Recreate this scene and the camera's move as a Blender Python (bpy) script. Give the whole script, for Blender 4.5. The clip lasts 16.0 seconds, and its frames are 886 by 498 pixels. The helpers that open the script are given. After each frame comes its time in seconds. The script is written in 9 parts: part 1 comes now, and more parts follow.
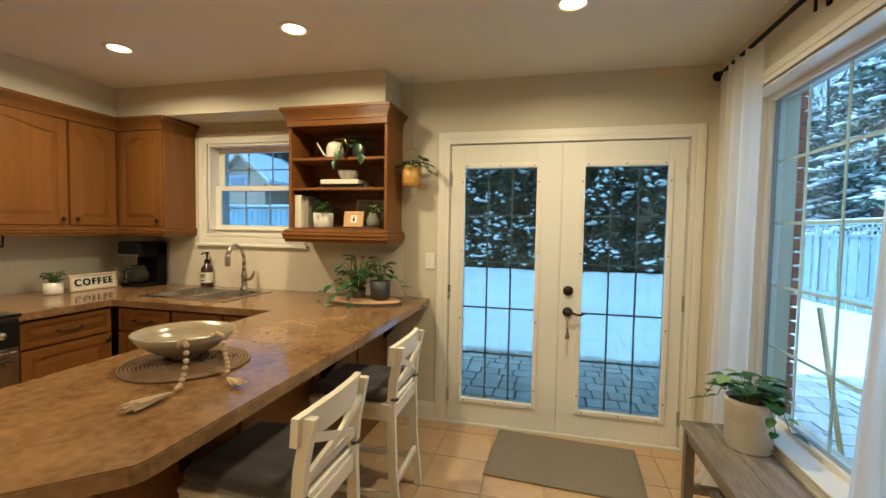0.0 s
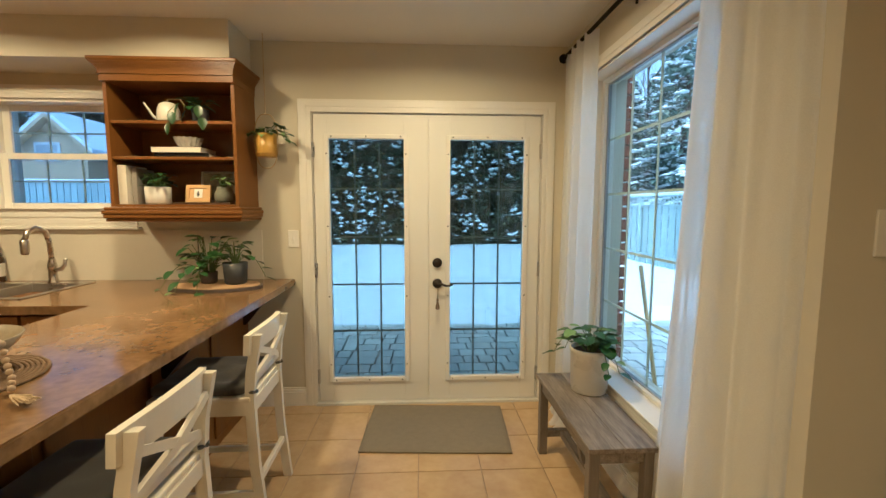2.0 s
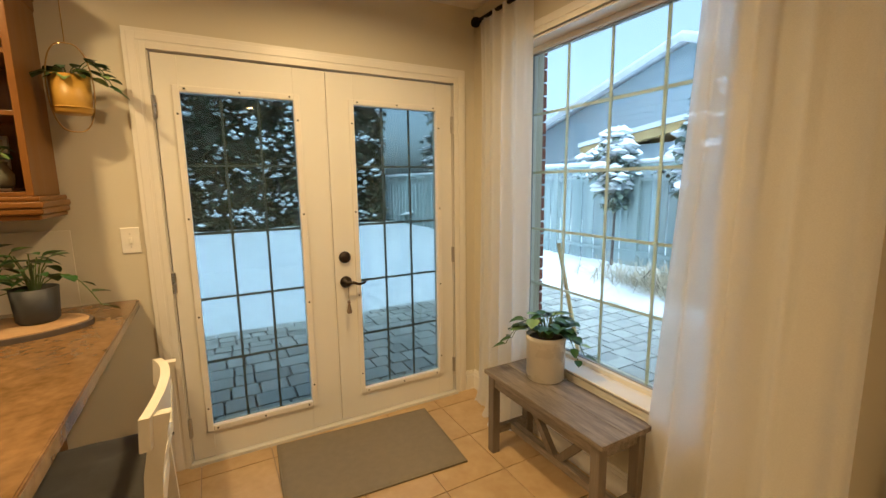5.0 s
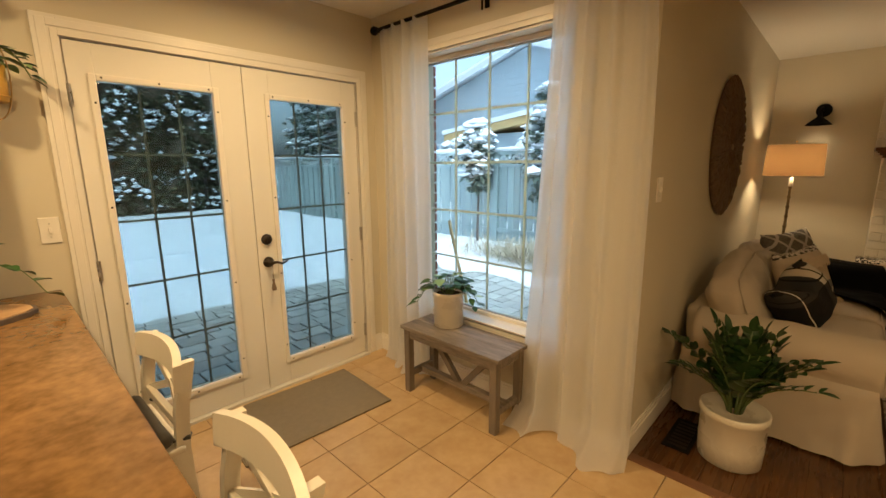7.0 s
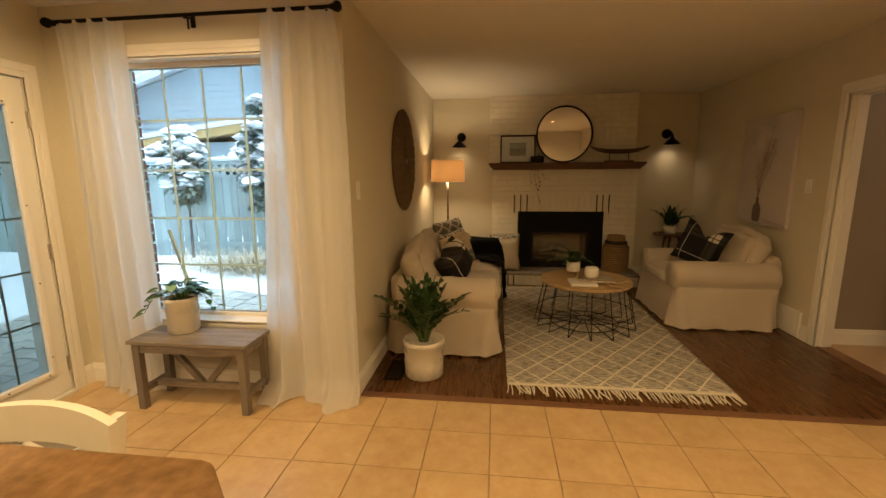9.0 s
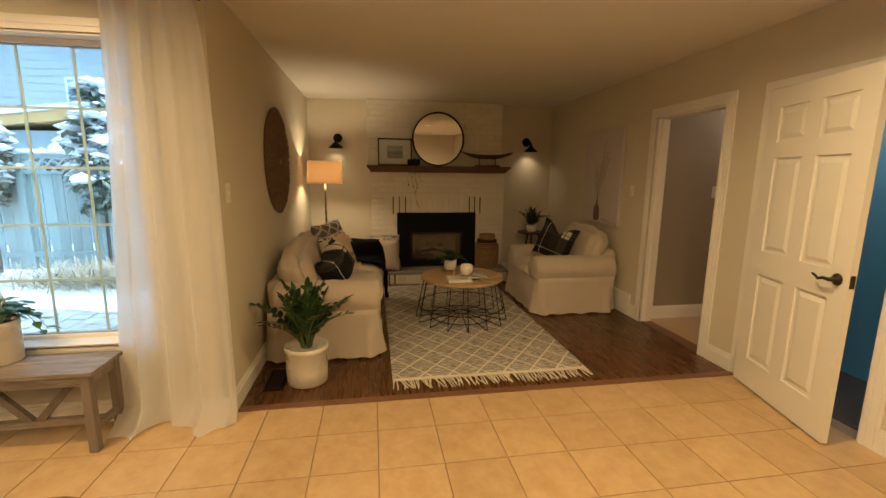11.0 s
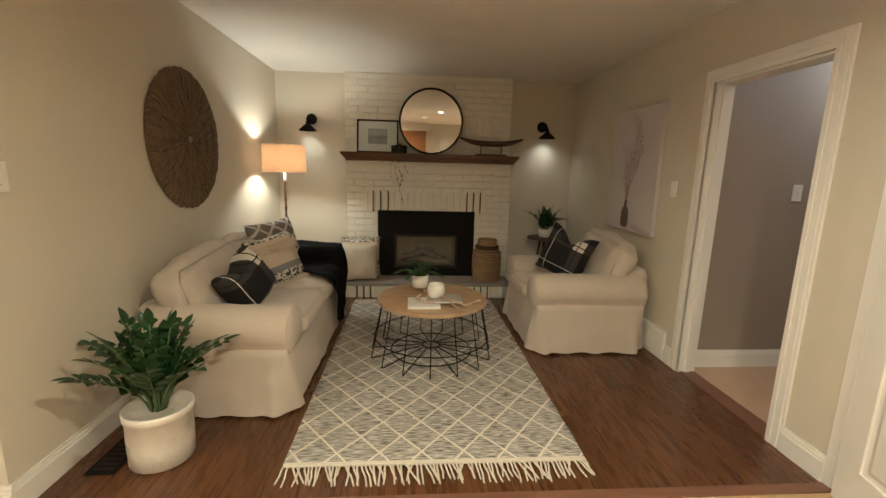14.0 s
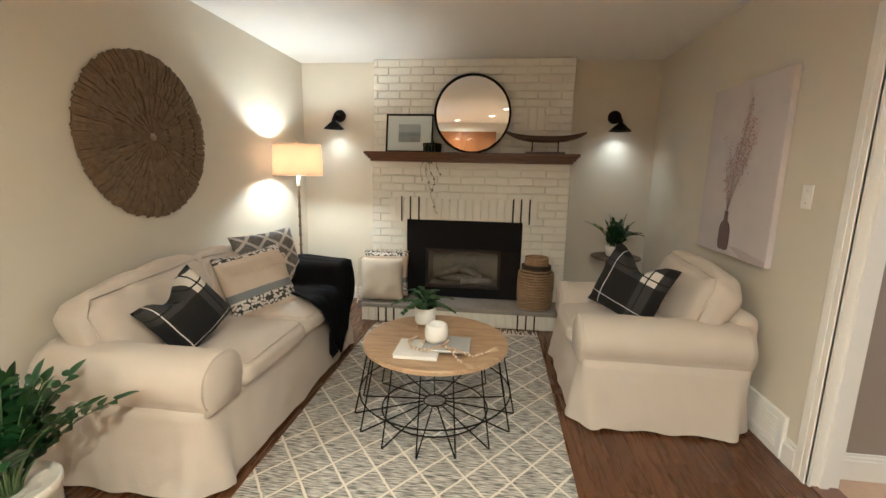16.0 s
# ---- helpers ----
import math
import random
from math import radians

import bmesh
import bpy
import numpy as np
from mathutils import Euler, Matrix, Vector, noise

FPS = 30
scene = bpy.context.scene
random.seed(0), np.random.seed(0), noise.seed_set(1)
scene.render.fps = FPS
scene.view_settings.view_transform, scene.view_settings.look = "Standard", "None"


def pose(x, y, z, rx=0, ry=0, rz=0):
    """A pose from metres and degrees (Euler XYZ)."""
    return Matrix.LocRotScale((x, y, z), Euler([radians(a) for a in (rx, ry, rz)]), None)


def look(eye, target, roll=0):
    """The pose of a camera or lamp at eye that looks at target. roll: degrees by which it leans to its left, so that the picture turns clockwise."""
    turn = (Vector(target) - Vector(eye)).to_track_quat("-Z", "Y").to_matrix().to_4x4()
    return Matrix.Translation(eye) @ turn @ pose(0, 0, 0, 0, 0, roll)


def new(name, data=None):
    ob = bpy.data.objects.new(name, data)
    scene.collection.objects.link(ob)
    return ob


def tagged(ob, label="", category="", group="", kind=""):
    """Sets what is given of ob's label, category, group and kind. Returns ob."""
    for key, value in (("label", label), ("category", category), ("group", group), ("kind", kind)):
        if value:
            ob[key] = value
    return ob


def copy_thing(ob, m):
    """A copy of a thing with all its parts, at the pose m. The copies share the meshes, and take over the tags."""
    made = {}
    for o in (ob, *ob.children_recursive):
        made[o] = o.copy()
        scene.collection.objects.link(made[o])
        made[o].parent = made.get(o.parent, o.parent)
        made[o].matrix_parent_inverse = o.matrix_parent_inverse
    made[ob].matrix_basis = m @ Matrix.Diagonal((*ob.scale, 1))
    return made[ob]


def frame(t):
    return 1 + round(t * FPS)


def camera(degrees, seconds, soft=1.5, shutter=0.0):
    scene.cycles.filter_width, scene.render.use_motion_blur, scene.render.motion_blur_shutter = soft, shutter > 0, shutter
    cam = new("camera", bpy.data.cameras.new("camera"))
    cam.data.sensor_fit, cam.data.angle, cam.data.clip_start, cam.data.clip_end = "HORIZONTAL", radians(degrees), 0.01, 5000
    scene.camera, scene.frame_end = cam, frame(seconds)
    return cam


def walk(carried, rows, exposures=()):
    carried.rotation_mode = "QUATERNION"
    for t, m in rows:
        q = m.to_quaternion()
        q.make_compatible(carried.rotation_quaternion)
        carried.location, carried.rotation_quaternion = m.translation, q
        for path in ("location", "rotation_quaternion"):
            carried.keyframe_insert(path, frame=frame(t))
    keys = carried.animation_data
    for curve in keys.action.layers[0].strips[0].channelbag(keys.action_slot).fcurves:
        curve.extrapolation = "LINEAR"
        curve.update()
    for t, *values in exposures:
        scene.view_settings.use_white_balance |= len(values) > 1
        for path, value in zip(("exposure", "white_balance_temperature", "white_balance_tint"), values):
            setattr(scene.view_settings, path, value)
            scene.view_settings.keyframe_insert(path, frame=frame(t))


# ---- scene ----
cam = camera(92.4, 16.0)
PATH = [
    (0, (0.335, 0.371, 1.423), (-0.132, 2.314, 1.332), 1.0),
    (0.5, (0.355, 0.39, 1.429), (0.083, 2.369, 1.328), 0.6),
    (1, (0.374, 0.407, 1.429), (0.25, 2.399, 1.306), 0.3),
    (1.5, (0.377, 0.418, 1.414), (0.385, 2.412, 1.262), 0.1),
    (2, (0.384, 0.441, 1.408), (0.487, 2.429, 1.211), 0.1),
    (2.5, (0.399, 0.473, 1.392), (0.57, 2.452, 1.162), 0.2),
    (3, (0.364, 0.555, 1.379), (0.636, 2.52, 1.128), 0.3),
    (3.5, (0.328, 0.711, 1.375), (0.722, 2.654, 1.11), 0.1),
    (3.7, (0.289, 0.781, 1.381), (0.752, 2.708, 1.111), -0.1),
    (5.8, (-0.404, 1.028, 1.465), (0.756, 2.618, 1.112), -0.5),
    (6, (-0.443, 0.983, 1.471), (0.754, 2.542, 1.104), -0.4),
    (6.5, (-0.534, 0.865, 1.47), (0.758, 2.344, 1.093), -0.5),
    (7, (-0.66, 0.789, 1.47), (0.769, 2.133, 1.081), -0.4),
    (7.5, (-0.818, 0.726, 1.465), (0.787, 1.854, 1.076), -0.1),
    (8, (-0.951, 0.622, 1.465), (0.808, 1.493, 1.086), -0.1),
    (8.5, (-1.071, 0.582, 1.453), (0.818, 1.128, 1.088), -0.1),
    (9, (-1.159, 0.552, 1.442), (0.797, 0.791, 1.098), -0.4),
    (9.5, (-1.238, 0.576, 1.479), (0.73, 0.544, 1.129), -0.1),
    (10, (-1.298, 0.613, 1.474), (0.659, 0.38, 1.131), -0.1),
    (12.5, (-0.864, 0.326, 1.46), (1.076, -0.021, 1.119), 0.8),
    (13, (-0.65, 0.2, 1.459), (1.295, -0.103, 1.106), 1.0),
    (13.5, (-0.436, 0.049, 1.454), (1.515, -0.192, 1.088), 1.4),
    (14, (-0.228, -0.147, 1.418), (1.732, -0.298, 1.053), 1.6),
    (14.5, (-0.012, -0.287, 1.405), (1.953, -0.356, 1.04), 1.7),
    (15, (0.212, -0.388, 1.413), (2.178, -0.36, 1.044), 1.6),
    (15.5, (0.409, -0.481, 1.41), (2.372, -0.356, 1.048), 1.3),
    (16, (0.6, -0.626, 1.406), (2.554, -0.387, 1.051), 1.2),
]
LIGHT_ROWS = [
    (0.0, 1.64, 4350, 5), (1.5, 1.62, 4480, 6), (3.7, 1.58, 4700, 6), (6.0, 1.50, 5550, 16), (7.0, 1.54, 5480, 13), (8.0, 1.62, 5500, 11), (9.5, 1.94, 5700, 13), (10.2, 1.98, 5700, 13),
    (12.5, 2.26, 3950, 6), (13.5, 2.54, 3950, 8), (14.5, 2.95, 3950, 7), (15.5, 3.25, 3800, 8), (16.0, 3.45, 3650, 9),
]
walk(cam, [(t, look(eye, target, roll)) for t, eye, target, roll in PATH], LIGHT_ROWS)

# ---- world and lights ----
world = bpy.data.worlds.new("winter_sky")
scene.world = world
world.use_nodes = True
wn = world.node_tree.nodes
sky = wn.new("ShaderNodeTexSky")
sky.sky_type = "NISHITA"
sky.sun_disc = False
sky.sun_elevation, sky.sun_rotation = radians(58), radians(200)
sky.air_density, sky.dust_density, sky.ozone_density = 1.0, 5.0, 1.5
wn["Background"].inputs["Strength"].default_value = 0.15
haze = wn.new("ShaderNodeHueSaturation")
haze.inputs["Saturation"].default_value = 0.5
world.node_tree.links.new(sky.outputs[0], haze.inputs["Color"])
world.node_tree.links.new(haze.outputs[0], wn["Background"].inputs["Color"])


def lamp(name, kind, energy, colour, m, **extra):
    data = bpy.data.lights.new(name, kind)
    data.energy, data.color = energy, colour
    if "radius" in extra:
        data.shadow_soft_size = extra["radius"]
    if "angle" in extra:
        data.angle = radians(extra["angle"])
    if "cone" in extra:
        data.spot_size, data.spot_blend = radians(extra["cone"]), extra["blend"]
    if "disc" in extra:
        data.shape, data.size, data.spread = "DISK", extra["disc"], radians(165)
    ob = new(name, data)
    ob.matrix_world = m
    return ob


WARM = (1.0, 0.63, 0.235)
lamp("sun", "SUN", 0.4, (1.0, 0.97, 0.93), look((-3, -6, 11), (0, 0, 0)), angle=40)
POTS = [(-2.21, 2.46), (-1.01, 2.45), (0.43, 2.48), (-2.21, 0.45), (-1.01, -0.45), (0.43, -0.75)]
for px, py in POTS:
    lamp("pot_lamp", "AREA", 7.6 if py > 2 else 6.9, WARM, pose(px, py, 2.476), disc=0.11)
lamp("floor_lamp_bulb", "POINT", 5.4, (1.0, 0.68, 0.31), pose(4.285, 1.15, 1.48), radius=0.045)
for sx, sy in ((4.93, 1.055), (4.93, -1.76)):
    lamp("sconce_bulb", "SPOT", 1.1, (1.0, 0.68, 0.32), pose(sx, sy, 1.838), cone=130, blend=1.0, radius=0.018)
lamp("hall_lamp", "POINT", 2.8, (1.0, 0.70, 0.38), pose(2.2, -3.5, 2.3), radius=0.06)
# fill light added to brighten the stairwell, no fixture belongs to it
lamp("stair_fill", "POINT", 2.4, (1.0, 0.9, 0.8), pose(0.9, -3.0, 2.2), radius=0.06)

# ---- materials ----
def nodes_of(name):
    m = bpy.data.materials.new(name)
    m.use_nodes = True
    nt = m.node_tree
    return m, nt, nt.nodes, nt.links, nt.nodes["Principled BSDF"]


def surf(name, c1, c2, rough=0.5, scale=6.0, fine=90.0, bump=0.05, metal=0.0, spec=0.5, vary=0.0, stretch=(1, 1, 1), contrast=0.5, grain=0.35, sheen=0.0, rvar=0.12, local=False, dist=0.004):
    """Two colours mixed by coarse and fine noise in world space, a fine relief and uneven gloss."""
    m, nt, N, L, p = nodes_of(name)
    geo = N.new("ShaderNodeNewGeometry")
    mp = N.new("ShaderNodeMapping")
    mp.inputs["Scale"].default_value = stretch
    info = N.new("ShaderNodeObjectInfo")
    if local:
        tc = N.new("ShaderNodeTexCoord")
        L.new(tc.outputs["Object"], mp.inputs["Vector"])
    else:
        L.new(geo.outputs["Position"], mp.inputs["Vector"])
    if vary > 0:
        mul = N.new("ShaderNodeMath")
        mul.operation, mul.inputs[1].default_value = "MULTIPLY", 37.0
        L.new(info.outputs["Random"], mul.inputs[0])
        cmb = N.new("ShaderNodeCombineXYZ")
        for k in range(3):
            L.new(mul.outputs[0], cmb.inputs[k])
        L.new(cmb.outputs[0], mp.inputs["Location"])
    n1, n2 = N.new("ShaderNodeTexNoise"), N.new("ShaderNodeTexNoise")
    n1.inputs["Scale"].default_value, n1.inputs["Detail"].default_value = scale, 5
    n2.inputs["Scale"].default_value, n2.inputs["Detail"].default_value = fine, 3
    L.new(mp.outputs[0], n1.inputs["Vector"])
    L.new(mp.outputs[0], n2.inputs["Vector"])
    ramp = N.new("ShaderNodeMapRange")
    ramp.inputs[1].default_value, ramp.inputs[2].default_value = 0.5 - contrast / 2, 0.5 + contrast / 2
    mixf = N.new("ShaderNodeMix")
    mixf.inputs[0].default_value = grain
    L.new(n1.outputs[0], mixf.inputs[2])
    L.new(n2.outputs[0], mixf.inputs[3])
    L.new(mixf.outputs[0], ramp.inputs[0])
    col = N.new("ShaderNodeMix")
    col.data_type = "RGBA"
    col.inputs[6].default_value, col.inputs[7].default_value = (*c1, 1), (*c2, 1)
    L.new(ramp.outputs[0], col.inputs[0])
    out = col.outputs[2]
    if vary > 0:
        hsv = N.new("ShaderNodeHueSaturation")
        rng = N.new("ShaderNodeMapRange")
        rng.inputs[3].default_value, rng.inputs[4].default_value = 1 - vary, 1 + vary
        L.new(info.outputs["Random"], rng.inputs[0])
        L.new(rng.outputs[0], hsv.inputs["Value"])
        L.new(out, hsv.inputs["Color"])
        out = hsv.outputs[0]
    L.new(out, p.inputs["Base Color"])
    rr = N.new("ShaderNodeMapRange")
    rr.inputs[3].default_value, rr.inputs[4].default_value = max(0.02, rough - rvar), min(1, rough + rvar)
    L.new(n1.outputs[0], rr.inputs[0])
    L.new(rr.outputs[0], p.inputs["Roughness"])
    p.inputs["Metallic"].default_value = metal
    p.inputs["Specular IOR Level"].default_value = spec
    p.inputs["Sheen Weight"].default_value = sheen
    if bump > 0:
        b = N.new("ShaderNodeBump")
        b.inputs["Strength"].default_value, b.inputs["Distance"].default_value = bump, dist
        L.new(mixf.outputs[0], b.inputs["Height"])
        L.new(b.outputs[0], p.inputs["Normal"])
    return m


def glass_pane(name, tint=(0.96, 0.98, 0.98), gloss=0.02):
    m, nt, N, L, p = nodes_of(name)
    tr, gl, mx, fr = N.new("ShaderNodeBsdfTransparent"), N.new("ShaderNodeBsdfGlossy"), N.new("ShaderNodeMixShader"), N.new("ShaderNodeLayerWeight")
    tr.inputs[0].default_value = (*tint, 1)
    gl.inputs["Roughness"].default_value = gloss
    fr.inputs[0].default_value = 0.5
    pw, ad = N.new("ShaderNodeMath"), N.new("ShaderNodeMath")
    pw.operation, pw.inputs[1].default_value = "POWER", 5.0
    ad.operation, ad.inputs[1].default_value, ad.inputs[2].default_value = "MULTIPLY_ADD", 0.9, 0.035
    L.new(fr.outputs["Facing"], pw.inputs[0])
    L.new(pw.outputs[0], ad.inputs[0])
    L.new(ad.outputs[0], mx.inputs[0])
    L.new(tr.outputs[0], mx.inputs[1])
    L.new(gl.outputs[0], mx.inputs[2])
    L.new(mx.outputs[0], N["Material Output"].inputs[0])
    return m


def glow(name, colour, strength):
    m, nt, N, L, p = nodes_of(name)
    p.inputs["Base Color"].default_value = (*colour, 1)
    p.inputs["Emission Color"].default_value = (*colour, 1)
    p.inputs["Emission Strength"].default_value = strength
    return m


def sheer(name, colour, thin, trans):
    """Cloth that lets light through: diffuse, translucent and open weave."""
    m, nt, N, L, p = nodes_of(name)
    df, tl, tp = N.new("ShaderNodeBsdfDiffuse"), N.new("ShaderNodeBsdfTranslucent"), N.new("ShaderNodeBsdfTransparent")
    a, b = N.new("ShaderNodeMixShader"), N.new("ShaderNodeMixShader")
    geo, mp, nz = N.new("ShaderNodeNewGeometry"), N.new("ShaderNodeMapping"), N.new("ShaderNodeTexNoise")
    mp.inputs["Scale"].default_value = (160, 160, 420)
    nz.inputs["Scale"].default_value = 1.5
    L.new(geo.outputs["Position"], mp.inputs[0])
    L.new(mp.outputs[0], nz.inputs["Vector"])
    rng = N.new("ShaderNodeMapRange")
    rng.inputs[1].default_value, rng.inputs[2].default_value = 0.3, 0.7
    rng.inputs[3].default_value, rng.inputs[4].default_value = max(0, thin - 0.04), thin + 0.04
    L.new(nz.outputs[0], rng.inputs[0])
    df.inputs[0].default_value = tl.inputs[0].default_value = (*colour, 1)
    a.inputs[0].default_value = trans
    L.new(df.outputs[0], a.inputs[1])
    L.new(tl.outputs[0], a.inputs[2])
    L.new(rng.outputs[0], b.inputs[0])
    L.new(a.outputs[0], b.inputs[1])
    L.new(tp.outputs[0], b.inputs[2])
    L.new(b.outputs[0], N["Material Output"].inputs[0])
    return m


PAINT = surf("beige_wall_paint", (0.60, 0.555, 0.44), (0.64, 0.595, 0.475), rough=0.62, scale=1.5, fine=220, bump=0.06, contrast=0.8, dist=0.002)
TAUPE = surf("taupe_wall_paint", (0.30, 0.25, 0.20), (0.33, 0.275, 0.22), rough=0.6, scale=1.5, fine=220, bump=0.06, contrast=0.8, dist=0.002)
TEAL = surf("teal_wall_paint", (0.20, 0.40, 0.47), (0.23, 0.44, 0.5), rough=0.6, scale=2, fine=200, bump=0.05)
SPLASH = surf("cream_backsplash_tile", (0.66, 0.61, 0.50), (0.70, 0.65, 0.54), rough=0.3, scale=3, fine=60, bump=0.02)
CEIL = surf("white_ceiling_paint", (0.74, 0.71, 0.66), (0.78, 0.75, 0.70), rough=0.9, scale=2.0, fine=160, bump=0.12, contrast=0.8)
TRIM = surf("white_trim_paint", (0.78, 0.75, 0.69), (0.83, 0.80, 0.74), rough=0.34, scale=5, fine=120, bump=0.03)
DOORP = surf("white_door_paint", (0.76, 0.74, 0.68), (0.80, 0.78, 0.73), rough=0.38, scale=3, fine=130, bump=0.03)
GROUT = surf("sandy_grout", (0.33, 0.24, 0.16), (0.40, 0.30, 0.2), rough=0.9, scale=12, fine=200, bump=0.2)
TILE = surf("beige_ceramic_tile", (0.42, 0.275, 0.125), (0.57, 0.415, 0.215), rough=0.30, rvar=0.05, scale=9, fine=30, bump=0.04, vary=0.06, contrast=0.5, grain=0.3)
PLANK = surf("dark_walnut_plank", (0.030, 0.0115, 0.0027), (0.150, 0.064, 0.0145), spec=0.45, rough=0.28, scale=3.4, fine=14, bump=0.04, vary=0.10, stretch=(1.1, 11, 11), contrast=0.7, grain=0.45)
STRIP = surf("walnut_strip", (0.13, 0.06, 0.03), (0.2, 0.1, 0.05), rough=0.4, scale=3, fine=20, stretch=(14, 1.5, 14))
MAPLE = surf("honey_maple", (0.135, 0.050, 0.005), (0.220, 0.094, 0.011), spec=0.3, rough=0.36, scale=2.0, fine=16, bump=0.04, stretch=(9, 9, 0.8), contrast=0.6, grain=0.4, vary=0.06)
MAPLE_H = surf("honey_maple_rail", (0.135, 0.050, 0.005), (0.220, 0.094, 0.011), spec=0.3, rough=0.34, scale=2.0, fine=16, bump=0.04, stretch=(0.8, 0.8, 9), contrast=0.6, grain=0.4, vary=0.06)
LAMINATE = surf("mottled_brown_laminate", (0.115, 0.062, 0.022), (0.315, 0.185, 0.072), rough=0.13, scale=7, fine=34, bump=0.015, contrast=0.40, grain=0.42, rvar=0.05)
STEEL = surf("brushed_steel", (0.50, 0.48, 0.45), (0.62, 0.60, 0.57), rough=0.3, scale=4, fine=60, metal=1.0, bump=0.01)
NICKEL = surf("brushed_nickel", (0.52, 0.48, 0.42), (0.6, 0.56, 0.5), rough=0.28, scale=6, fine=80, metal=1.0, bump=0.0)
BLACKM = surf("matte_black_metal", (0.004, 0.004, 0.004), (0.009, 0.0085, 0.008), spec=0.15, rough=0.7, scale=10, fine=90, bump=0.02)
BRONZE = surf("oil_rubbed_bronze", (0.02, 0.015, 0.012), (0.045, 0.032, 0.025), rough=0.38, scale=14, fine=90, bump=0.02, metal=0.6)
GLASS = glass_pane("window_glass")
LOWE = glass_pane("low_emissivity_glass", (0.47, 0.555, 0.545))
KITG = glass_pane("blue_tinted_window_glass", (0.50, 0.60, 0.66))
TALLG = glass_pane("green_tinted_window_glass", (0.80, 0.90, 0.90))
MUNTIN = surf("grey_muntin_bar", (0.30, 0.31, 0.32), (0.36, 0.37, 0.38), rough=0.5)
MUNTIN_W = surf("pale_muntin_bar", (0.80, 0.80, 0.78), (0.85, 0.85, 0.83), rough=0.5)
SNOW = surf("snow", (0.80, 0.83, 0.87), (0.88, 0.90, 0.93), rough=0.85, scale=1.3, fine=14, bump=0.6, contrast=0.7, dist=0.03)
PAVER = surf("grey_paver_stone", (0.33, 0.33, 0.30), (0.52, 0.51, 0.46), rough=0.6, scale=5, fine=60, bump=0.3, vary=0.18)
JOINT = surf("dark_joint_sand", (0.05, 0.045, 0.04), (0.09, 0.08, 0.07), rough=0.9, scale=10, fine=100, bump=0.3)
FENCE = surf("weathered_green_grey_fence", (0.30, 0.37, 0.36), (0.44, 0.51, 0.49), rough=0.8, scale=2, fine=20, stretch=(9, 9, 0.7), bump=0.2, vary=0.12)
LATTICE = surf("pale_weathered_lattice", (0.46, 0.52, 0.50), (0.58, 0.63, 0.60), rough=0.8, scale=3, fine=30, bump=0.1)
BRICKW = surf("white_painted_brick", (0.72, 0.69, 0.59), (0.79, 0.76, 0.66), rough=0.5, scale=9, fine=70, bump=0.25, vary=0.02)
MORTAR = surf("painted_mortar", (0.72, 0.685, 0.585), (0.78, 0.745, 0.645), rough=0.8, scale=14, fine=90, bump=0.2)
BRICKR = surf("red_brick", (0.22, 0.07, 0.045), (0.34, 0.12, 0.08), rough=0.85, scale=12, fine=80, bump=0.3, vary=0.15)
LINEN = surf("cream_linen_slipcover", (0.50, 0.435, 0.345), (0.58, 0.51, 0.41), rough=0.9, scale=6, fine=260, bump=0.75, sheen=0.15, contrast=0.8, grain=0.2, dist=0.016)
HEARTH = surf("grey_hearth_slate", (0.20, 0.18, 0.15), (0.31, 0.28, 0.24), rough=0.7, scale=8, fine=60, bump=0.2)
MANTEL = surf("red_brown_mantel_wood", (0.065, 0.024, 0.006), (0.145, 0.058, 0.014), rough=0.35, scale=3, fine=18, stretch=(10, 0.8, 10), bump=0.05)


# ---- building helpers ----
def bm_new():
    return bmesh.new()


def box(bm, x0, x1, y0, y1, z0, z1, bevel=0.0, m=None):
    made = bmesh.ops.create_cube(bm, size=1.0)["verts"]
    for v in made:
        v.co = Vector(((x0 + x1) / 2 + v.co.x * (x1 - x0), (y0 + y1) / 2 + v.co.y * (y1 - y0), (z0 + z1) / 2 + v.co.z * (z1 - z0)))
    if bevel > 0:
        edges = list({e for v in made for e in v.link_edges})
        made = bmesh.ops.bevel(bm, geom=edges, offset=bevel, segments=2, profile=0.5, affect="EDGES")["verts"]
    if m is not None:
        bmesh.ops.transform(bm, matrix=m, verts=made)
    return made


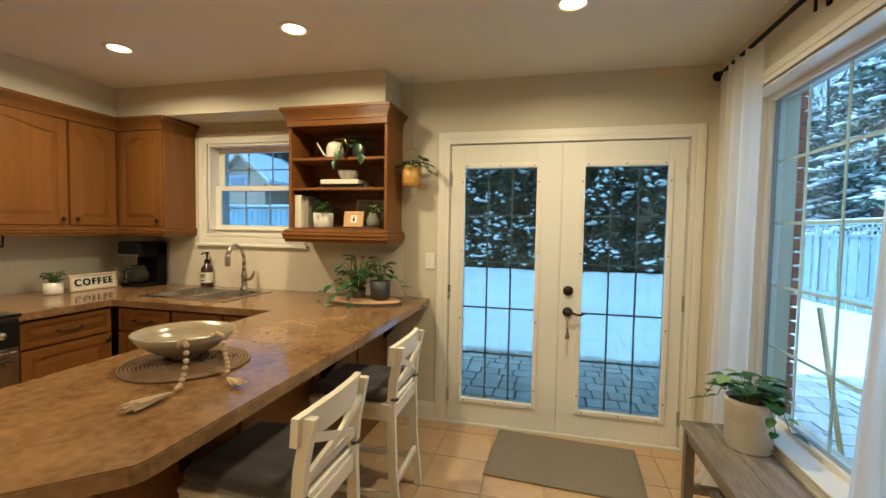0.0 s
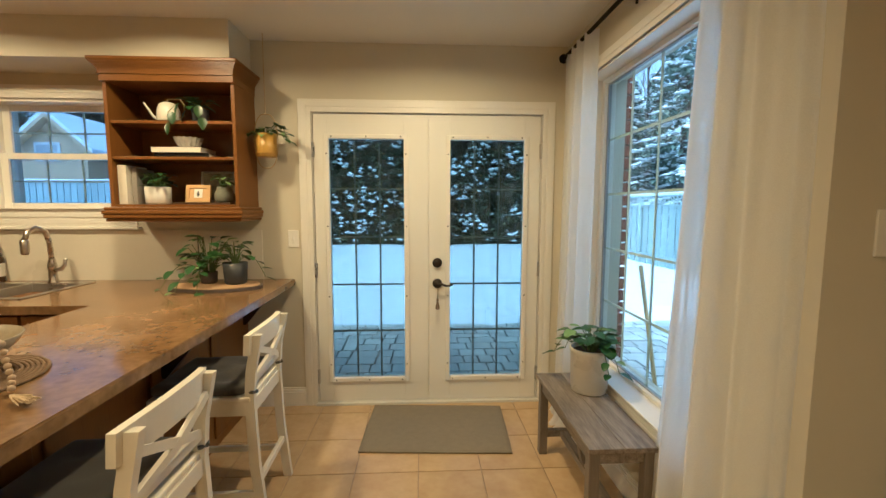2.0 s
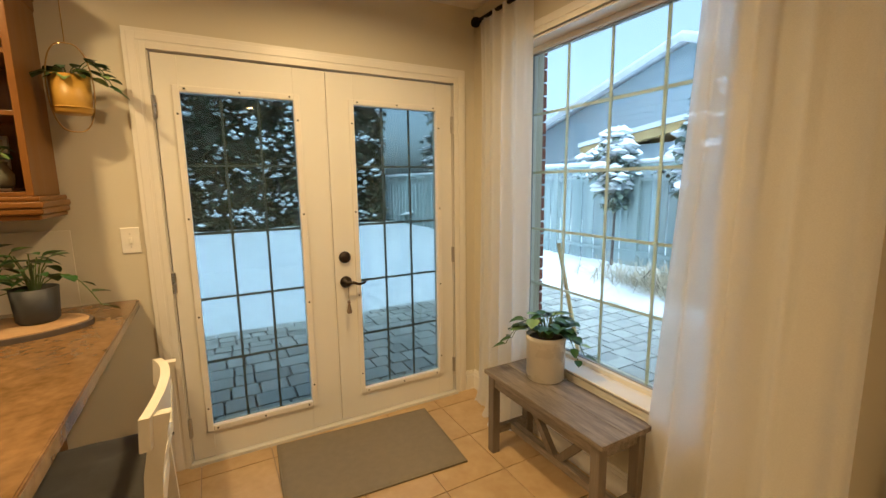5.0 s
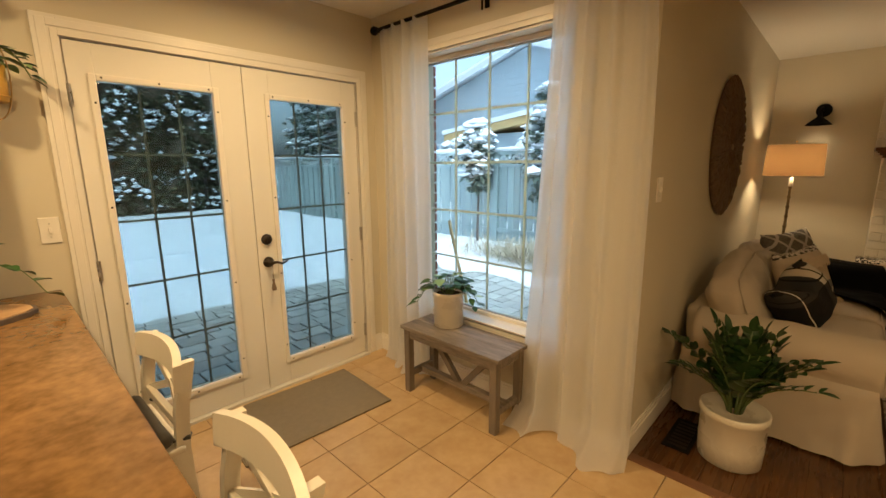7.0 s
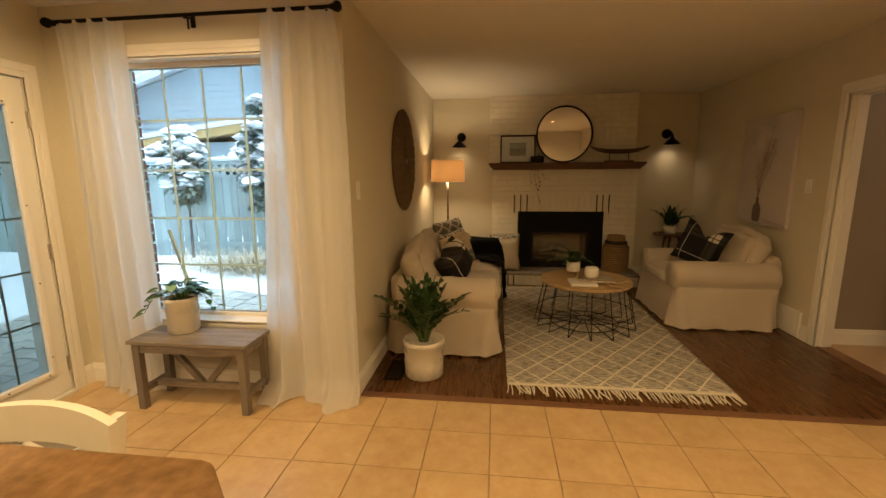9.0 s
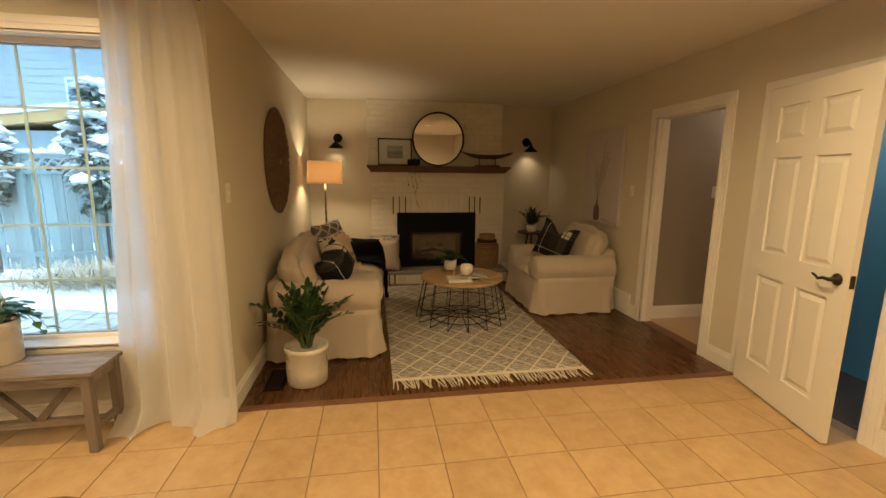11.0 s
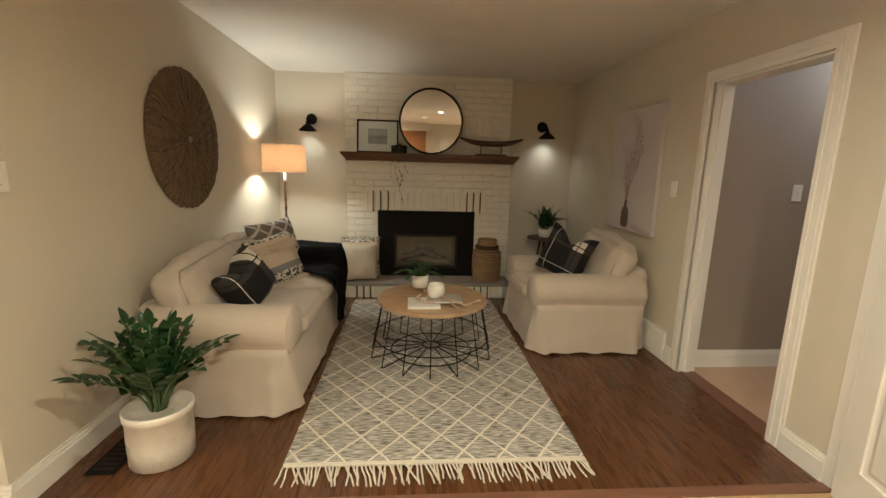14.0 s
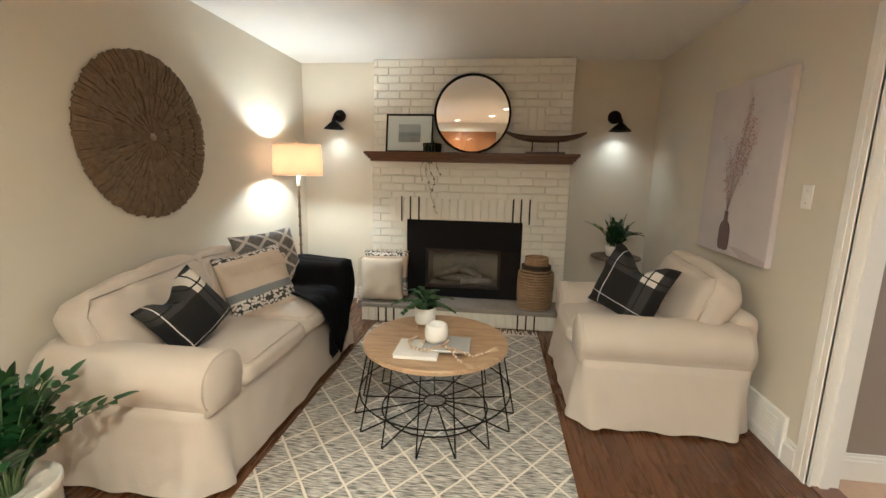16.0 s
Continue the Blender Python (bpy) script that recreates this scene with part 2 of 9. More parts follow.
def rbox(bm, x0, x1, y0, y1, z0, z1, r=0.05, n=8, puff=0.0, wob=0.0, m=None, seed=0):
    """A soft rounded block: cushions, arms, upholstery."""
    half = Vector(((x1 - x0) / 2, (y1 - y0) / 2, (z1 - z0) / 2))
    mid = Vector(((x0 + x1) / 2, (y0 + y1) / 2, (z0 + z1) / 2))
    r = min(r, half.x, half.y, half.z)
    made = {}

    def vert(i, j, k):
        if (i, j, k) not in made:
            p = Vector((2 * i / n - 1, 2 * j / n - 1, 2 * k / n - 1))
            q = Vector([math.copysign(abs(c) ** 0.75, c) * h for c, h in zip(p, half)])
            inner = Vector([max(-(h - r), min(h - r, c)) for c, h in zip(q, half)])
            d = q - inner
            co = inner + d.normalized() * r if d.length > 1e-9 else inner
            if puff:
                co.z += puff * (1 - p.x ** 2) * (1 - p.y ** 2) * p.z
                co.x += puff * (1 - p.z ** 2) * (1 - p.y ** 2) * p.x * 0.6
                co.y += puff * (1 - p.x ** 2) * (1 - p.z ** 2) * p.y * 0.6
            co = co + mid
            if wob:
                co += wob * noise.noise_vector(co * 6 + Vector((seed, seed, 0)))
            made[(i, j, k)] = bm.verts.new(m @ co if m is not None else co)
        return made[(i, j, k)]

    for a in range(n):
        for b in range(n):
            for quad in (((a, b, 0), (a, b + 1, 0), (a + 1, b + 1, 0), (a + 1, b, 0)), ((a, b, n), (a + 1, b, n), (a + 1, b + 1, n), (a, b + 1, n)),
                         ((a, 0, b), (a + 1, 0, b), (a + 1, 0, b + 1), (a, 0, b + 1)), ((a, n, b), (a, n, b + 1), (a + 1, n, b + 1), (a + 1, n, b)),
                         ((0, a, b), (0, a, b + 1), (0, a + 1, b + 1), (0, a + 1, b)), ((n, a, b), (n, a + 1, b), (n, a + 1, b + 1), (n, a, b + 1))):
                bm.faces.new([vert(*c) for c in quad])


def lathe(bm, profile, x=0.0, y=0.0, z=0.0, seg=28, m=None, close=False):
    """Turns (radius, height) pairs about the z axis."""
    rings = []
    for r, h in profile:
        ring = []
        for k in range(seg):
            a = 2 * math.pi * k / seg
            co = Vector((x + r * math.cos(a), y + r * math.sin(a), z + h))
            ring.append(bm.verts.new(m @ co if m is not None else co))
        rings.append(ring)
    for a, b in zip(rings, rings[1:]):
        for k in range(seg):
            bm.faces.new((a[k], a[(k + 1) % seg], b[(k + 1) % seg], b[k]))
    if profile[0][0] > 1e-4:
        bm.faces.new(list(reversed(rings[0])))
    if profile[-1][0] > 1e-4:
        bm.faces.new(rings[-1])


def tube(bm, pts, r, seg=8, closed=False, taper=1.0):
    """A round bar along points."""
    pts = [Vector(p) for p in pts]
    n = len(pts)
    rings = []
    up = Vector((0.137, 0.27, 0.95)).normalized()
    for i, p in enumerate(pts):
        a = pts[i - 1] if (i > 0 or closed) else p
        b = pts[(i + 1) % n] if (i < n - 1 or closed) else p
        d = (b - a).normalized()
        u = d.cross(up)
        if u.length < 0.05:
            u = d.cross(Vector((1, 0, 0)))
        u.normalize()
        w = d.cross(u).normalized()
        rr = r * (1 + (taper - 1) * i / max(1, n - 1))
        rings.append([bm.verts.new(p + rr * (math.cos(2 * math.pi * k / seg) * u + math.sin(2 * math.pi * k / seg) * w)) for k in range(seg)])
    pairs = list(zip(rings, rings[1:])) + ([(rings[-1], rings[0])] if closed else [])
    for a, b in pairs:
        for k in range(seg):
            bm.faces.new((a[k], a[(k + 1) % seg], b[(k + 1) % seg], b[k]))
    if not closed:
        bm.faces.new(list(reversed(rings[0])))
        bm.faces.new(rings[-1])


def extrude(bm, outline, lo, hi, axis="z", m=None):
    """A prism over a flat outline of (a, b) pairs, along an axis."""
    def at(a, b, c):
        co = Vector({"z": (a, b, c), "y": (a, c, b), "x": (c, a, b)}[axis])
        return bm.verts.new(m @ co if m is not None else co)
    low, high = [at(a, b, lo) for a, b in outline], [at(a, b, hi) for a, b in outline]
    n = len(outline)
    bm.faces.new(list(reversed(low)))
    bm.faces.new(high)
    for k in range(n):
        bm.faces.new((low[k], low[(k + 1) % n], high[(k + 1) % n], high[k]))


def finish(name, bm, material, smooth=False):
    bmesh.ops.recalc_face_normals(bm, faces=bm.faces)
    me = bpy.data.meshes.new(name)
    bm.to_mesh(me)
    bm.free()
    me.materials.append(material)
    if smooth:
        me.polygons.foreach_set("use_smooth", [True] * len(me.polygons))
    return new(name, me)


def part(name, bm, material, parent, label="", smooth=False):
    ob = finish(name, bm, material, smooth)
    ob.parent = parent
    ob.matrix_parent_inverse = parent.matrix_world.inverted() if parent.parent is None else Matrix()
    if label:
        tagged(ob, label)
    return ob


def thing(name, label, category, x=0.0, y=0.0, z=0.0, group="", kind=""):
    ob = new(name)
    ob.empty_display_size = 0.1
    ob.location = (x, y, z)
    bpy.context.view_layer.update()
    return tagged(ob, label, category, group, kind)


def solid(name, bm, material, label, category, group="", kind="", smooth=False):
    return tagged(finish(name, bm, material, smooth), label, category, group, kind)


def piece(name, me, parent, x, y, z, rz=0.0, scale=(1, 1, 1)):
    """One of many alike pieces that share a mesh."""
    ob = new(name, me)
    ob.parent = parent
    ob.location, ob.rotation_euler, ob.scale = (x, y, z), (0, 0, rz), scale
    return ob


def mesh_of(name, bm, material, smooth=False):
    bmesh.ops.recalc_face_normals(bm, faces=bm.faces)
    me = bpy.data.meshes.new(name)
    bm.to_mesh(me)
    bm.free()
    me.materials.append(material)
    if smooth:
        me.polygons.foreach_set("use_smooth", [True] * len(me.polygons))
    return me


# ---- the setting ----
XW, YD, YN, XE, YS, ZC, XL = 1.385, 3.40, 1.44, 5.06, -2.13, 2.49, -3.33
TH = 0.24


def wall(name, axis, at, th, a0, a1, openings, material, label, z1=2.7):
    """A wall with openings cut through. axis: the one that the wall runs along; at..at+th its thickness."""
    bm = bm_new()

    def bit(p0, p1, q0, q1):
        if p1 - p0 > 1e-4 and q1 - q0 > 1e-4:
            lo, hi = min(at, at + th), max(at, at + th)
            if axis == "x":
                box(bm, p0, p1, lo, hi, q0, q1)
            else:
                box(bm, lo, hi, p0, p1, q0, q1)
    here = a0
    for b0, b1, c0, c1 in sorted(openings):
        bit(here, b0, -0.2, z1)
        bit(b0, b1, -0.2, c0)
        bit(b0, b1, c1, z1)
        here = b1
    bit(here, a1, -0.2, z1)
    return solid(name, bm, material, label, "wall", kind="structure")


DX0, DX1, DZ1 = -0.36, 1.235, 2.05
KW = (-2.43, -1.60, 1.36, 2.10)
EW = (1.84, 3.02, 0.47, 2.17)
HALL = (1.755, 2.57, -0.2, 2.027)
STAIR = (0.53, 1.345, -0.2, 2.027)
wall("wall_north", "x", YD, TH, XL - TH, XW + TH, [(DX0, DX1, -0.2, DZ1), KW], PAINT, "beige painted kitchen wall with patio doors")
wall("wall_window", "y", XW, TH, YN, YD, [EW], PAINT, "beige painted wall with tall window")
wall("wall_living_north", "x", YN, TH, XW + TH, XE + TH, [], PAINT, "beige painted living room wall")
wall("wall_east", "y", XE, TH, YS - 0.12, YN, [], PAINT, "beige painted wall behind the fireplace")
wall("wall_south", "x", YS, -0.12, XL - TH, XE, [HALL, STAIR], PAINT, "beige painted wall with two doorways")
wall("wall_west", "y", XL, -TH, YS - 0.12, YD, [], PAINT, "beige painted kitchen wall behind cabinets")
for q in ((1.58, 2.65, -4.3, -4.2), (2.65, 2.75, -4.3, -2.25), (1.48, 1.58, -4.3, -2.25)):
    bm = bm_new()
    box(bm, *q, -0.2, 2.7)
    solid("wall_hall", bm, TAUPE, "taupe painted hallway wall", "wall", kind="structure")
bm = bm_new()
box(bm, -0.4, 1.48, -4.3, -4.2, -2.6, 2.7)
box(bm, 1.40, 1.47, -4.2, -2.25, -2.6, 2.7)
box(bm, -0.4, -0.3, -4.2, -2.25, -2.6, 2.7)
solid("wall_stairwell", bm, TEAL, "teal painted stairwell walls", "wall", kind="structure")
bm = bm_new()
box(bm, XL - TH, XW + TH, YN + TH, YD + TH, ZC, ZC + 0.12)
box(bm, XL - TH, XE + TH, -4.3, YN + TH, ZC, ZC + 0.12)
solid("ceiling", bm, CEIL, "flat white painted ceiling", "ceiling", kind="structure")
bm = bm_new()
box(bm, XL - TH, XW, YS - 0.12, YD + 0.12, -0.18, -0.006)
floor = solid("floor", bm, GROUT, "beige square ceramic floor tiles with sandy grout", "floor", kind="structure")
bm = bm_new()
box(bm, XW, XE + TH, YS - 0.12, YN + TH, -0.18, -0.006)
wood_floor = solid("floor_living", bm, PLANK, "dark walnut plank floor", "floor", kind="structure")
bm = bm_new()
box(bm, 1.48, 2.75, -4.3, YS - 0.11, -0.18, 0.0)
solid("floor_hall", bm, surf("pale_hall_vinyl", (0.42, 0.28, 0.16), (0.52, 0.37, 0.23), rough=0.4, scale=4, fine=30), "pale hallway floor", "floor", kind="structure")
bm = bm_new()
box(bm, -0.4, 1.40, -3.0, YS - 0.121, -0.2, 0.0)
for k in range(8):
    box(bm, -0.3, 1.40, -3.0 - 0.18 * (k + 1), -3.0 - 0.18 * k, -0.5 - 0.18 * k, -0.19 * (k + 1))
solid("stairs", bm, surf("brown_stair_wood", (0.08, 0.055, 0.04), (0.13, 0.09, 0.06), rough=0.6), "brown wooden basement stairs", "stairs", kind="structure")
bm = bm_new()
box(bm, XW - 0.025, XW + 0.035, YS, YN - 0.02, 0.0, 0.008, 0.003)
solid("trim_threshold", bm, STRIP, "brown wooden threshold strip between tile and planks", "trim", kind="structure")

# soffit over the kitchen cabinets
bm = bm_new()
box(bm, XL, -0.73, 3.08, YD, 2.26, ZC)
box(bm, XL, -3.0, -0.6, 3.08, 2.26, ZC)
solid("soffit", bm, PAINT, "beige painted bulkhead above kitchen cabinets", "wall", kind="structure")


# ---- trim, doors and windows ----
def skirting(name, runs):
    """Baseboard runs: (axis, from, to, wall face, inward sign)."""
    for axis, a0, a1, face, sign in runs:
        bm = bm_new()
        for t, z0, z1 in ((0.017, 0.0, 0.10), (0.012, 0.10, 0.118), (0.007, 0.118, 0.132)):
            lo, hi = sorted((face, face + sign * t))
            if axis == "x":
                box(bm, a0, a1, lo, hi, z0, z1)
            else:
                box(bm, lo, hi, a0, a1, z0, z1)
        solid(name, bm, TRIM, "white painted stepped baseboard", "baseboard", kind="structure")


skirting("baseboard", [
    ("x", -0.80, -0.436, YD, -1), ("x", 1.308, XW - 0.018, YD, -1), ("y", YN - 0.017, YD - 0.001, XW, -1), ("x", XW, XE, YN, -1),
    ("y", 0.64, YN - 0.018, XE, -1), ("y", YS + 0.018, -1.32, XE, -1), ("x", 2.657, 2.74, YS, 1), ("x", 3.16, XE - 0.001, YS, 1),
    ("x", 1.432, 1.668, YS, 1), ("x", -3.3, 0.449, YS, 1), ("y", -4.198, -2.252, 2.65, -1)])


def casing(name, axis, face, sign, a0, a1, z1, w=0.085, z0=0.0, four=False):
    """Stepped casing round an opening, proud of the wall."""
    bm = bm_new()
    for t, i0, i1 in ((0.013, 0.0, w), (0.019, 0.0, w * 0.30), (0.017, w * 0.42, w * 0.80)):
        lo, hi = sorted((face, face + sign * t))
        bits = [(a0 - i1, a0 - i0, z0 - (i1 if four else 0), z1 + i1), (a1 + i0, a1 + i1, z0 - (i1 if four else 0), z1 + i1), (a0 - i0, a1 + i0, z1 + i0, z1 + i1)]
        if four:
            bits.append((a0 - i0, a1 + i0, z0 - i1, z0 - i0))
        for p0, p1, q0, q1 in bits:
            if axis == "x":
                box(bm, p0, p1, lo, hi, q0, q1, 0.0015)
            else:
                box(bm, lo, hi, p0, p1, q0, q1, 0.0015)
    return solid(name, bm, TRIM, "white painted moulded casing", "trim", kind="structure")


casing("trim_patio_door", "x", YD, -1, -0.350, 1.222, 2.037)
casing("trim_hall", "x", YS, 1, HALL[0], HALL[1], HALL[3])
casing("trim_stair", "x", YS, 1, STAIR[0], STAIR[1], STAIR[3])
bm = bm_new()
for x0, x1 in ((DX0, -0.343), (1.216, DX1)):
    box(bm, x0, x1, YD - 0.004, YD + TH, 0.0, DZ1)
box(bm, -0.343, 1.216, YD - 0.004, YD + TH, 2.034, DZ1)
solid("trim_patio_jamb", bm, TRIM, "white painted patio door jamb", "trim", kind="structure")
bm = bm_new()
box(bm, DX0, DX1, YD - 0.03, YD + TH + 0.1, -0.02, 0.018, 0.004)
solid("trim_patio_sill", bm, surf("pale_door_sill", (0.62, 0.60, 0.55), (0.7, 0.68, 0.62), rough=0.4), "pale patio door threshold", "trim", kind="structure")
bm = bm_new()
for o in (HALL, STAIR):
    box(bm, o[0], o[0] + 0.016, YS - 0.12, YS + 0.004, 0.0, o[3])
    box(bm, o[1] - 0.016, o[1], YS - 0.12, YS + 0.004, 0.0, o[3])
    box(bm, o[0] + 0.016, o[1] - 0.016, YS - 0.12, YS + 0.004, o[3] - 0.016, o[3])
    box(bm, o[1] - 0.03, o[1] - 0.016, YS - 0.07, YS - 0.035, 0.0, o[3] - 0.016)
solid("trim_inner_jambs", bm, TRIM, "white painted doorway jambs", "trim", kind="structure")
bm = bm_new()
box(bm, 2.556, 2.565, YS - 0.10, YS - 0.05, 0.91, 0.97, 0.002)
solid("strike_plate", bm, BRONZE, "dark metal strike plate on white jamb", "strike plate")
bm = bm_new()
box(bm, HALL[0], HALL[1], YS - 0.12, YS - 0.005, -0.004, 0.006, 0.002)
solid("trim_hall_threshold", bm, STRIP, "brown wooden threshold strip at hallway", "trim", kind="structure")


def patio_door(name, x0, x1, g0, g1, hinge_x, handle):
    d = thing(name, "white steel patio door with fifteen-lite glass, closed", "door", (x0 + x1) / 2, YD, 0.02, kind="structure")
    y0, y1, z0, z1, gz0, gz1 = YD + 0.0, YD + 0.045, 0.022, 2.03, 0.195, 1.865
    bm = bm_new()
    box(bm, x0, g0, y0, y1, z0, z1, 0.003)
    box(bm, g1, x1, y0, y1, z0, z1, 0.003)
    box(bm, g0, g1, y0, y1, z0, gz0)
    box(bm, g0, g1, y0, y1, gz1, z1)
    slab = part("slab", bm, DOORP, d)
    bm = bm_new()
    for a0, a1, b0, b1 in ((g0 - 0.03, g0, gz0 - 0.03, gz1 + 0.03), (g1, g1 + 0.03, gz0 - 0.03, gz1 + 0.03), (g0, g1, gz1, gz1 + 0.03), (g0, g1, gz0 - 0.03, gz0)):
        box(bm, a0, a1, y0 - 0.012, y0 - 0.001, b0, b1, 0.004)
    lite = part("lite_frame", bm, TRIM, d)
    for k in range(4):
        for xx in (g0 - 0.015, g1 + 0.015):
            bm = bm_new()
            zz = gz0 + 0.1 + k * (gz1 - gz0 - 0.2) / 3
            box(bm, xx - 0.004, xx + 0.004, y0 - 0.0145, y0 - 0.011, zz - 0.004, zz + 0.004)
            part("screw_plug", bm, BLACKM, lite)
    for xx in (g0 + 0.02, (g0 + g1) / 2, g1 - 0.02):
        for zz in (gz0 - 0.015, gz1 + 0.015):
            bm = bm_new()
            box(bm, xx - 0.004, xx + 0.004, y0 - 0.0145, y0 - 0.011, zz - 0.004, zz + 0.004)
            part("screw_plug", bm, BLACKM, lite)
    for c in range(3):
        for r in range(5):
            bm = bm_new()
            a = g0 + c * (g1 - g0) / 3
            b = gz0 + r * (gz1 - gz0) / 5
            box(bm, a, a + (g1 - g0) / 3, y0 + 0.016, y0 + 0.02, b, b + (gz1 - gz0) / 5)
            p = part("pane", bm, LOWE, d)
            p.visible_shadow = False
    for c in (1, 2):
        bm = bm_new()
        a = g0 + c * (g1 - g0) / 3
        box(bm, a - 0.006, a + 0.006, y0 + 0.022, y0 + 0.028, gz0, gz1)
        part("muntin", bm, MUNTIN, d)
    for r in (1, 2, 3, 4):
        bm = bm_new()
        b = gz0 + r * (gz1 - gz0) / 5
        box(bm, g0, g1, y0 + 0.029, y0 + 0.034, b - 0.006, b + 0.006)
        part("muntin", bm, MUNTIN, d)
    for zz in (0.21, 0.97, 1.79):
        bm = bm_new()
        lathe(bm, [(0.007, -0.05), (0.007, 0.05)], hinge_x, y0 - 0.012, zz, 10)
        box(bm, hinge_x - 0.012, hinge_x + 0.012, y0 - 0.008, y0 - 0.001, zz - 0.05, zz + 0.05)
        part("hinge", bm, STEEL, d)
    if handle:
        rot = pose(0.497, y0, 0, 90, 0, 0)
        bm = bm_new()
        lathe(bm, [(0.034, 0.0), (0.034, 0.008), (0.026, 0.018), (0.02, 0.022), (0.0, 0.022)], m=pose(0.497, y0 - 0.001, 1.018, 90), seg=24)
        box(bm, 0.492, 0.502, y0 - 0.036, y0 - 0.02, 1.005, 1.03, 0.002)
        part("deadbolt", bm, BRONZE, d, "dark bronze deadbolt", True)
        bm = bm_new()
        lathe(bm, [(0.034, 0.0), (0.034, 0.008), (0.022, 0.02), (0.012, 0.026), (0.012, 0.055), (0.0, 0.055)], m=pose(0.497, y0 - 0.001, 0.872, 90), seg=24)
        tube(bm, [(0.497, y0 - 0.05, 0.872), (0.53, y0 - 0.055, 0.874), (0.56, y0 - 0.056, 0.862), (0.59, y0 - 0.052, 0.866), (0.605, y0 - 0.048, 0.872)], 0.009, 10, taper=0.7)
        part("lever_handle", bm, BRONZE, d, "dark bronze lever handle", True)
    return d


patio_door("door_1", -0.340, 0.434, -0.238, 0.268, -0.343, False)
bm = bm_new()
box(bm, 0.432, 0.440, YD + 0.012, YD + 0.05, 0.022, 2.03)
box(bm, -0.3425, -0.336, YD + 0.046, YD + 0.058, 0.022, 2.03)
box(bm, 1.209, 1.2155, YD + 0.046, YD + 0.058, 0.022, 2.03)
solid("trim_astragal", bm, TRIM, "white astragal and stop strips of patio doors", "trim", kind="structure")
patio_door("door_2", 0.438, 1.213, 0.586, 1.100, 1.217, True)
bm = bm_new()
tube(bm, [(0.50, YD - 0.05, 0.865), (0.497, YD - 0.052, 0.80), (0.497, YD - 0.052, 0.775)], 0.0018, 6)
lathe(bm, [(0.0, 0.0), (0.013, -0.002), (0.015, 0.01), (0.006, 0.055), (0.009, 0.062), (0.006, 0.072), (0.0, 0.076)], 0.497, YD - 0.052, 0.70, 14)
solid("tassel", bm, surf("taupe_thread", (0.16, 0.12, 0.09), (0.24, 0.18, 0.13), rough=0.9, fine=300, bump=0.3), "small taupe tassel hanging from door lever", "tassel", smooth=True)


# the tall window
def tall_window():
    w = thing("window_1", "tall white-framed window with pale grille", "window", XW, 2.43, 0.47, kind="structure")
    y0, y1, z0, z1 = EW
    bm = bm_new()
    for a0, a1, b0, b1 in ((y0, y0 + 0.012, z0, z1), (y1 - 0.012, y1, z0, z1), (y0 + 0.012, y1 - 0.012, z1 - 0.012, z1), (y0 + 0.012, y1 - 0.012, z0, z0 + 0.012)):
        box(bm, XW - 0.004, XW + 0.16, a0, a1, b0, b1)
    part("jamb_liner", bm, TRIM, w)
    bm = bm_new()
    for a0, a1, b0, b1 in ((y0 + 0.012, y0 + 0.047, z0 + 0.012, z1 - 0.012), (y1 - 0.047, y1 - 0.012, z0 + 0.012, z1 - 0.012), (y0 + 0.047, y1 - 0.047, z1 - 0.04, z1 - 0.012), (y0 + 0.047, y1 - 0.047, z0 + 0.012, z0 + 0.045)):
        box(bm, XW + 0.085, XW + 0.155, a0, a1, b0, b1, 0.004)
    part("window_frame", bm, TRIM, w)
    bm = bm_new()
    g0, g1, h0, h1 = y0 + 0.047, y1 - 0.047, z0 + 0.045, z1 - 0.04
    for a0, a1, b0, b1 in ((g0, g0 + 0.006, h0, h1), (g1 - 0.006, g1, h0, h1), (g0 + 0.006, g1 - 0.006, h1 - 0.005, h1), (g0 + 0.006, g1 - 0.006, h0, h0 + 0.005)):
        box(bm, XW + 0.105, XW + 0.125, a0, a1, b0, b1)
    part("glazing_seal", bm, MUNTIN, w, "grey glazing seal")
    for c in range(4):
        for r in range(5):
            bm = bm_new()
            a, b = g0 + c * (g1 - g0) / 4, h0 + r * (h1 - h0) / 5
            box(bm, XW + 0.113, XW + 0.117, a, a + (g1 - g0) / 4, b, b + (h1 - h0) / 5)
            p = part("pane", bm, TALLG, w)
            p.visible_shadow = False
    for c in (1, 2, 3):
        bm = bm_new()
        a = g0 + c * (g1 - g0) / 4
        box(bm, XW + 0.119, XW + 0.125, a - 0.007, a + 0.007, h0, h1)
        part("muntin", bm, MUNTIN_W, w)
    for r in (1, 2, 3, 4):
        bm = bm_new()
        b = h0 + r * (h1 - h0) / 5
        box(bm, XW + 0.126, XW + 0.131, g0, g1, b - 0.007, b + 0.007)
        part("muntin", bm, MUNTIN_W, w)
    bm = bm_new()
    box(bm, XW - 0.03, XW + 0.086, y0 + 0.012, y1 - 0.012, z0 + 0.0125, z0 + 0.024, 0.004)
    part("window_sill", bm, TRIM, w)


tall_window()
casing("trim_window", "y", XW, -1, EW[0], EW[1], EW[3], w=0.072, z0=EW[2], four=True)


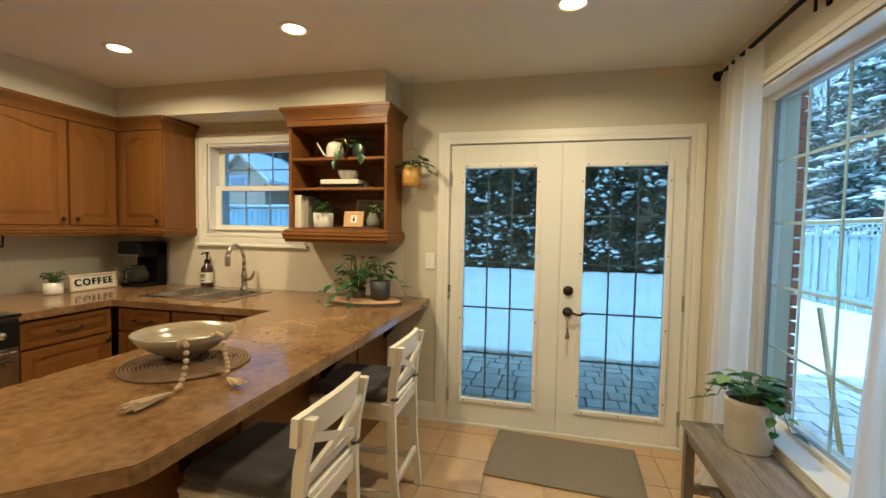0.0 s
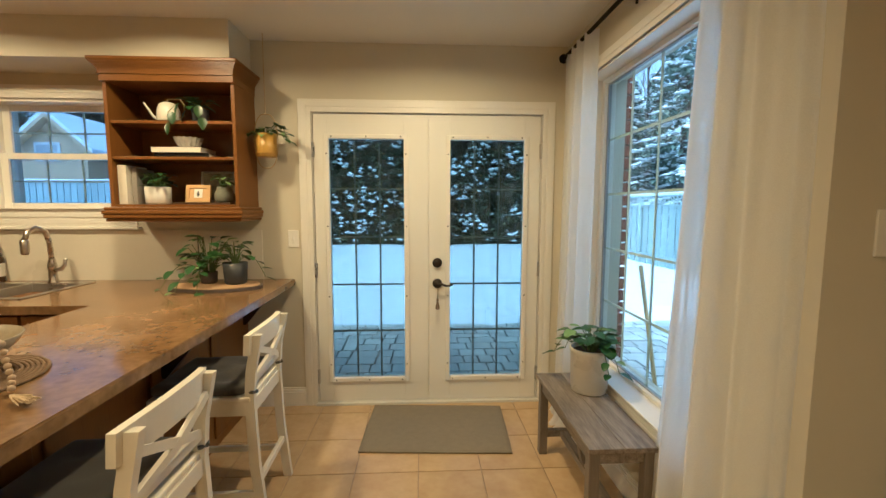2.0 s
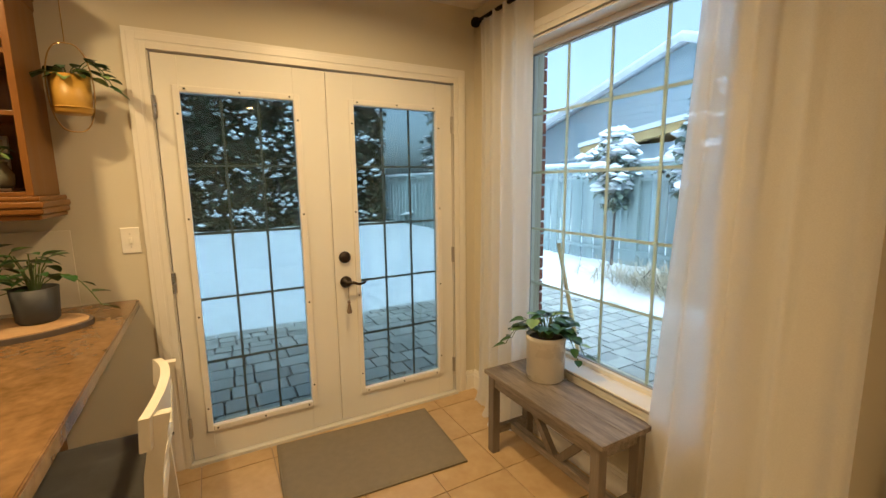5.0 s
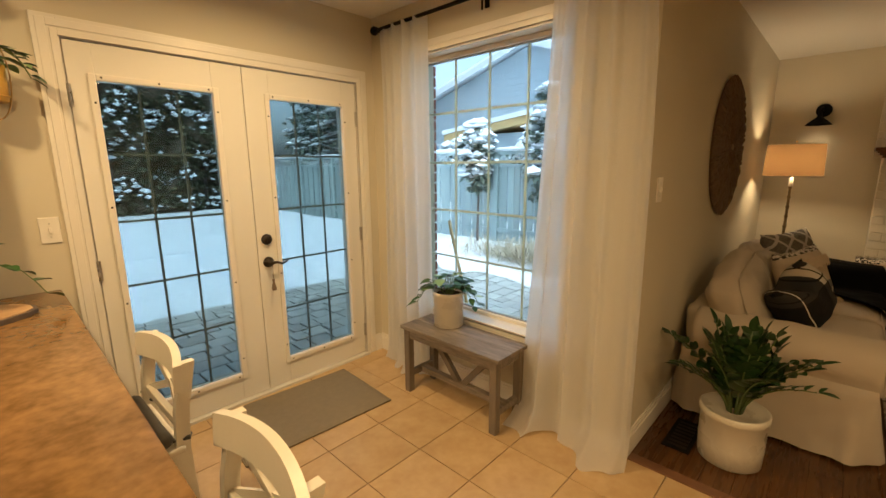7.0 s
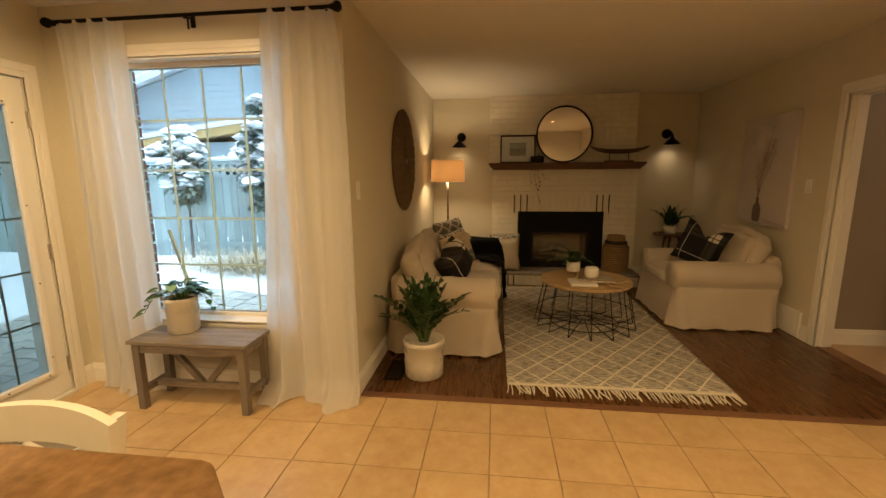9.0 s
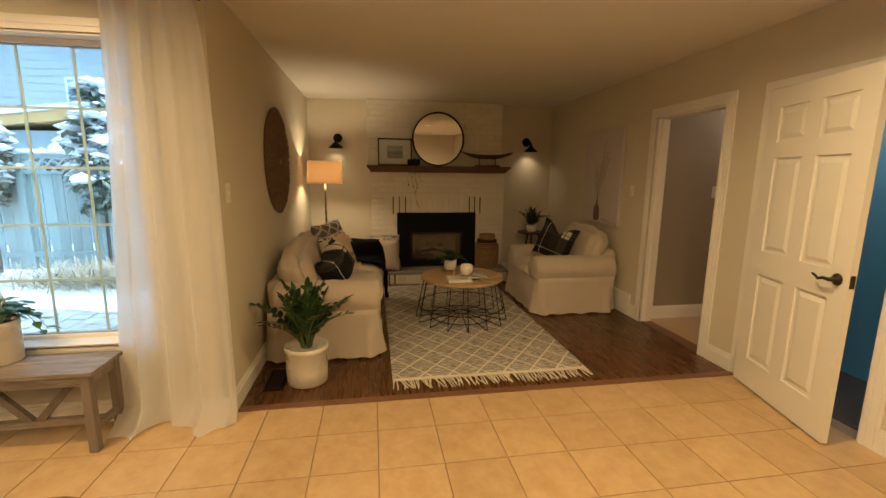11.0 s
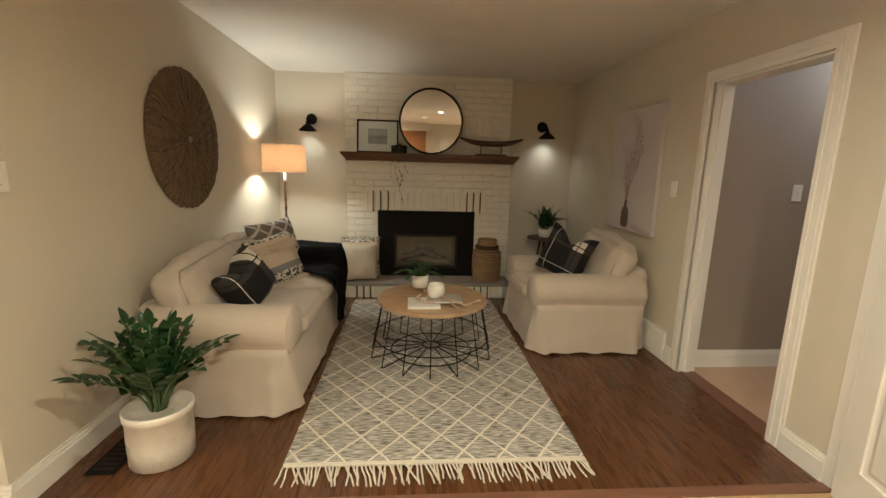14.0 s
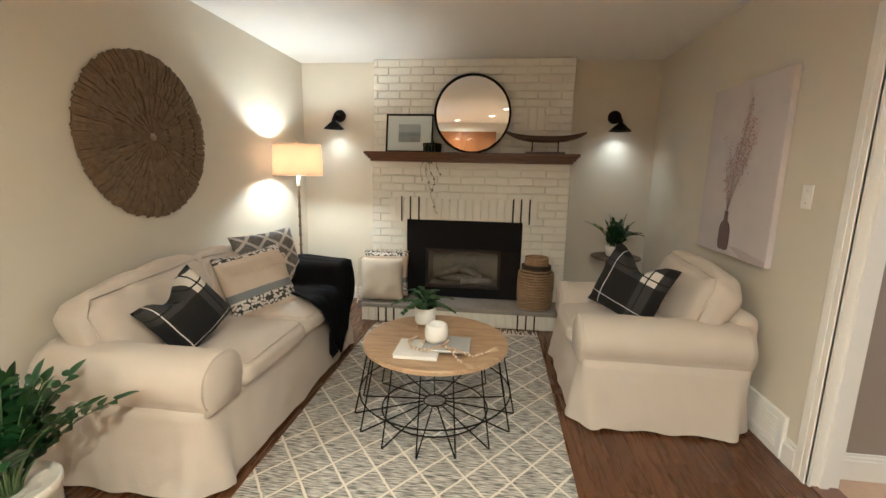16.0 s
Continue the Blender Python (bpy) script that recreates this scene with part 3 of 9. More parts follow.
def kitchen_window():
    w = thing("window_2", "white double-hung kitchen window with grilles", "window", -2.0, YD, 1.36, kind="structure")
    x0, x1, z0, z1 = KW
    bm = bm_new()
    for a0, a1, b0, b1 in ((x0, x0 + 0.02, z0, z1), (x1 - 0.02, x1, z0, z1), (x0 + 0.02, x1 - 0.02, z1 - 0.02, z1), (x0 + 0.02, x1 - 0.02, z0, z0 + 0.03)):
        box(bm, a0, a1, YD - 0.004, YD + 0.18, b0, b1)
    part("jamb_liner", bm, TRIM, w)
    mid = 1.74
    for nm, s0, s1, yy in (("upper_sash", mid - 0.02, z1 - 0.02, 0.10), ("lower_sash", z0 + 0.03, mid + 0.02, 0.06)):
        bm = bm_new()
        a0, a1 = x0 + 0.02, x1 - 0.02
        for p0, p1, q0, q1 in ((a0, a0 + 0.05, s0, s1), (a1 - 0.05, a1, s0, s1), (a0 + 0.05, a1 - 0.05, s1 - 0.04, s1), (a0 + 0.05, a1 - 0.05, s0, s0 + 0.04)):
            box(bm, p0, p1, YD + yy, YD + yy + 0.036, q0, q1, 0.003)
        sash = part(nm, bm, TRIM, w)
        g0, g1, h0, h1 = a0 + 0.05, a1 - 0.05, s0 + 0.04, s1 - 0.04
        bm = bm_new()
        box(bm, g0, g1, YD + yy + 0.014, YD + yy + 0.018, h0, h1)
        p = part("pane", bm, KITG, sash)
        p.visible_shadow = False
        for c in (1, 2):
            bm = bm_new()
            a = g0 + c * (g1 - g0) / 3
            box(bm, a - 0.006, a + 0.006, YD + yy + 0.02, YD + yy + 0.026, h0, h1)
            part("muntin", bm, MUNTIN_W, sash)
        bm = bm_new()
        box(bm, g0, g1, YD + yy + 0.027, YD + yy + 0.032, (h0 + h1) / 2 - 0.006, (h0 + h1) / 2 + 0.006)
        part("muntin", bm, MUNTIN_W, sash)
    bm = bm_new()
    box(bm, x0 - 0.10, x1 + 0.11, YD - 0.035, YD + 0.04, z0 - 0.105, z0 - 0.085, 0.004)
    box(bm, x0 + 0.02, x1 - 0.02, YD - 0.02, YD + 0.058, z0 + 0.03, z0 + 0.036)
    part("window_sill", bm, TRIM, w)


kitchen_window()
casing("trim_kitchen_window", "x", YD, -1, KW[0], KW[1], KW[3], w=0.085, z0=KW[2], four=True)


# six-panel stair door standing ajar
def panel_door():
    m0 = Matrix.Translation((1.326, YS + 0.03, 0.0)) @ Matrix.Rotation(radians(180 - 13.5), 4, "Z")
    d = new("door_3")
    d.matrix_world = m0
    bpy.context.view_layer.update()
    tagged(d, "white six-panel interior door standing ajar", "door", kind="structure")
    W, T, Z0, Z1 = 0.815, 0.035, 0.012, 2.035
    rows = [(0.21, 0.82), (0.98, 1.60), (1.70, 1.92)]
    cols = [(0.115, 0.355), (0.46, 0.70)]
    bm = bm_new()
    xs = [0.0, cols[0][0], cols[0][1], cols[1][0], cols[1][1], W]
    zs = [Z0, rows[0][0], rows[0][1], rows[1][0], rows[1][1], rows[2][0], rows[2][1], Z1]
    for i in range(5):
        for k in range(7):
            if i % 2 == 1 and k % 2 == 1:
                continue
            box(bm, xs[i], xs[i + 1], -T, 0.0, zs[k], zs[k + 1])
    part("slab", bm, DOORP, d).matrix_parent_inverse = Matrix()
    for a0, a1 in cols:
        for b0, b1 in rows:
            bm = bm_new()
            box(bm, a0, a1, -T + 0.011, -0.011, b0, b1)
            for s in (-0.011, -T + 0.011):
                e = 0.009 if s == -0.011 else -0.009
                lo = [(a0 + 0.02, b0 + 0.02), (a1 - 0.02, b0 + 0.02), (a1 - 0.02, b1 - 0.02), (a0 + 0.02, b1 - 0.02)]
                hi = [(a0 + 0.045, b0 + 0.045), (a1 - 0.045, b0 + 0.045), (a1 - 0.045, b1 - 0.045), (a0 + 0.045, b1 - 0.045)]
                v0 = [bm.verts.new((a, s, b)) for a, b in lo]
                v1 = [bm.verts.new((a, s + e, b)) for a, b in hi]
                bm.faces.new(v1)
                for q in range(4):
                    bm.faces.new((v0[q], v0[(q + 1) % 4], v1[(q + 1) % 4], v1[q]))
            part("panel", bm, DOORP, d).matrix_parent_inverse = Matrix()
    for side in (-1, 1):
        bm = bm_new()
        base = -T if side < 0 else 0.0
        lathe(bm, [(0.033, 0.0), (0.033, 0.008), (0.02, 0.02), (0.011, 0.024), (0.011, 0.05), (0.0, 0.05)], m=pose(0.745, base, 0.935, 90 if side < 0 else -90), seg=24)
        yy = base + side * 0.045
        tube(bm, [(0.745, yy, 0.935), (0.71, yy + side * 0.006, 0.936), (0.68, yy + side * 0.006, 0.925), (0.65, yy, 0.937), (0.625, yy - side * 0.004, 0.942)], 0.0095, 10, taper=0.65)
        part("door_handle", bm, BRONZE, d, "dark bronze lever handle", True).matrix_parent_inverse = Matrix()
    bm = bm_new()
    box(bm, W - 0.002, W + 0.002, -T + 0.005, -0.005, 0.90, 0.97)
    part("latch_plate", bm, BRONZE, d).matrix_parent_inverse = Matrix()
    for zz in (0.25, 1.02, 1.78):
        bm = bm_new()
        lathe(bm, [(0.007, -0.045), (0.007, 0.045)], -0.006, 0.006, zz, 10)
        box(bm, -0.012, 0.014, -0.002, 0.003, zz - 0.045, zz + 0.045)
        part("hinge", bm, TRIM, d).matrix_parent_inverse = Matrix()


panel_door()


def switch_plate(x, y, z, facing, name="light_switch", label="white light switch plate on painted wall"):
    """facing: the way that the plate looks, in degrees about z from -y."""
    s = thing(name, label, "light switch", x, y, z)
    bm = bm_new()
    box(bm, -0.036, 0.036, -0.007, 0.0, -0.059, 0.059, 0.003)
    part("plate", bm, TRIM, s).matrix_parent_inverse = Matrix()
    bm = bm_new()
    box(bm, -0.006, 0.006, -0.016, -0.006, -0.012, 0.012, 0.002)
    part("toggle", bm, TRIM, s).matrix_parent_inverse = Matrix()
    for zz in (-0.03, 0.03):
        bm = bm_new()
        lathe(bm, [(0.003, 0.0), (0.003, 0.0015), (0.0, 0.002)], m=pose(0, -0.007, zz, 90), seg=8)
        part("screw", bm, STEEL, s).matrix_parent_inverse = Matrix()
    s.rotation_euler = (0, 0, radians(facing))


switch_plate(-0.49, YD, 1.19, 0)
switch_plate(1.545, YN, 1.345, 0)
switch_plate(2.885, YS, 1.325, 180)
switch_plate(2.65, -2.90, 1.325, -90)

# wall vent and its white cover by the armchair
bm = bm_new()
box(bm, 2.745, 3.155, YS, YS + 0.022, 0.0, 0.235, 0.006)
v = solid("wall_vent", bm, TRIM, "white return-air vent cover on the baseboard", "vent")
for k in range(9):
    bm = bm_new()
    box(bm, 2.79, 3.11, YS + 0.0225, YS + 0.026, 0.045 + 0.018 * k, 0.053 + 0.018 * k)
    part("slat", bm, TRIM, v)
bm = bm_new()
box(bm, 1.60, 1.92, 1.20, 1.33, 0.002, 0.008, 0.002)
fv = solid("floor_vent", bm, BLACKM, "black metal floor register on plank floor", "vent")
for k in range(8):
    bm = bm_new()
    box(bm, 1.625 + 0.035 * k, 1.645 + 0.035 * k, 1.22, 1.31, 0.0082, 0.0105)
    part("slat", bm, BRONZE, fv)

# recessed ceiling lights
BULB = glow("warm_bulb_glow", (1.0, 0.76, 0.42), 1.3)
for px, py in POTS:
    p = thing("ceiling_light", "white recessed round ceiling light, lit", "ceiling light", px, py, ZC, group="recessed lights in the kitchen ceiling")
    bm = bm_new()
    lathe(bm, [(0.085, 0.0), (0.085, -0.004), (0.078, -0.008), (0.062, -0.008), (0.060, -0.001), (0.060, 0.0)], px, py, ZC, 32)
    part("trim_ring", bm, TRIM, p, smooth=True)
    bm = bm_new()
    lathe(bm, [(0.0, -0.003), (0.059, -0.003)], px, py, ZC, 32)
    part("diffuser", bm, BULB, p, "glowing warm diffuser")


# ---- outside ----
def fbm(x, y):
    return noise.fractal(Vector((x, y, 0.3)), 1.0, 2.0, 4)


def ground_sheet():
    bm = bm_new()
    nx, ny = 90, 90
    grid = {}
    for i in range(nx + 1):
        for j in range(ny + 1):
            u, v = i / nx * 2 - 1, j / ny * 2 - 1
            x, y = 2 + 14 * u + 900 * u ** 7, 9 + 14 * v + 900 * v ** 7
            h = 0.05 * fbm(x * 0.5, y * 0.5) + 0.015 * fbm(x * 3, y * 3)
            inside = max(min(6.15 + 0.12 * fbm(x, 1) - y, 4.4 + 0.3 * fbm(y, 3) - x, x + 9), -1)
            lip = max(0.0, min(1.0, -inside / 0.28))
            z = -0.30 + lip * (0.19 + h)
            if abs(x) > 60 or abs(y) > 80:
                z = -0.2
            grid[i, j] = bm.verts.new((x, y, z))
    for i in range(nx):
        for j in range(ny):
            bm.faces.new((grid[i, j], grid[i + 1, j], grid[i + 1, j + 1], grid[i, j + 1]))
    return solid("ground", bm, SNOW, "snow-covered back lawn with an uneven edge", "ground", kind="structure", smooth=True)


ground_sheet()
bm = bm_new()
box(bm, -9, 5.2, 1.70, 3.64, -0.33, -0.262)
box(bm, -9, 5.2, 3.64, 6.6, -0.33, -0.262)
patio = solid("pavement", bm, JOINT, "grey stone paver patio beside the house", "patio", kind="structure")

# fence along the side of the yard
def fence_run():
    f = thing("fence", "weathered grey-green board fence with lattice top and snow", "fence", 6.5, 8.0, -0.15)
    k, y = 0, -2.0
    while y < 20.0:
        bm = bm_new()
        box(bm, 6.50 + (0.02 if k % 2 else 0.0), 6.52 + (0.02 if k % 2 else 0.0), y, y + 0.135, -0.2, 1.42 + random.uniform(-0.01, 0.01))
        part("board", bm, FENCE, f)
        y += 0.155
        k += 1
    for yy in range(-2, 21, 2):
        bm = bm_new()
        box(bm, 6.45, 6.55, yy - 0.05, yy + 0.05, -0.2, 1.74)
        part("post", bm, FENCE, f)
    for z0, z1 in ((1.42, 1.47), (1.67, 1.72), (0.1, 0.18)):
        bm = bm_new()
        box(bm, 6.47, 6.50, -2, 20, z0, z1)
        part("rail", bm, FENCE, f)
    bm = bm_new()
    yy = -2.0
    while yy < 20:
        for s in (1, -1):
            c = yy + 0.1
            x = 6.485 + s * 0.004
            vs = [bm.verts.new((x, c - s * 0.1 - 0.019, 1.47)), bm.verts.new((x, c - s * 0.1 + 0.019, 1.47)), bm.verts.new((x, c + s * 0.1 + 0.019, 1.67)), bm.verts.new((x, c + s * 0.1 - 0.019, 1.67))]
            ex = [bm.verts.new(v.co + Vector((0.006, 0, 0))) for v in vs]
            bm.faces.new(vs)
            bm.faces.new(list(reversed(ex)))
            for q in range(4):
                bm.faces.new((vs[q], vs[(q + 1) % 4], ex[(q + 1) % 4], ex[q]))
        yy += 0.15
    part("lattice", bm, LATTICE, f, "pale diagonal lattice strips")
    bm = bm_new()
    rbox(bm, 6.43, 6.56, -2, 20, 1.72, 1.80, r=0.04, n=24, wob=0.02)
    part("snow_cap", bm, SNOW, f, "snow lying along the fence top", True)
    return f


fence_run()

LEAFG = surf("dark_cedar_green", (0.075, 0.082, 0.042), (0.16, 0.155, 0.085), rough=0.8, scale=4, fine=40, bump=0.0)
HEDGEB = surf("hedge_shade_brown", (0.10, 0.078, 0.05), (0.19, 0.145, 0.10), rough=0.95, scale=3, fine=40)
# spruce green paled in its colour, standing in for haze at the window
SPRUCE = surf("haze_paled_spruce_green", (0.10, 0.135, 0.10), (0.22, 0.265, 0.21), rough=0.85, scale=4, fine=40, bump=0.0)
BARK = surf("grey_bark", (0.07, 0.055, 0.045), (0.13, 0.1, 0.085), rough=0.9, scale=8, fine=60, bump=0.4)


def clumps(bm, spots, size, flat=1.0, seed=1):
    """Many small irregular clumps, each an uneven low-poly tuft."""
    rng = random.Random(seed)
    for x, y, z in spots:
        s = size * (0.35 + 1.3 * rng.random() ** 2)
        ph = rng.uniform(0, 6.28)
        n = 6
        top = bm.verts.new((x + rng.uniform(-.2, .2) * s, y + rng.uniform(-.2, .2) * s, z + s * 0.7 * flat))
        bot = bm.verts.new((x, y, z - s * 0.6 * flat))
        ring = [bm.verts.new((x + math.cos(ph + 6.283 * k / n) * s * rng.uniform(0.6, 1.2), y + math.sin(ph + 6.283 * k / n) * s * rng.uniform(0.6, 1.2), z + rng.uniform(-0.35, 0.25) * s * flat)) for k in range(n)]
        for k in range(n):
            bm.faces.new((ring[k], ring[(k + 1) % n], top))
            bm.faces.new((ring[(k + 1) % n], ring[k], bot))


def sprays(bm, spots, size, seed=2, out=(0, -1, 0)):
    """Leafy fans, each a few thin drooping blades."""
    rng = random.Random(seed)
    for x, y, z in spots:
        for q in range(4):
            a, el, s = rng.uniform(0, 6.283), rng.uniform(-0.9, 0.5), size * rng.uniform(0.6, 1.5)
            d = Vector((math.cos(a) + out[0] * 0.7, math.sin(a) + out[1] * 0.7, el)).normalized()
            w = d.cross(Vector((0, 0, 1))).normalized() * s * 0.3
            o = Vector((x, y, z))
            p = [bm.verts.new(o), bm.verts.new(o + d * s * 0.5 + w), bm.verts.new(o + d * s + Vector((0, 0, -0.2 * s))), bm.verts.new(o + d * s * 0.5 - w)]
            bm.faces.new(p)


def hedge():
    h = thing("hedge", "tall dark cedar hedge dusted with snow", "hedge", -2, 18.5, -0.15)
    rng = random.Random(5)
    x0, x1, yy, top = -16.0, 6.3, 17.2, 6.2
    bm = bm_new()
    for k in range(24):
        x = x0 + (x1 - x0) * (k + 0.5) / 24
        tube(bm, [(x, yy + 0.9, -0.2), (x + rng.uniform(-.1, .1), yy + 0.9, 3), (x, yy + 0.9, 5.5)], 0.07, 6, taper=0.4)
    part("trunks", bm, BARK, h, "thin grey cedar trunks")
    bm = bm_new()
    nx, nz = 120, 44
    grid = {}
    for i in range(nx + 1):
        for j in range(nz + 1):
            x, z = x0 + (x1 - x0) * i / nx, -0.15 + (top + 0.15) * j / nz
            dep = 0.45 * fbm(x * 1.1, z * 0.7) + 0.3 * abs(math.sin(x * 2.2))
            grid[i, j] = bm.verts.new((x, yy + 0.55 + dep, z))
    for i in range(nx):
        for j in range(nz):
            bm.faces.new((grid[i, j], grid[i + 1, j], grid[i + 1, j + 1], grid[i, j + 1]))
    part("inner_foliage", bm, HEDGEB, h, "brownish shaded inner foliage", True)
    spots = []
    for k in range(9000):
        x, z = rng.uniform(x0, x1), rng.uniform(-0.1, top)
        spots.append((x, yy + 0.35 + 0.45 * fbm(x * 1.1, z * 0.7) + 0.3 * abs(math.sin(x * 2.2)) + rng.uniform(-0.12, 0.15), z))
    bm = bm_new()
    sprays(bm, spots, 0.17, 6)
    part("foliage", bm, LEAFG, h, "dark green cedar sprays")
    snowy = []
    for k in range(7500):
        x, z = rng.uniform(x0, x1), rng.uniform(0.0, top)
        if fbm(x * 1.7 + 4, z * 1.9) + 0.2 * rng.random() > 0.14:
            snowy.append((x, yy + 0.22 + 0.45 * fbm(x * 1.1, z * 0.7) + 0.3 * abs(math.sin(x * 2.2)) + rng.uniform(-0.1, 0.1), z))
    bm = bm_new()
    clumps(bm, snowy, 0.10, 0.75, 8)
    part("snow_clumps", bm, SNOW, h, "snow caught on the hedge")


hedge()


def conifer(x, y, base, height, spread, snow, seed):
    t = thing("conifer", "snow-laden evergreen tree behind the fence", "tree", x, y, base, group="evergreens in the yard")
    rng = random.Random(seed)
    bm = bm_new()
    tube(bm, [(x, y, base), (x + 0.05, y, base + height * 0.5), (x, y, base + height)], 0.03 + 0.02 * height, 8, taper=0.15)
    trunk = part("trunk", bm, BARK, t)
    green, white, limbs = [], [], bm_new()
    for k in range(int(26 + height * 14)):
        f = (k + rng.random()) / (26 + height * 14)
        z = base + height * (0.12 + 0.86 * f)
        a, r = rng.uniform(0, 6.283), spread * (1 - f) ** 0.8 * rng.uniform(0.6, 1.15) + 0.06
        tip = Vector((x + math.cos(a) * r, y + math.sin(a) * r, z - 0.25 * r))
        tube(limbs, [(x, y, z), tip], 0.012, 4, taper=0.4)
        m = max(4, int(r * 9))
        for q in range(m):
            p = Vector((x, y, z)).lerp(tip, (q + 0.8) / m)
            green.append((p.x + rng.uniform(-.08, .08), p.y + rng.uniform(-.08, .08), p.z - 0.03))
            if rng.random() < snow:
                white.append((p.x + rng.uniform(-.05, .05), p.y + rng.uniform(-.05, .05), p.z + 0.05))
    part("limbs", limbs, BARK, t)
    bm = bm_new()
    sprays(bm, green, 0.13 if height < 4 else 0.2, seed + 1, (0, 0, 0))
    part("crown", bm, SPRUCE, t)
    bm = bm_new()
    clumps(bm, white, 0.11 if height < 4 else 0.14, 0.5, seed + 2)
    part("snow_clumps", bm, SNOW, t, "snow on the boughs")


conifer(7.9, 15.6, -0.2, 6.2, 1.5, 1.0, 26)
conifer(9.8, 17.5, -0.2, 7.0, 1.9, 1.0, 27)
conifer(8.3, 11.2, -0.2, 2.6, 0.7, 1.0, 28)


def shrub(x, y, z0, z1, r, seed, label):
    """A bushy evergreen, narrow at the stem and widest above its middle."""
    t = thing("shrub", label, "shrub", x, y, -0.2, group="shrubs along the fence")
    rng = random.Random(seed)
    bm = bm_new()
    tube(bm, [(x, y, -0.2), (x + 0.03, y, z0), (x, y, z1 - 0.2)], 0.03, 8, taper=0.4)
    part("stem", bm, BARK, t)
    green, white = [], []
    for k in range(260):
        f = rng.random()
        w = r * (0.25 + math.sin(math.pi * min(1.0, 0.12 + 0.86 * f)) ** 0.8) * (0.75 + 0.4 * noise.noise(Vector((f * 5 + seed, k * 0.02, 1))))
        a, q = rng.uniform(0, 6.283), math.sqrt(rng.random())
        p = (x + math.cos(a) * w * q, y + math.sin(a) * w * q, z0 + (z1 - z0) * f)
        green.append(p)
        if noise.noise(Vector((p[1] * 4 + seed, p[2] * 4, p[0] * 3))) > -0.4 and f > 0.2:
            white.append((p[0], p[1], p[2] + 0.045))
    bm = bm_new()
    sprays(bm, green, 0.12, seed + 1, (0, 0, 0))
    part("crown", bm, SPRUCE, t)
    bm = bm_new()
    clumps(bm, white, 0.125, 0.7, seed + 2)
    part("snow_clumps", bm, SNOW, t, "snow on the twigs")


shrub(6.25, 6.3, 0.95, 2.3, 0.36, 41, "snow-covered evergreen shrub hanging over the fence")
shrub(6.25, 4.75, 0.85, 2.75, 0.40, 42, "tall snow-covered evergreen shrub hanging over the fence")
for sy, sz, sr in ((3.9, 2.15, 0.5), (5.45, 2.1, 0.6), (7.3, 2.05, 0.6)):
    shrub(7.15, sy, 1.3, sz, sr, 43 + int(sy), "low snowy shrub behind the fence")
conifer(8.6, 13.6, -0.2, 8.5, 2.3, 1.0, 23)
conifer(-7.2, 17.0, -0.2, 7.0, 1.6, 0.6, 25)


def bare_tree(x, y, height, seed):
    t = thing("bare_tree", "leafless winter tree with thin branches", "tree", x, y, -0.2)
    rng = random.Random(seed)
    bm = bm_new()
    tube(bm, [(x, y, -0.2), (x + 0.1, y, height * 0.35), (x, y + 0.1, height * 0.6)], 0.14, 8, taper=0.5)
    part("trunk", bm, BARK, t)
    bm = bm_new()

    def grow(p, d, ln, r, depth):
        q = p + d * ln
        tube(bm, [p, (p + q) / 2 + Vector((rng.uniform(-.05, .05), rng.uniform(-.05, .05), 0)), q], r, 5, taper=0.6)
        if depth:
            for k in range(3):
                grow(p.lerp(q, rng.uniform(0.5, 1)), (d + Vector((rng.uniform(-.7, .7), rng.uniform(-.7, .7), rng.uniform(-.1, .5)))).normalized(), ln * 0.66, r * 0.6, depth - 1)
    for k in range(6):
        a = k * 1.05
        grow(Vector((x, y, height * (0.3 + 0.05 * k))), Vector((math.cos(a) * 0.7, math.sin(a) * 0.7, 0.8)).normalized(), height * 0.28, 0.05, 4)
    part("branches", bm, BARK, t)


bare_tree(9.2, 17.0, 9.0, 31)

# dry grass clump by the fence
bm = bm_new()
rng = random.Random(9)
for k in range(1500):
    cx, cy = rng.gauss(5.55, 0.30), rng.gauss(4.35, 0.75)
    a, ln = rng.uniform(0, 6.283), rng.uniform(0.35, 0.85)
    p0 = Vector((cx, cy, -0.12))
    d = Vector((math.cos(a) * 0.9, math.sin(a) * 0.9, rng.uniform(0.2, 0.9))).normalized()
    p1, p2 = p0 + d * ln * 0.6, p0 + d * ln + Vector((0, 0, -0.3 * ln))
    w = d.cross(Vector((0, 0, 1))).normalized() * 0.005
    v = [bm.verts.new(c) for c in (p0 - w, p0 + w, p1 + w, p1 - w, p2)]
    bm.faces.new(v[:4])
    bm.faces.new((v[3], v[2], v[4]))
solid("dry_grass", bm, surf("straw_grass", (0.36, 0.29, 0.19), (0.52, 0.45, 0.32), rough=0.9, scale=6), "dry straw-coloured ornamental grass in the snow", "grass", kind="stuff")

# neighbouring house beyond the fence
SIDING = surf("blue_grey_siding", (0.36, 0.42, 0.45), (0.42, 0.48, 0.51), rough=0.7, scale=2, fine=30, stretch=(1, 1, 6), bump=0.1)
SIDING_W = surf("pale_siding", (0.6, 0.62, 0.63), (0.68, 0.7, 0.71), rough=0.6, scale=2, fine=30, bump=0.05)
YELLOWF = surf("ochre_fascia_board", (0.55, 0.36, 0.14), (0.66, 0.46, 0.2), rough=0.6, scale=3)


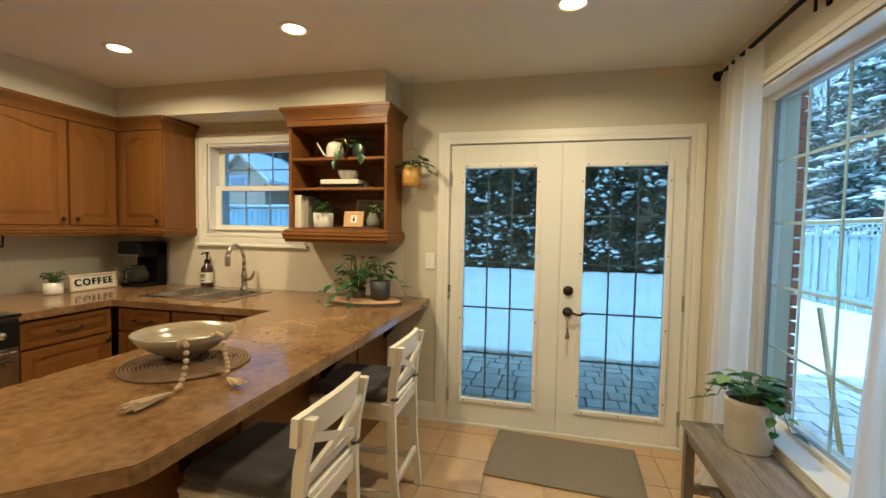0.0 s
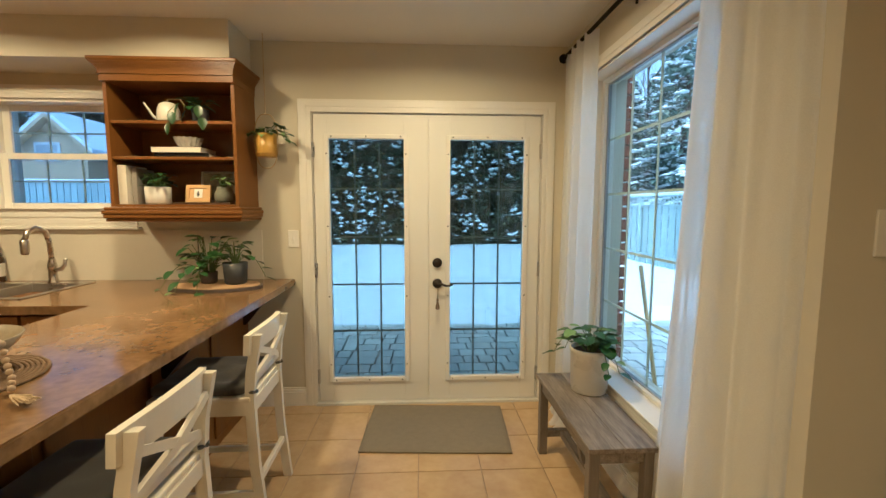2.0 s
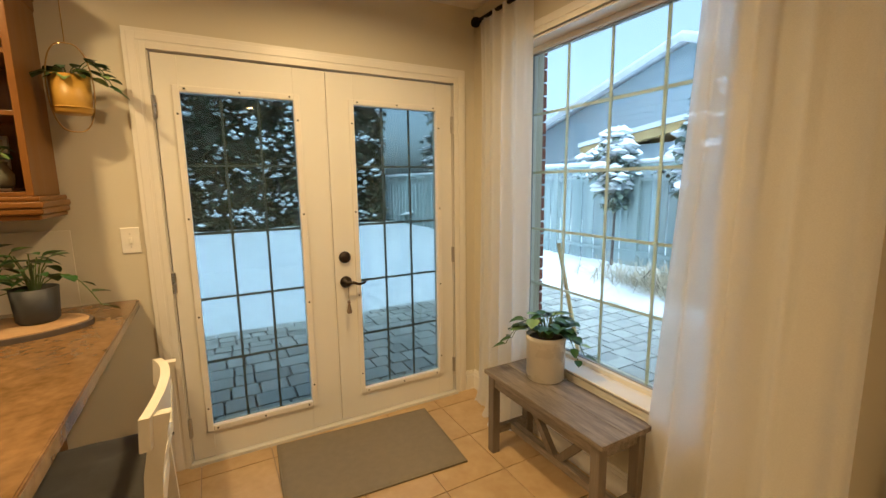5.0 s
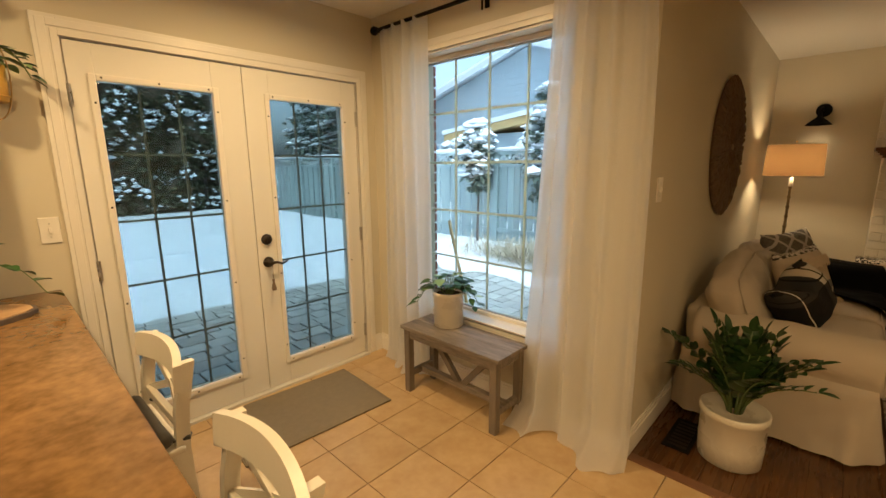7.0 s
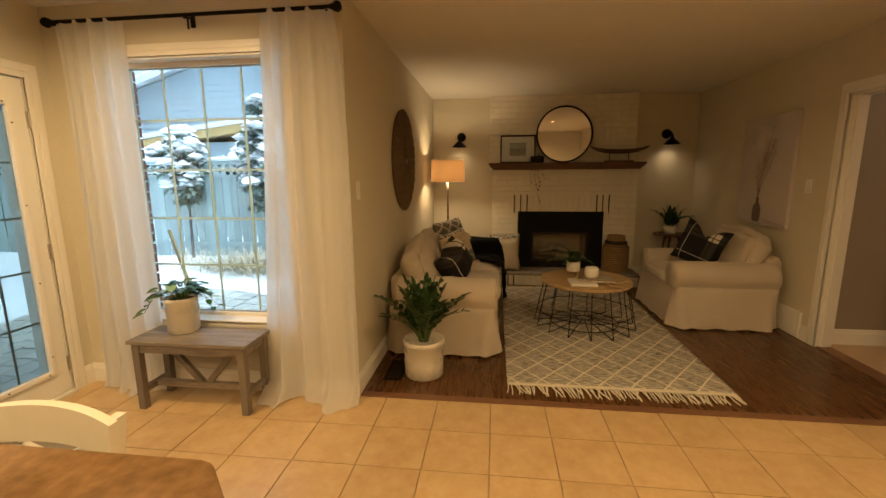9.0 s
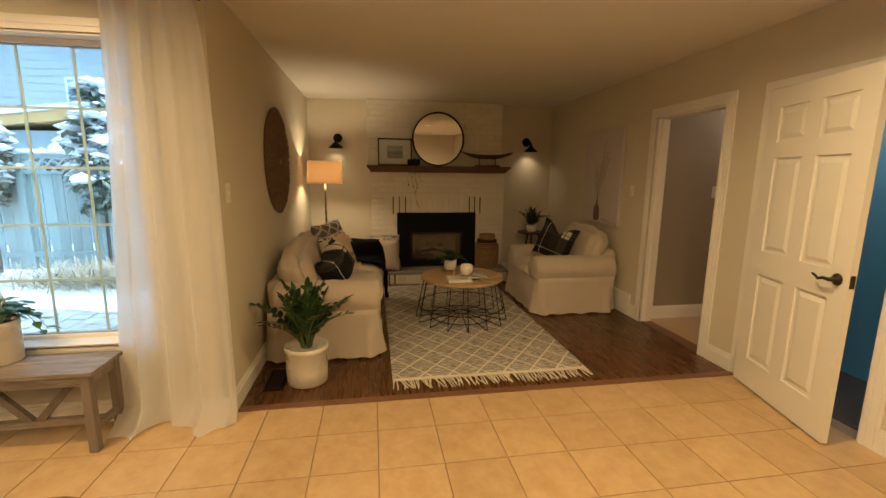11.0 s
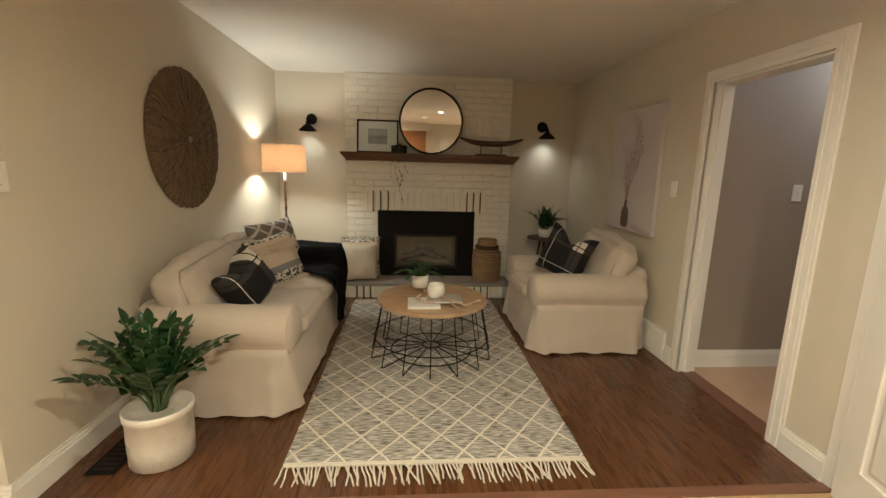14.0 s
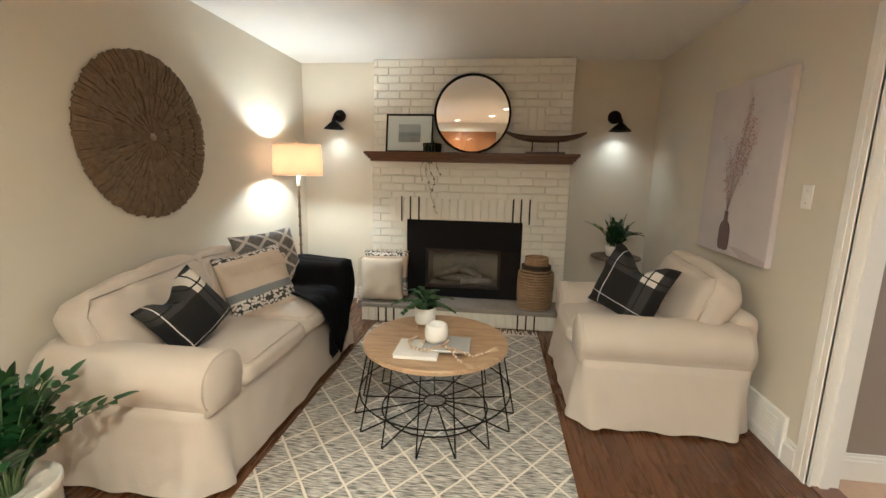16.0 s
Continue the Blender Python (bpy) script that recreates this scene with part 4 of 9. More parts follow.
def neighbour_house():
    h = thing("neighbour_house", "blue-grey sided house with a snowy gable roof", "house", 14, 10, -0.2)
    bm = bm_new()
    extrude(bm, [(4.0, -0.2), (16.6, -0.2), (16.6, 3.3), (9.4, 5.55), (4.0, 3.6)], 13.0, 20.0, "x")
    part("wall", bm, SIDING, h)
    bm = bm_new()
    for k in range(24):
        z = 0.1 + 0.2 * k
        lo = 4.0 + max(0, (z - 3.6)) * 2.77
        hi = 16.6 - max(0, (z - 3.3)) * 3.2
        if hi - lo > 0.3:
            box(bm, 12.985, 13.0, lo, hi, z, z + 0.015)
    part("siding_laps", bm, SIDING, h)
    bm = bm_new()
    for (ya, za), (yb, zb) in (((3.4, 3.42), (9.4, 5.62)), ((9.4, 5.62), (17.2, 3.18))):
        v = [bm.verts.new(c) for c in ((12.6, ya, za), (12.6, yb, zb), (20.2, yb, zb), (20.2, ya, za), (12.6, ya, za + 0.22), (12.6, yb, zb + 0.22), (20.2, yb, zb + 0.22), (20.2, ya, za + 0.22))]
        for q in ((0, 1, 2, 3), (4, 5, 6, 7), (0, 1, 5, 4), (2, 3, 7, 6), (1, 2, 6, 5), (0, 3, 7, 4)):
            bm.faces.new([v[c] for c in q])
    part("roof", bm, SNOW, h, "snow-covered gable roof")
    bm = bm_new()
    for (ya, za), (yb, zb) in (((3.4, 3.42), (9.4, 5.62)), ((9.4, 5.62), (17.2, 3.18))):
        v = [bm.verts.new(c) for c in ((12.56, ya, za - 0.1), (12.56, yb, zb - 0.1), (12.6, yb, zb - 0.1), (12.6, ya, za - 0.1), (12.56, ya, za + 0.12), (12.56, yb, zb + 0.12), (12.6, yb, zb + 0.12), (12.6, ya, za + 0.12))]
        for q in ((0, 1, 2, 3), (4, 5, 6, 7), (0, 1, 5, 4), (2, 3, 7, 6), (1, 2, 6, 5), (0, 3, 7, 4)):
            bm.faces.new([v[c] for c in q])
    part("fascia", bm, SIDING_W, h)
    for wy, wz in ((8.6, 3.35), (14.2, 1.6)):
        bm = bm_new()
        box(bm, 12.95, 13.0, wy - 0.5, wy + 0.5, wz - 0.1, wz + 0.75)
        w = part("window", bm, SIDING_W, h)
        bm = bm_new()
        box(bm, 12.93, 12.949, wy - 0.42, wy + 0.42, wz - 0.02, wz + 0.67)
        part("pane", bm, surf("far_window_pane", (0.22, 0.32, 0.42), (0.3, 0.4, 0.5), rough=0.15), w)


neighbour_house()


def neighbour_shed():
    h = thing("garden_shed", "low shed with ochre fascia and snowy roof", "shed", 10, 7, -0.2)
    bm = bm_new()
    box(bm, 9.2, 12.0, 5.2, 9.6, -0.2, 2.3)
    part("wall", bm, SIDING, h)
    bm = bm_new()
    v = [bm.verts.new(c) for c in ((9.0, 5.0, 2.75), (9.0, 9.8, 2.15), (12.2, 9.8, 2.15), (12.2, 5.0, 2.75), (9.0, 5.0, 2.95), (9.0, 9.8, 2.35), (12.2, 9.8, 2.35), (12.2, 5.0, 2.95))]
    for q in ((0, 1, 2, 3), (4, 5, 6, 7), (0, 1, 5, 4), (2, 3, 7, 6), (1, 2, 6, 5), (0, 3, 7, 4)):
        bm.faces.new([v[c] for c in q])
    part("fascia", bm, YELLOWF, h, "ochre painted fascia board")
    bm = bm_new()
    v = [bm.verts.new(c) for c in ((8.96, 4.96, 2.955), (8.96, 9.84, 2.355), (12.2, 9.84, 2.355), (12.2, 4.96, 2.955), (8.96, 4.96, 3.07), (8.96, 9.84, 2.47), (12.2, 9.84, 2.47), (12.2, 4.96, 3.07))]
    for q in ((0, 1, 2, 3), (4, 5, 6, 7), (0, 1, 5, 4), (2, 3, 7, 6), (1, 2, 6, 5), (0, 3, 7, 4)):
        bm.faces.new([v[c] for c in q])
    part("snow_cap", bm, SNOW, h, "snow on the shed roof")


neighbour_shed()


def side_house():
    """The white-sided house that shows at the tall window's edge."""
    h = thing("white_house", "white-sided house corner with dark downspout", "house", 11, 2.5, -0.2)
    bm = bm_new()
    box(bm, 10.0, 16.0, -4.0, 4.55, -0.2, 5.6)
    part("wall", bm, SIDING_W, h)
    bm = bm_new()
    for k in range(28):
        box(bm, 9.985, 10.0, -4.0, 4.55, 0.05 + 0.2 * k, 0.065 + 0.2 * k)
    part("siding_laps", bm, SIDING, h)
    bm = bm_new()
    box(bm, 9.9, 9.985, 4.45, 4.56, -0.2, 5.6, 0.01)
    part("downspout", bm, BLACKM, h, "dark metal downspout")


side_house()


def west_house():
    """The gabled house seen through the kitchen window."""
    h = thing("far_cottage", "tan gabled cottage with snowy roof beyond a fence", "house", -12, 15, -0.2)
    tan = surf("tan_siding", (0.50, 0.37, 0.22), (0.60, 0.46, 0.30), rough=0.7, scale=2, fine=30, stretch=(1, 1, 6))
    bm = bm_new()
    extrude(bm, [(-13.2, -0.2), (-10.4, -0.2), (-10.4, 3.35), (-11.4, 4.25), (-13.2, 2.7)], 15.0, 21.0, "y")
    part("wall", bm, tan, h)
    bm = bm_new()
    for k in range(20):
        z = 0.0 + 0.2 * k
        lo, hi = -13.2 + max(0.0, z - 2.7) * 1.16, -10.4 - max(0.0, z - 3.35) * 1.11
        box(bm, lo, hi, 14.985, 15.0, z, z + 0.015)
    part("siding_laps", bm, tan, h)
    for nm, off, thick, mat in (("roof", 0.10, 0.13, SNOW), ("fascia", -0.04, 0.14, tan)):
        bm = bm_new()
        for (xa, za), (xb, zb) in (((-13.6, 2.36), (-11.4, 4.25)), ((-11.4, 4.25), (-10.0, 2.99))):
            v = [bm.verts.new((x, y, z + off + e)) for e in (0, thick) for x, y, z in ((xa, 14.7, za), (xb, 14.7, zb), (xb, 21, zb), (xa, 21, za))]
            for q in ((0, 1, 2, 3), (4, 5, 6, 7), (0, 1, 5, 4), (2, 3, 7, 6), (1, 2, 6, 5), (0, 3, 7, 4)):
                bm.faces.new([v[c] for c in q])
        part(nm, bm, mat, h, "snow-covered roof" if mat is SNOW else "")
    bm = bm_new()
    box(bm, -12.0, -11.2, 14.96, 14.984, 2.85, 3.45)
    w = part("window", bm, SIDING_W, h)
    bm = bm_new()
    box(bm, -11.92, -11.28, 14.94, 14.959, 2.93, 3.37)
    part("pane", bm, MUNTIN, w)


west_house()
conifer(-9.7, 18.6, -0.2, 6.4, 1.7, 1.0, 33)
conifer(-8.2, 16.2, -0.2, 5.4, 1.4, 1.0, 34)


def back_fence():
    f = thing("fence", "weathered grey board fence at the back of the yard", "fence", -10, 11, -0.2)
    x = -15.0
    while x < -5.0:
        bm = bm_new()
        box(bm, x, x + 0.14, 11.0, 11.02, -0.2, 2.0 + random.uniform(-0.02, 0.02))
        part("board", bm, FENCE, f)
        x += 0.155
    bm = bm_new()
    box(bm, -15, -5, 11.02, 11.06, 1.3, 1.38)
    part("rail", bm, FENCE, f)
    bm = bm_new()
    rbox(bm, -15, -5, 10.96, 11.07, 2.0, 2.05, r=0.03, n=16, wob=0.02)
    part("snow_cap", bm, SNOW, f, "snow along the fence top", True)


back_fence()

# brick reveal outside the tall window, and a leaning broom
bm = bm_new()
box(bm, XW + TH, XW + TH + 0.02, EW[1] + 0.03, YD + TH + 0.02, -0.3, 2.9)
veneer = solid("wall_brick_veneer", bm, MORTAR, "red brick veneer outside the window", "wall", kind="structure")
bm = bm_new()
tube(bm, [(1.80, 2.66, -0.25), (1.74, 2.98, 1.05)], 0.013, 10)
br = thing("garden_broom", "yellow wooden garden broom leaning outside the window", "broom", 1.8, 2.66, -0.25)
part("handle", bm, surf("yellow_wood_handle", (0.55, 0.42, 0.2), (0.65, 0.5, 0.26), rough=0.5), br, smooth=True)
bm = bm_new()
box(bm, 1.76, 1.84, 2.5, 2.8, -0.26, -0.2, 0.01)
part("head", bm, BLACKM, br)


# ---- kitchen ----
def cab_door(name, parent, m, w, h, arch=True, knob=None, pull=False):
    """A raised-panel door or drawer front. Local x across, z up, front towards -y."""
    bm = bm_new()
    st = 0.055 if h > 0.3 else 0.03
    box(bm, 0, w, 0.006, 0.02, 0, h, m=m)
    box(bm, 0, st, -0.002, 0.006, 0, h, 0.002, m=m)
    box(bm, w - st, w, -0.002, 0.006, 0, h, 0.002, m=m)
    box(bm, st, w - st, -0.002, 0.006, 0, st, 0.002, m=m)
    rise = 0.045 if arch else 0.0
    n = 10

    def top(f, lift):
        s = max(0.0, 1 - abs(2 * f - 1) * 1.15)
        return h - st - rise + lift + rise * (s * s * (3 - 2 * s))
    pts = [(st + (w - 2 * st) * k / n, top(k / n, 0)) for k in range(n + 1)]
    outline = [(st, h), *pts, (w - st, h)]
    extrude(bm, outline, -0.002, 0.006, "y", m)
    g0, g1 = 0.012, 0.04
    low, high = [], []
    for ins, lst, yy in ((g0, low, 0.006), (g1, high, -0.001)):
        a0, a1 = st + ins, w - st - ins
        ring = [(a0, st + ins), (a1, st + ins)] + [(a1 - (a1 - a0) * k / n, top(1 - k / n, -ins)) for k in range(n + 1)]
        lst.extend(bm.verts.new(m @ Vector((a, yy, b))) for a, b in ring)
    for k in range(len(low)):
        bm.faces.new((low[k], low[(k + 1) % len(low)], high[(k + 1) % len(low)], high[k]))
    bm.faces.new(high)
    d = part(name, bm, MAPLE, parent)
    if knob is not None:
        bm = bm_new()
        lathe(bm, [(0.006, 0.0), (0.006, 0.012), (0.015, 0.016), (0.016, 0.022), (0.0, 0.028)], m=m @ pose(knob[0], -0.002, knob[1], 90), seg=16)
        part("knob", bm, BRONZE, d, "dark bronze knob", True)
    if pull:
        bm = bm_new()
        c, z = w / 2, h / 2
        tube(bm, [m @ Vector(p) for p in ((c - 0.07, 0.0, z), (c - 0.065, -0.025, z - 0.004), (c, -0.03, z - 0.008), (c + 0.065, -0.025, z - 0.004), (c + 0.07, 0.0, z))], 0.006, 8)
        part("pull_handle", bm, BRONZE, d, "dark bronze bar pull", True)
    return d


def facing_x(x, y, z):
    """Front towards +x, local x running towards +y."""
    return Matrix.Translation((x, y, z)) @ Matrix.Rotation(radians(90), 4, "Z")


def facing_y(x, y, z):
    return Matrix.Translation((x, y, z))


# upper cabinets along the west wall
for k, (y0, y1) in enumerate(((2.72, 3.075), (1.95, 2.715), (1.15, 1.945), (0.35, 1.145), (-0.55, 0.345))):
    c = thing("upper_cabinet", "honey maple upper cabinet with arched raised-panel door", "cabinet", -3.16, (y0 + y1) / 2, 1.40, group="upper cabinets on the kitchen wall")
    bm = bm_new()
    box(bm, XL, -3.022, y0, y1, 1.405, 2.16)
    part("body", bm, MAPLE, c)
    w = y1 - y0
    if w < 0.5:
        cab_door("door", c, facing_x(-3.0, y0 + 0.01, 1.41), w - 0.02, 0.745, knob=(0.035, 0.045))
    elif w < 0.77:
        cab_door("door", c, facing_x(-3.0, y0 + 0.01, 1.41), w - 0.02, 0.745, knob=(w - 0.055, 0.045))
    else:
        cab_door("door", c, facing_x(-3.0, y0 + 0.006, 1.41), w / 2 - 0.01, 0.745, knob=(w / 2 - 0.045, 0.045))
        cab_door("door", c, facing_x(-3.0, y0 + w / 2 + 0.004, 1.41), w / 2 - 0.01, 0.745, knob=(0.035, 0.045))
c = thing("upper_cabinet", "honey maple corner upper cabinet beside the window", "cabinet", -2.8, 3.24, 1.40, group="upper cabinets on the kitchen wall")
bm = bm_new()
box(bm, XL, -2.56, 3.102, YD, 1.405, 2.16)
part("body", bm, MAPLE, c)
cab_door("door", c, facing_y(-2.985, 3.08, 1.41), 0.415, 0.745, knob=(0.38, 0.045))


def moulding(bm, x0, x1, y0, y1, z0, z1, out, up, sides):
    """Moulding round a cabinet's front and open sides: a cove under a flat fillet for up=1, rounded beads for -1."""
    if up > 0:
        rows = [(0.0, 0.10, 0.16)]
        rows += [(0.10 + 0.65 * k / 9, 0.10 + 0.65 * (k + 1) / 9, 0.10 + 0.72 * (1 - math.cos(math.pi / 2 * (k + 1) / 9))) for k in range(9)]
        rows += [(0.75, 1.0, 1.0)]
    else:
        rows = [(0.0, 0.22, 0.55), (0.22, 0.50, 0.85), (0.50, 0.78, 1.0), (0.78, 1.0, 0.7)]
    for f0, f1, wide in rows:
        o, a, b = out * wide, z0 + (z1 - z0) * f0, z0 + (z1 - z0) * f1
        box(bm, x0 - (o if "w" in sides else 0), x1 + (o if "e" in sides else 0), y0 - (o if "s" in sides else 0), y1, a, b, 0.0 if up > 0 and f1 < 1 else 0.006)


bm = bm_new()
moulding(bm, XL, -3.0, -0.55, 3.08, 2.16, 2.258, 0.045, 1, "e")
moulding(bm, -3.0, -2.56, 3.08, YD, 2.16, 2.258, 0.045, 1, "es")
solid("crown_moulding", bm, MAPLE_H, "honey maple crown moulding above upper cabinets", "moulding")
bm = bm_new()
moulding(bm, XL, -3.0, -0.55, 3.08, 1.335, 1.404, 0.02, -1, "e")
moulding(bm, -3.0, -2.56, 3.08, YD, 1.335, 1.404, 0.02, -1, "es")
solid("light_rail", bm, MAPLE_H, "honey maple light rail under upper cabinets", "moulding")

# open shelf cabinet
sc = thing("open_shelf_cabinet", "honey maple open wall cabinet with two shelves", "cabinet", -1.08, 3.24, 1.34)
SX0, SX1, SY = -1.465, -0.715, 3.09
for nm, q in (("side_panel", (SX0, SX0 + 0.022, SY, YD, 1.405, 2.16)), ("side_panel", (SX1 - 0.022, SX1, SY, YD, 1.405, 2.16)), ("back_panel", (SX0 + 0.022, SX1 - 0.022, YD - 0.012, YD - 0.001, 1.405, 2.16)),
              ("bottom_panel", (SX0 + 0.022, SX1 - 0.022, SY, YD - 0.012, 1.405, 1.42)), ("top_panel", (SX0 + 0.022, SX1 - 0.022, SY, YD - 0.012, 2.14, 2.16))):
    bm = bm_new()
    box(bm, *q, 0.0 if nm == "back_panel" else 0.002)
    part(nm, bm, MAPLE, sc)
for z in (1.705, 1.915):
    bm = bm_new()
    box(bm, SX0 + 0.022, SX1 - 0.022, SY + 0.01, YD - 0.012, z - 0.018, z, 0.002)
    part("shelf", bm, MAPLE_H, sc)
bm = bm_new()
box(bm, SX0 - 0.004, SX1 + 0.004, SY - 0.02, YD, 2.13, 2.17, 0.002)
moulding(bm, SX0, SX1, SY - 0.02, YD, 2.17, 2.258, 0.042, 1, "wes")
part("crown", bm, MAPLE_H, sc)
bm = bm_new()
moulding(bm, SX0, SX1, SY - 0.01, YD, 1.318, 1.404, 0.032, -1, "wes")
part("base_moulding", bm, MAPLE_H, sc)

# base cabinets
def base_cabinet(label, m, w, drawers, doors, depth=0.58):
    o = m @ Vector((w / 2, depth / 2, 0))
    c = thing("base_cabinet", label, "cabinet", o.x, o.y, 0.0, group="kitchen base cabinets")
    bm = bm_new()
    box(bm, 0, w, 0.02, depth, 0.10, 0.868, m=m)
    box(bm, 0, w, 0.08, depth, 0.0, 0.10, m=m)
    part("body", bm, MAPLE, c)
    for k in range(drawers):
        cab_door("drawer", c, m @ pose(k * w / drawers + 0.008, 0, 0.70), w / drawers - 0.016, 0.15, arch=False, pull=True)
    for k in range(doors):
        cab_door("door", c, m @ pose(k * w / doors + 0.008, 0, 0.115), w / doors - 0.016, 0.57, arch=False, knob=(0.03 if k else w / doors - 0.05, 0.53))


base_cabinet("honey maple base cabinet with drawer and raised panel", facing_x(-2.52, 2.105, 0), 0.53, 1, 1)
base_cabinet("honey maple sink base cabinet", facing_y(-2.50, 2.66, 0), 0.44, 1, 1)
base_cabinet("honey maple sink base cabinet", facing_y(-2.055, 2.66, 0), 0.80, 2, 2)
base_cabinet("honey maple base cabinet beside the stove", facing_x(-2.52, 0.55, 0), 0.78, 1, 2)
pb = thing("peninsula_base", "honey maple peninsula base with dining-side panels", "cabinet", -1.0, 2.2, 0)
bm = bm_new()
box(bm, -1.24, -0.82, 1.22, 2.66, 0.0, 0.868)
box(bm, -1.24, -0.82, 2.66, YD, 0.0, 0.868)
part("body", bm, MAPLE, pb)
for y0 in (1.24, 1.78, 2.32, 2.86):
    bm = bm_new()
    box(bm, -0.82, -0.808, y0, y0 + 0.50, 0.06, 0.85, 0.004)
    part("panel", bm, MAPLE, pb)
for k in range(3):
    bm = bm_new()
    m = Matrix.Translation((-0.82, 1.50 + 0.9 * k, 0))
    extrude(bm, [(0.0, 0.868), (0.22, 0.868), (0.22, 0.845), (0.03, 0.62), (0.0, 0.62)], -0.012, 0.012, "y", m)
    part("bracket", bm, BRONZE, pb, "dark counter support bracket")

# countertop with sink cut-out
def slab_of(cells, polygons, z0, z1):
    """One connected slab over flat cells."""
    bm = bm_new()
    for ring in polygons + [[(a, c), (b, c), (b, d), (a, d)] for a, b, c, d in cells]:
        bm.faces.new([bm.verts.new((p, q, z0)) for p, q in ring])
    bmesh.ops.remove_doubles(bm, verts=bm.verts, dist=1e-4)
    made = bmesh.ops.extrude_face_region(bm, geom=list(bm.faces))["geom"]
    for v in made:
        if isinstance(v, bmesh.types.BMVert):
            v.co.z = z1
    rim = [e for e in bm.edges if len(e.link_faces) == 2 and e.calc_face_angle(0) > 1.0 and e.verts[0].co.z > z1 - 1e-4 and e.verts[1].co.z > z1 - 1e-4]
    bmesh.ops.bevel(bm, geom=rim, offset=0.004, segments=2, affect="EDGES")
    return bm


Z0, Z1 = 0.870, 0.912
xs, ys = [XL, -2.50, -2.44, -1.76, -1.28, -0.49], [2.10, 2.62, 2.79, 3.29, YD]
cells = [(xs[0], xs[1], ys[0], ys[1])]
for a, b in zip(xs, xs[1:]):
    for c, d in zip(ys[1:], ys[2:]):
        if not (a == -2.44 and c == 2.79):
            cells.append((a, b, c, d))
end = [(-0.49, 2.62), (-1.28, 2.62), (-1.28, 0.88), (-0.71, 0.88), (-0.69, 0.887), (-0.505, 1.065), (-0.495, 1.08), (-0.49, 1.10)]
ct = solid("countertop", slab_of(cells, [end], Z0, Z1), LAMINATE, "mottled brown laminate kitchen countertop and breakfast bar", "countertop")
solid("countertop", slab_of([(XL, -2.50, 0.55, 1.335)], [], Z0, Z1), LAMINATE, "mottled brown laminate countertop beside the stove", "countertop")
for q in ((-0.4905, -0.488, 1.10, YD - 0.002), (-1.28, -0.71, 0.878, 0.8805), (-1.2825, -1.2795, 0.88, 2.62)):
    bm = bm_new()
    box(bm, *q, Z0 + 0.001, Z1 - 0.006)
    part("edge_strip", bm, LAMINATE, ct)
bm = bm_new()
box(bm, XL, XL + 0.008, 0.55, YD, 0.912, 1.336)
box(bm, XL + 0.008, -2.56, YD - 0.008, YD, 0.912, 1.336)
box(bm, -2.56, -0.70, YD - 0.008, YD, 0.912, 1.25)
solid("backsplash", bm, SPLASH, "cream glazed backsplash above countertop", "backsplash", kind="structure")

# sink and tap
sk = thing("kitchen_sink", "stainless double-bowl drop-in kitchen sink", "sink", -2.1, 3.04, 0.9)
bm = bm_new()
for a0, a1, b0, b1 in ((-2.455, -1.745, 2.775, 2.815), (-2.455, -1.745, 3.235, 3.305), (-2.455, -2.42, 2.815, 3.235), (-1.78, -1.745, 2.815, 3.235), (-2.115, -2.085, 2.815, 3.235)):
    box(bm, a0, a1, b0, b1, 0.911, 0.918, 0.002)
part("rim", bm, STEEL, sk)
for a0, a1 in ((-2.42, -2.115), (-2.085, -1.78)):
    bm = bm_new()
    vs = {}
    lo = [(a0 + 0.02, 2.835), (a1 - 0.02, 2.835), (a1 - 0.02, 3.215), (a0 + 0.02, 3.215)]
    hi = [(a0, 2.815), (a1, 2.815), (a1, 3.235), (a0, 3.235)]
    v0 = [bm.verts.new((a, b, 0.75)) for a, b in lo]
    v1 = [bm.verts.new((a, b, 0.914)) for a, b in hi]
    bm.faces.new(v0)
    for k in range(4):
        bm.faces.new((v0[k], v0[(k + 1) % 4], v1[(k + 1) % 4], v1[k]))
    part("basin", bm, STEEL, sk)
fc = thing("faucet", "brushed nickel pull-down kitchen faucet", "faucet", -1.98, 3.27, 0.918)
bm = bm_new()
lathe(bm, [(0.032, 0.0), (0.032, 0.008), (0.024, 0.02), (0.022, 0.09), (0.026, 0.10), (0.022, 0.13), (0.015, 0.16)], -1.98, 3.27, 0.918, 24)
tube(bm, [(-1.98, 3.27, 1.06), (-1.985, 3.27, 1.18), (-1.99, 3.25, 1.25), (-2.0, 3.20, 1.275), (-2.01, 3.15, 1.25), (-2.012, 3.13, 1.20)], 0.015, 12)
part("spout", bm, NICKEL, fc, smooth=True)
bm = bm_new()
lathe(bm, [(0.018, 0.0), (0.022, -0.01), (0.021, -0.08), (0.016, -0.09)], -2.012, 3.128, 1.205, 16)
part("spray_head", bm, NICKEL, fc, smooth=True)
bm = bm_new()
tube(bm, [(-1.96, 3.265, 1.0), (-1.91, 3.25, 1.01), (-1.88, 3.24, 1.035), (-1.872, 3.24, 1.075)], 0.013, 10, taper=0.8)
part("lever", bm, NICKEL, fc, smooth=True)

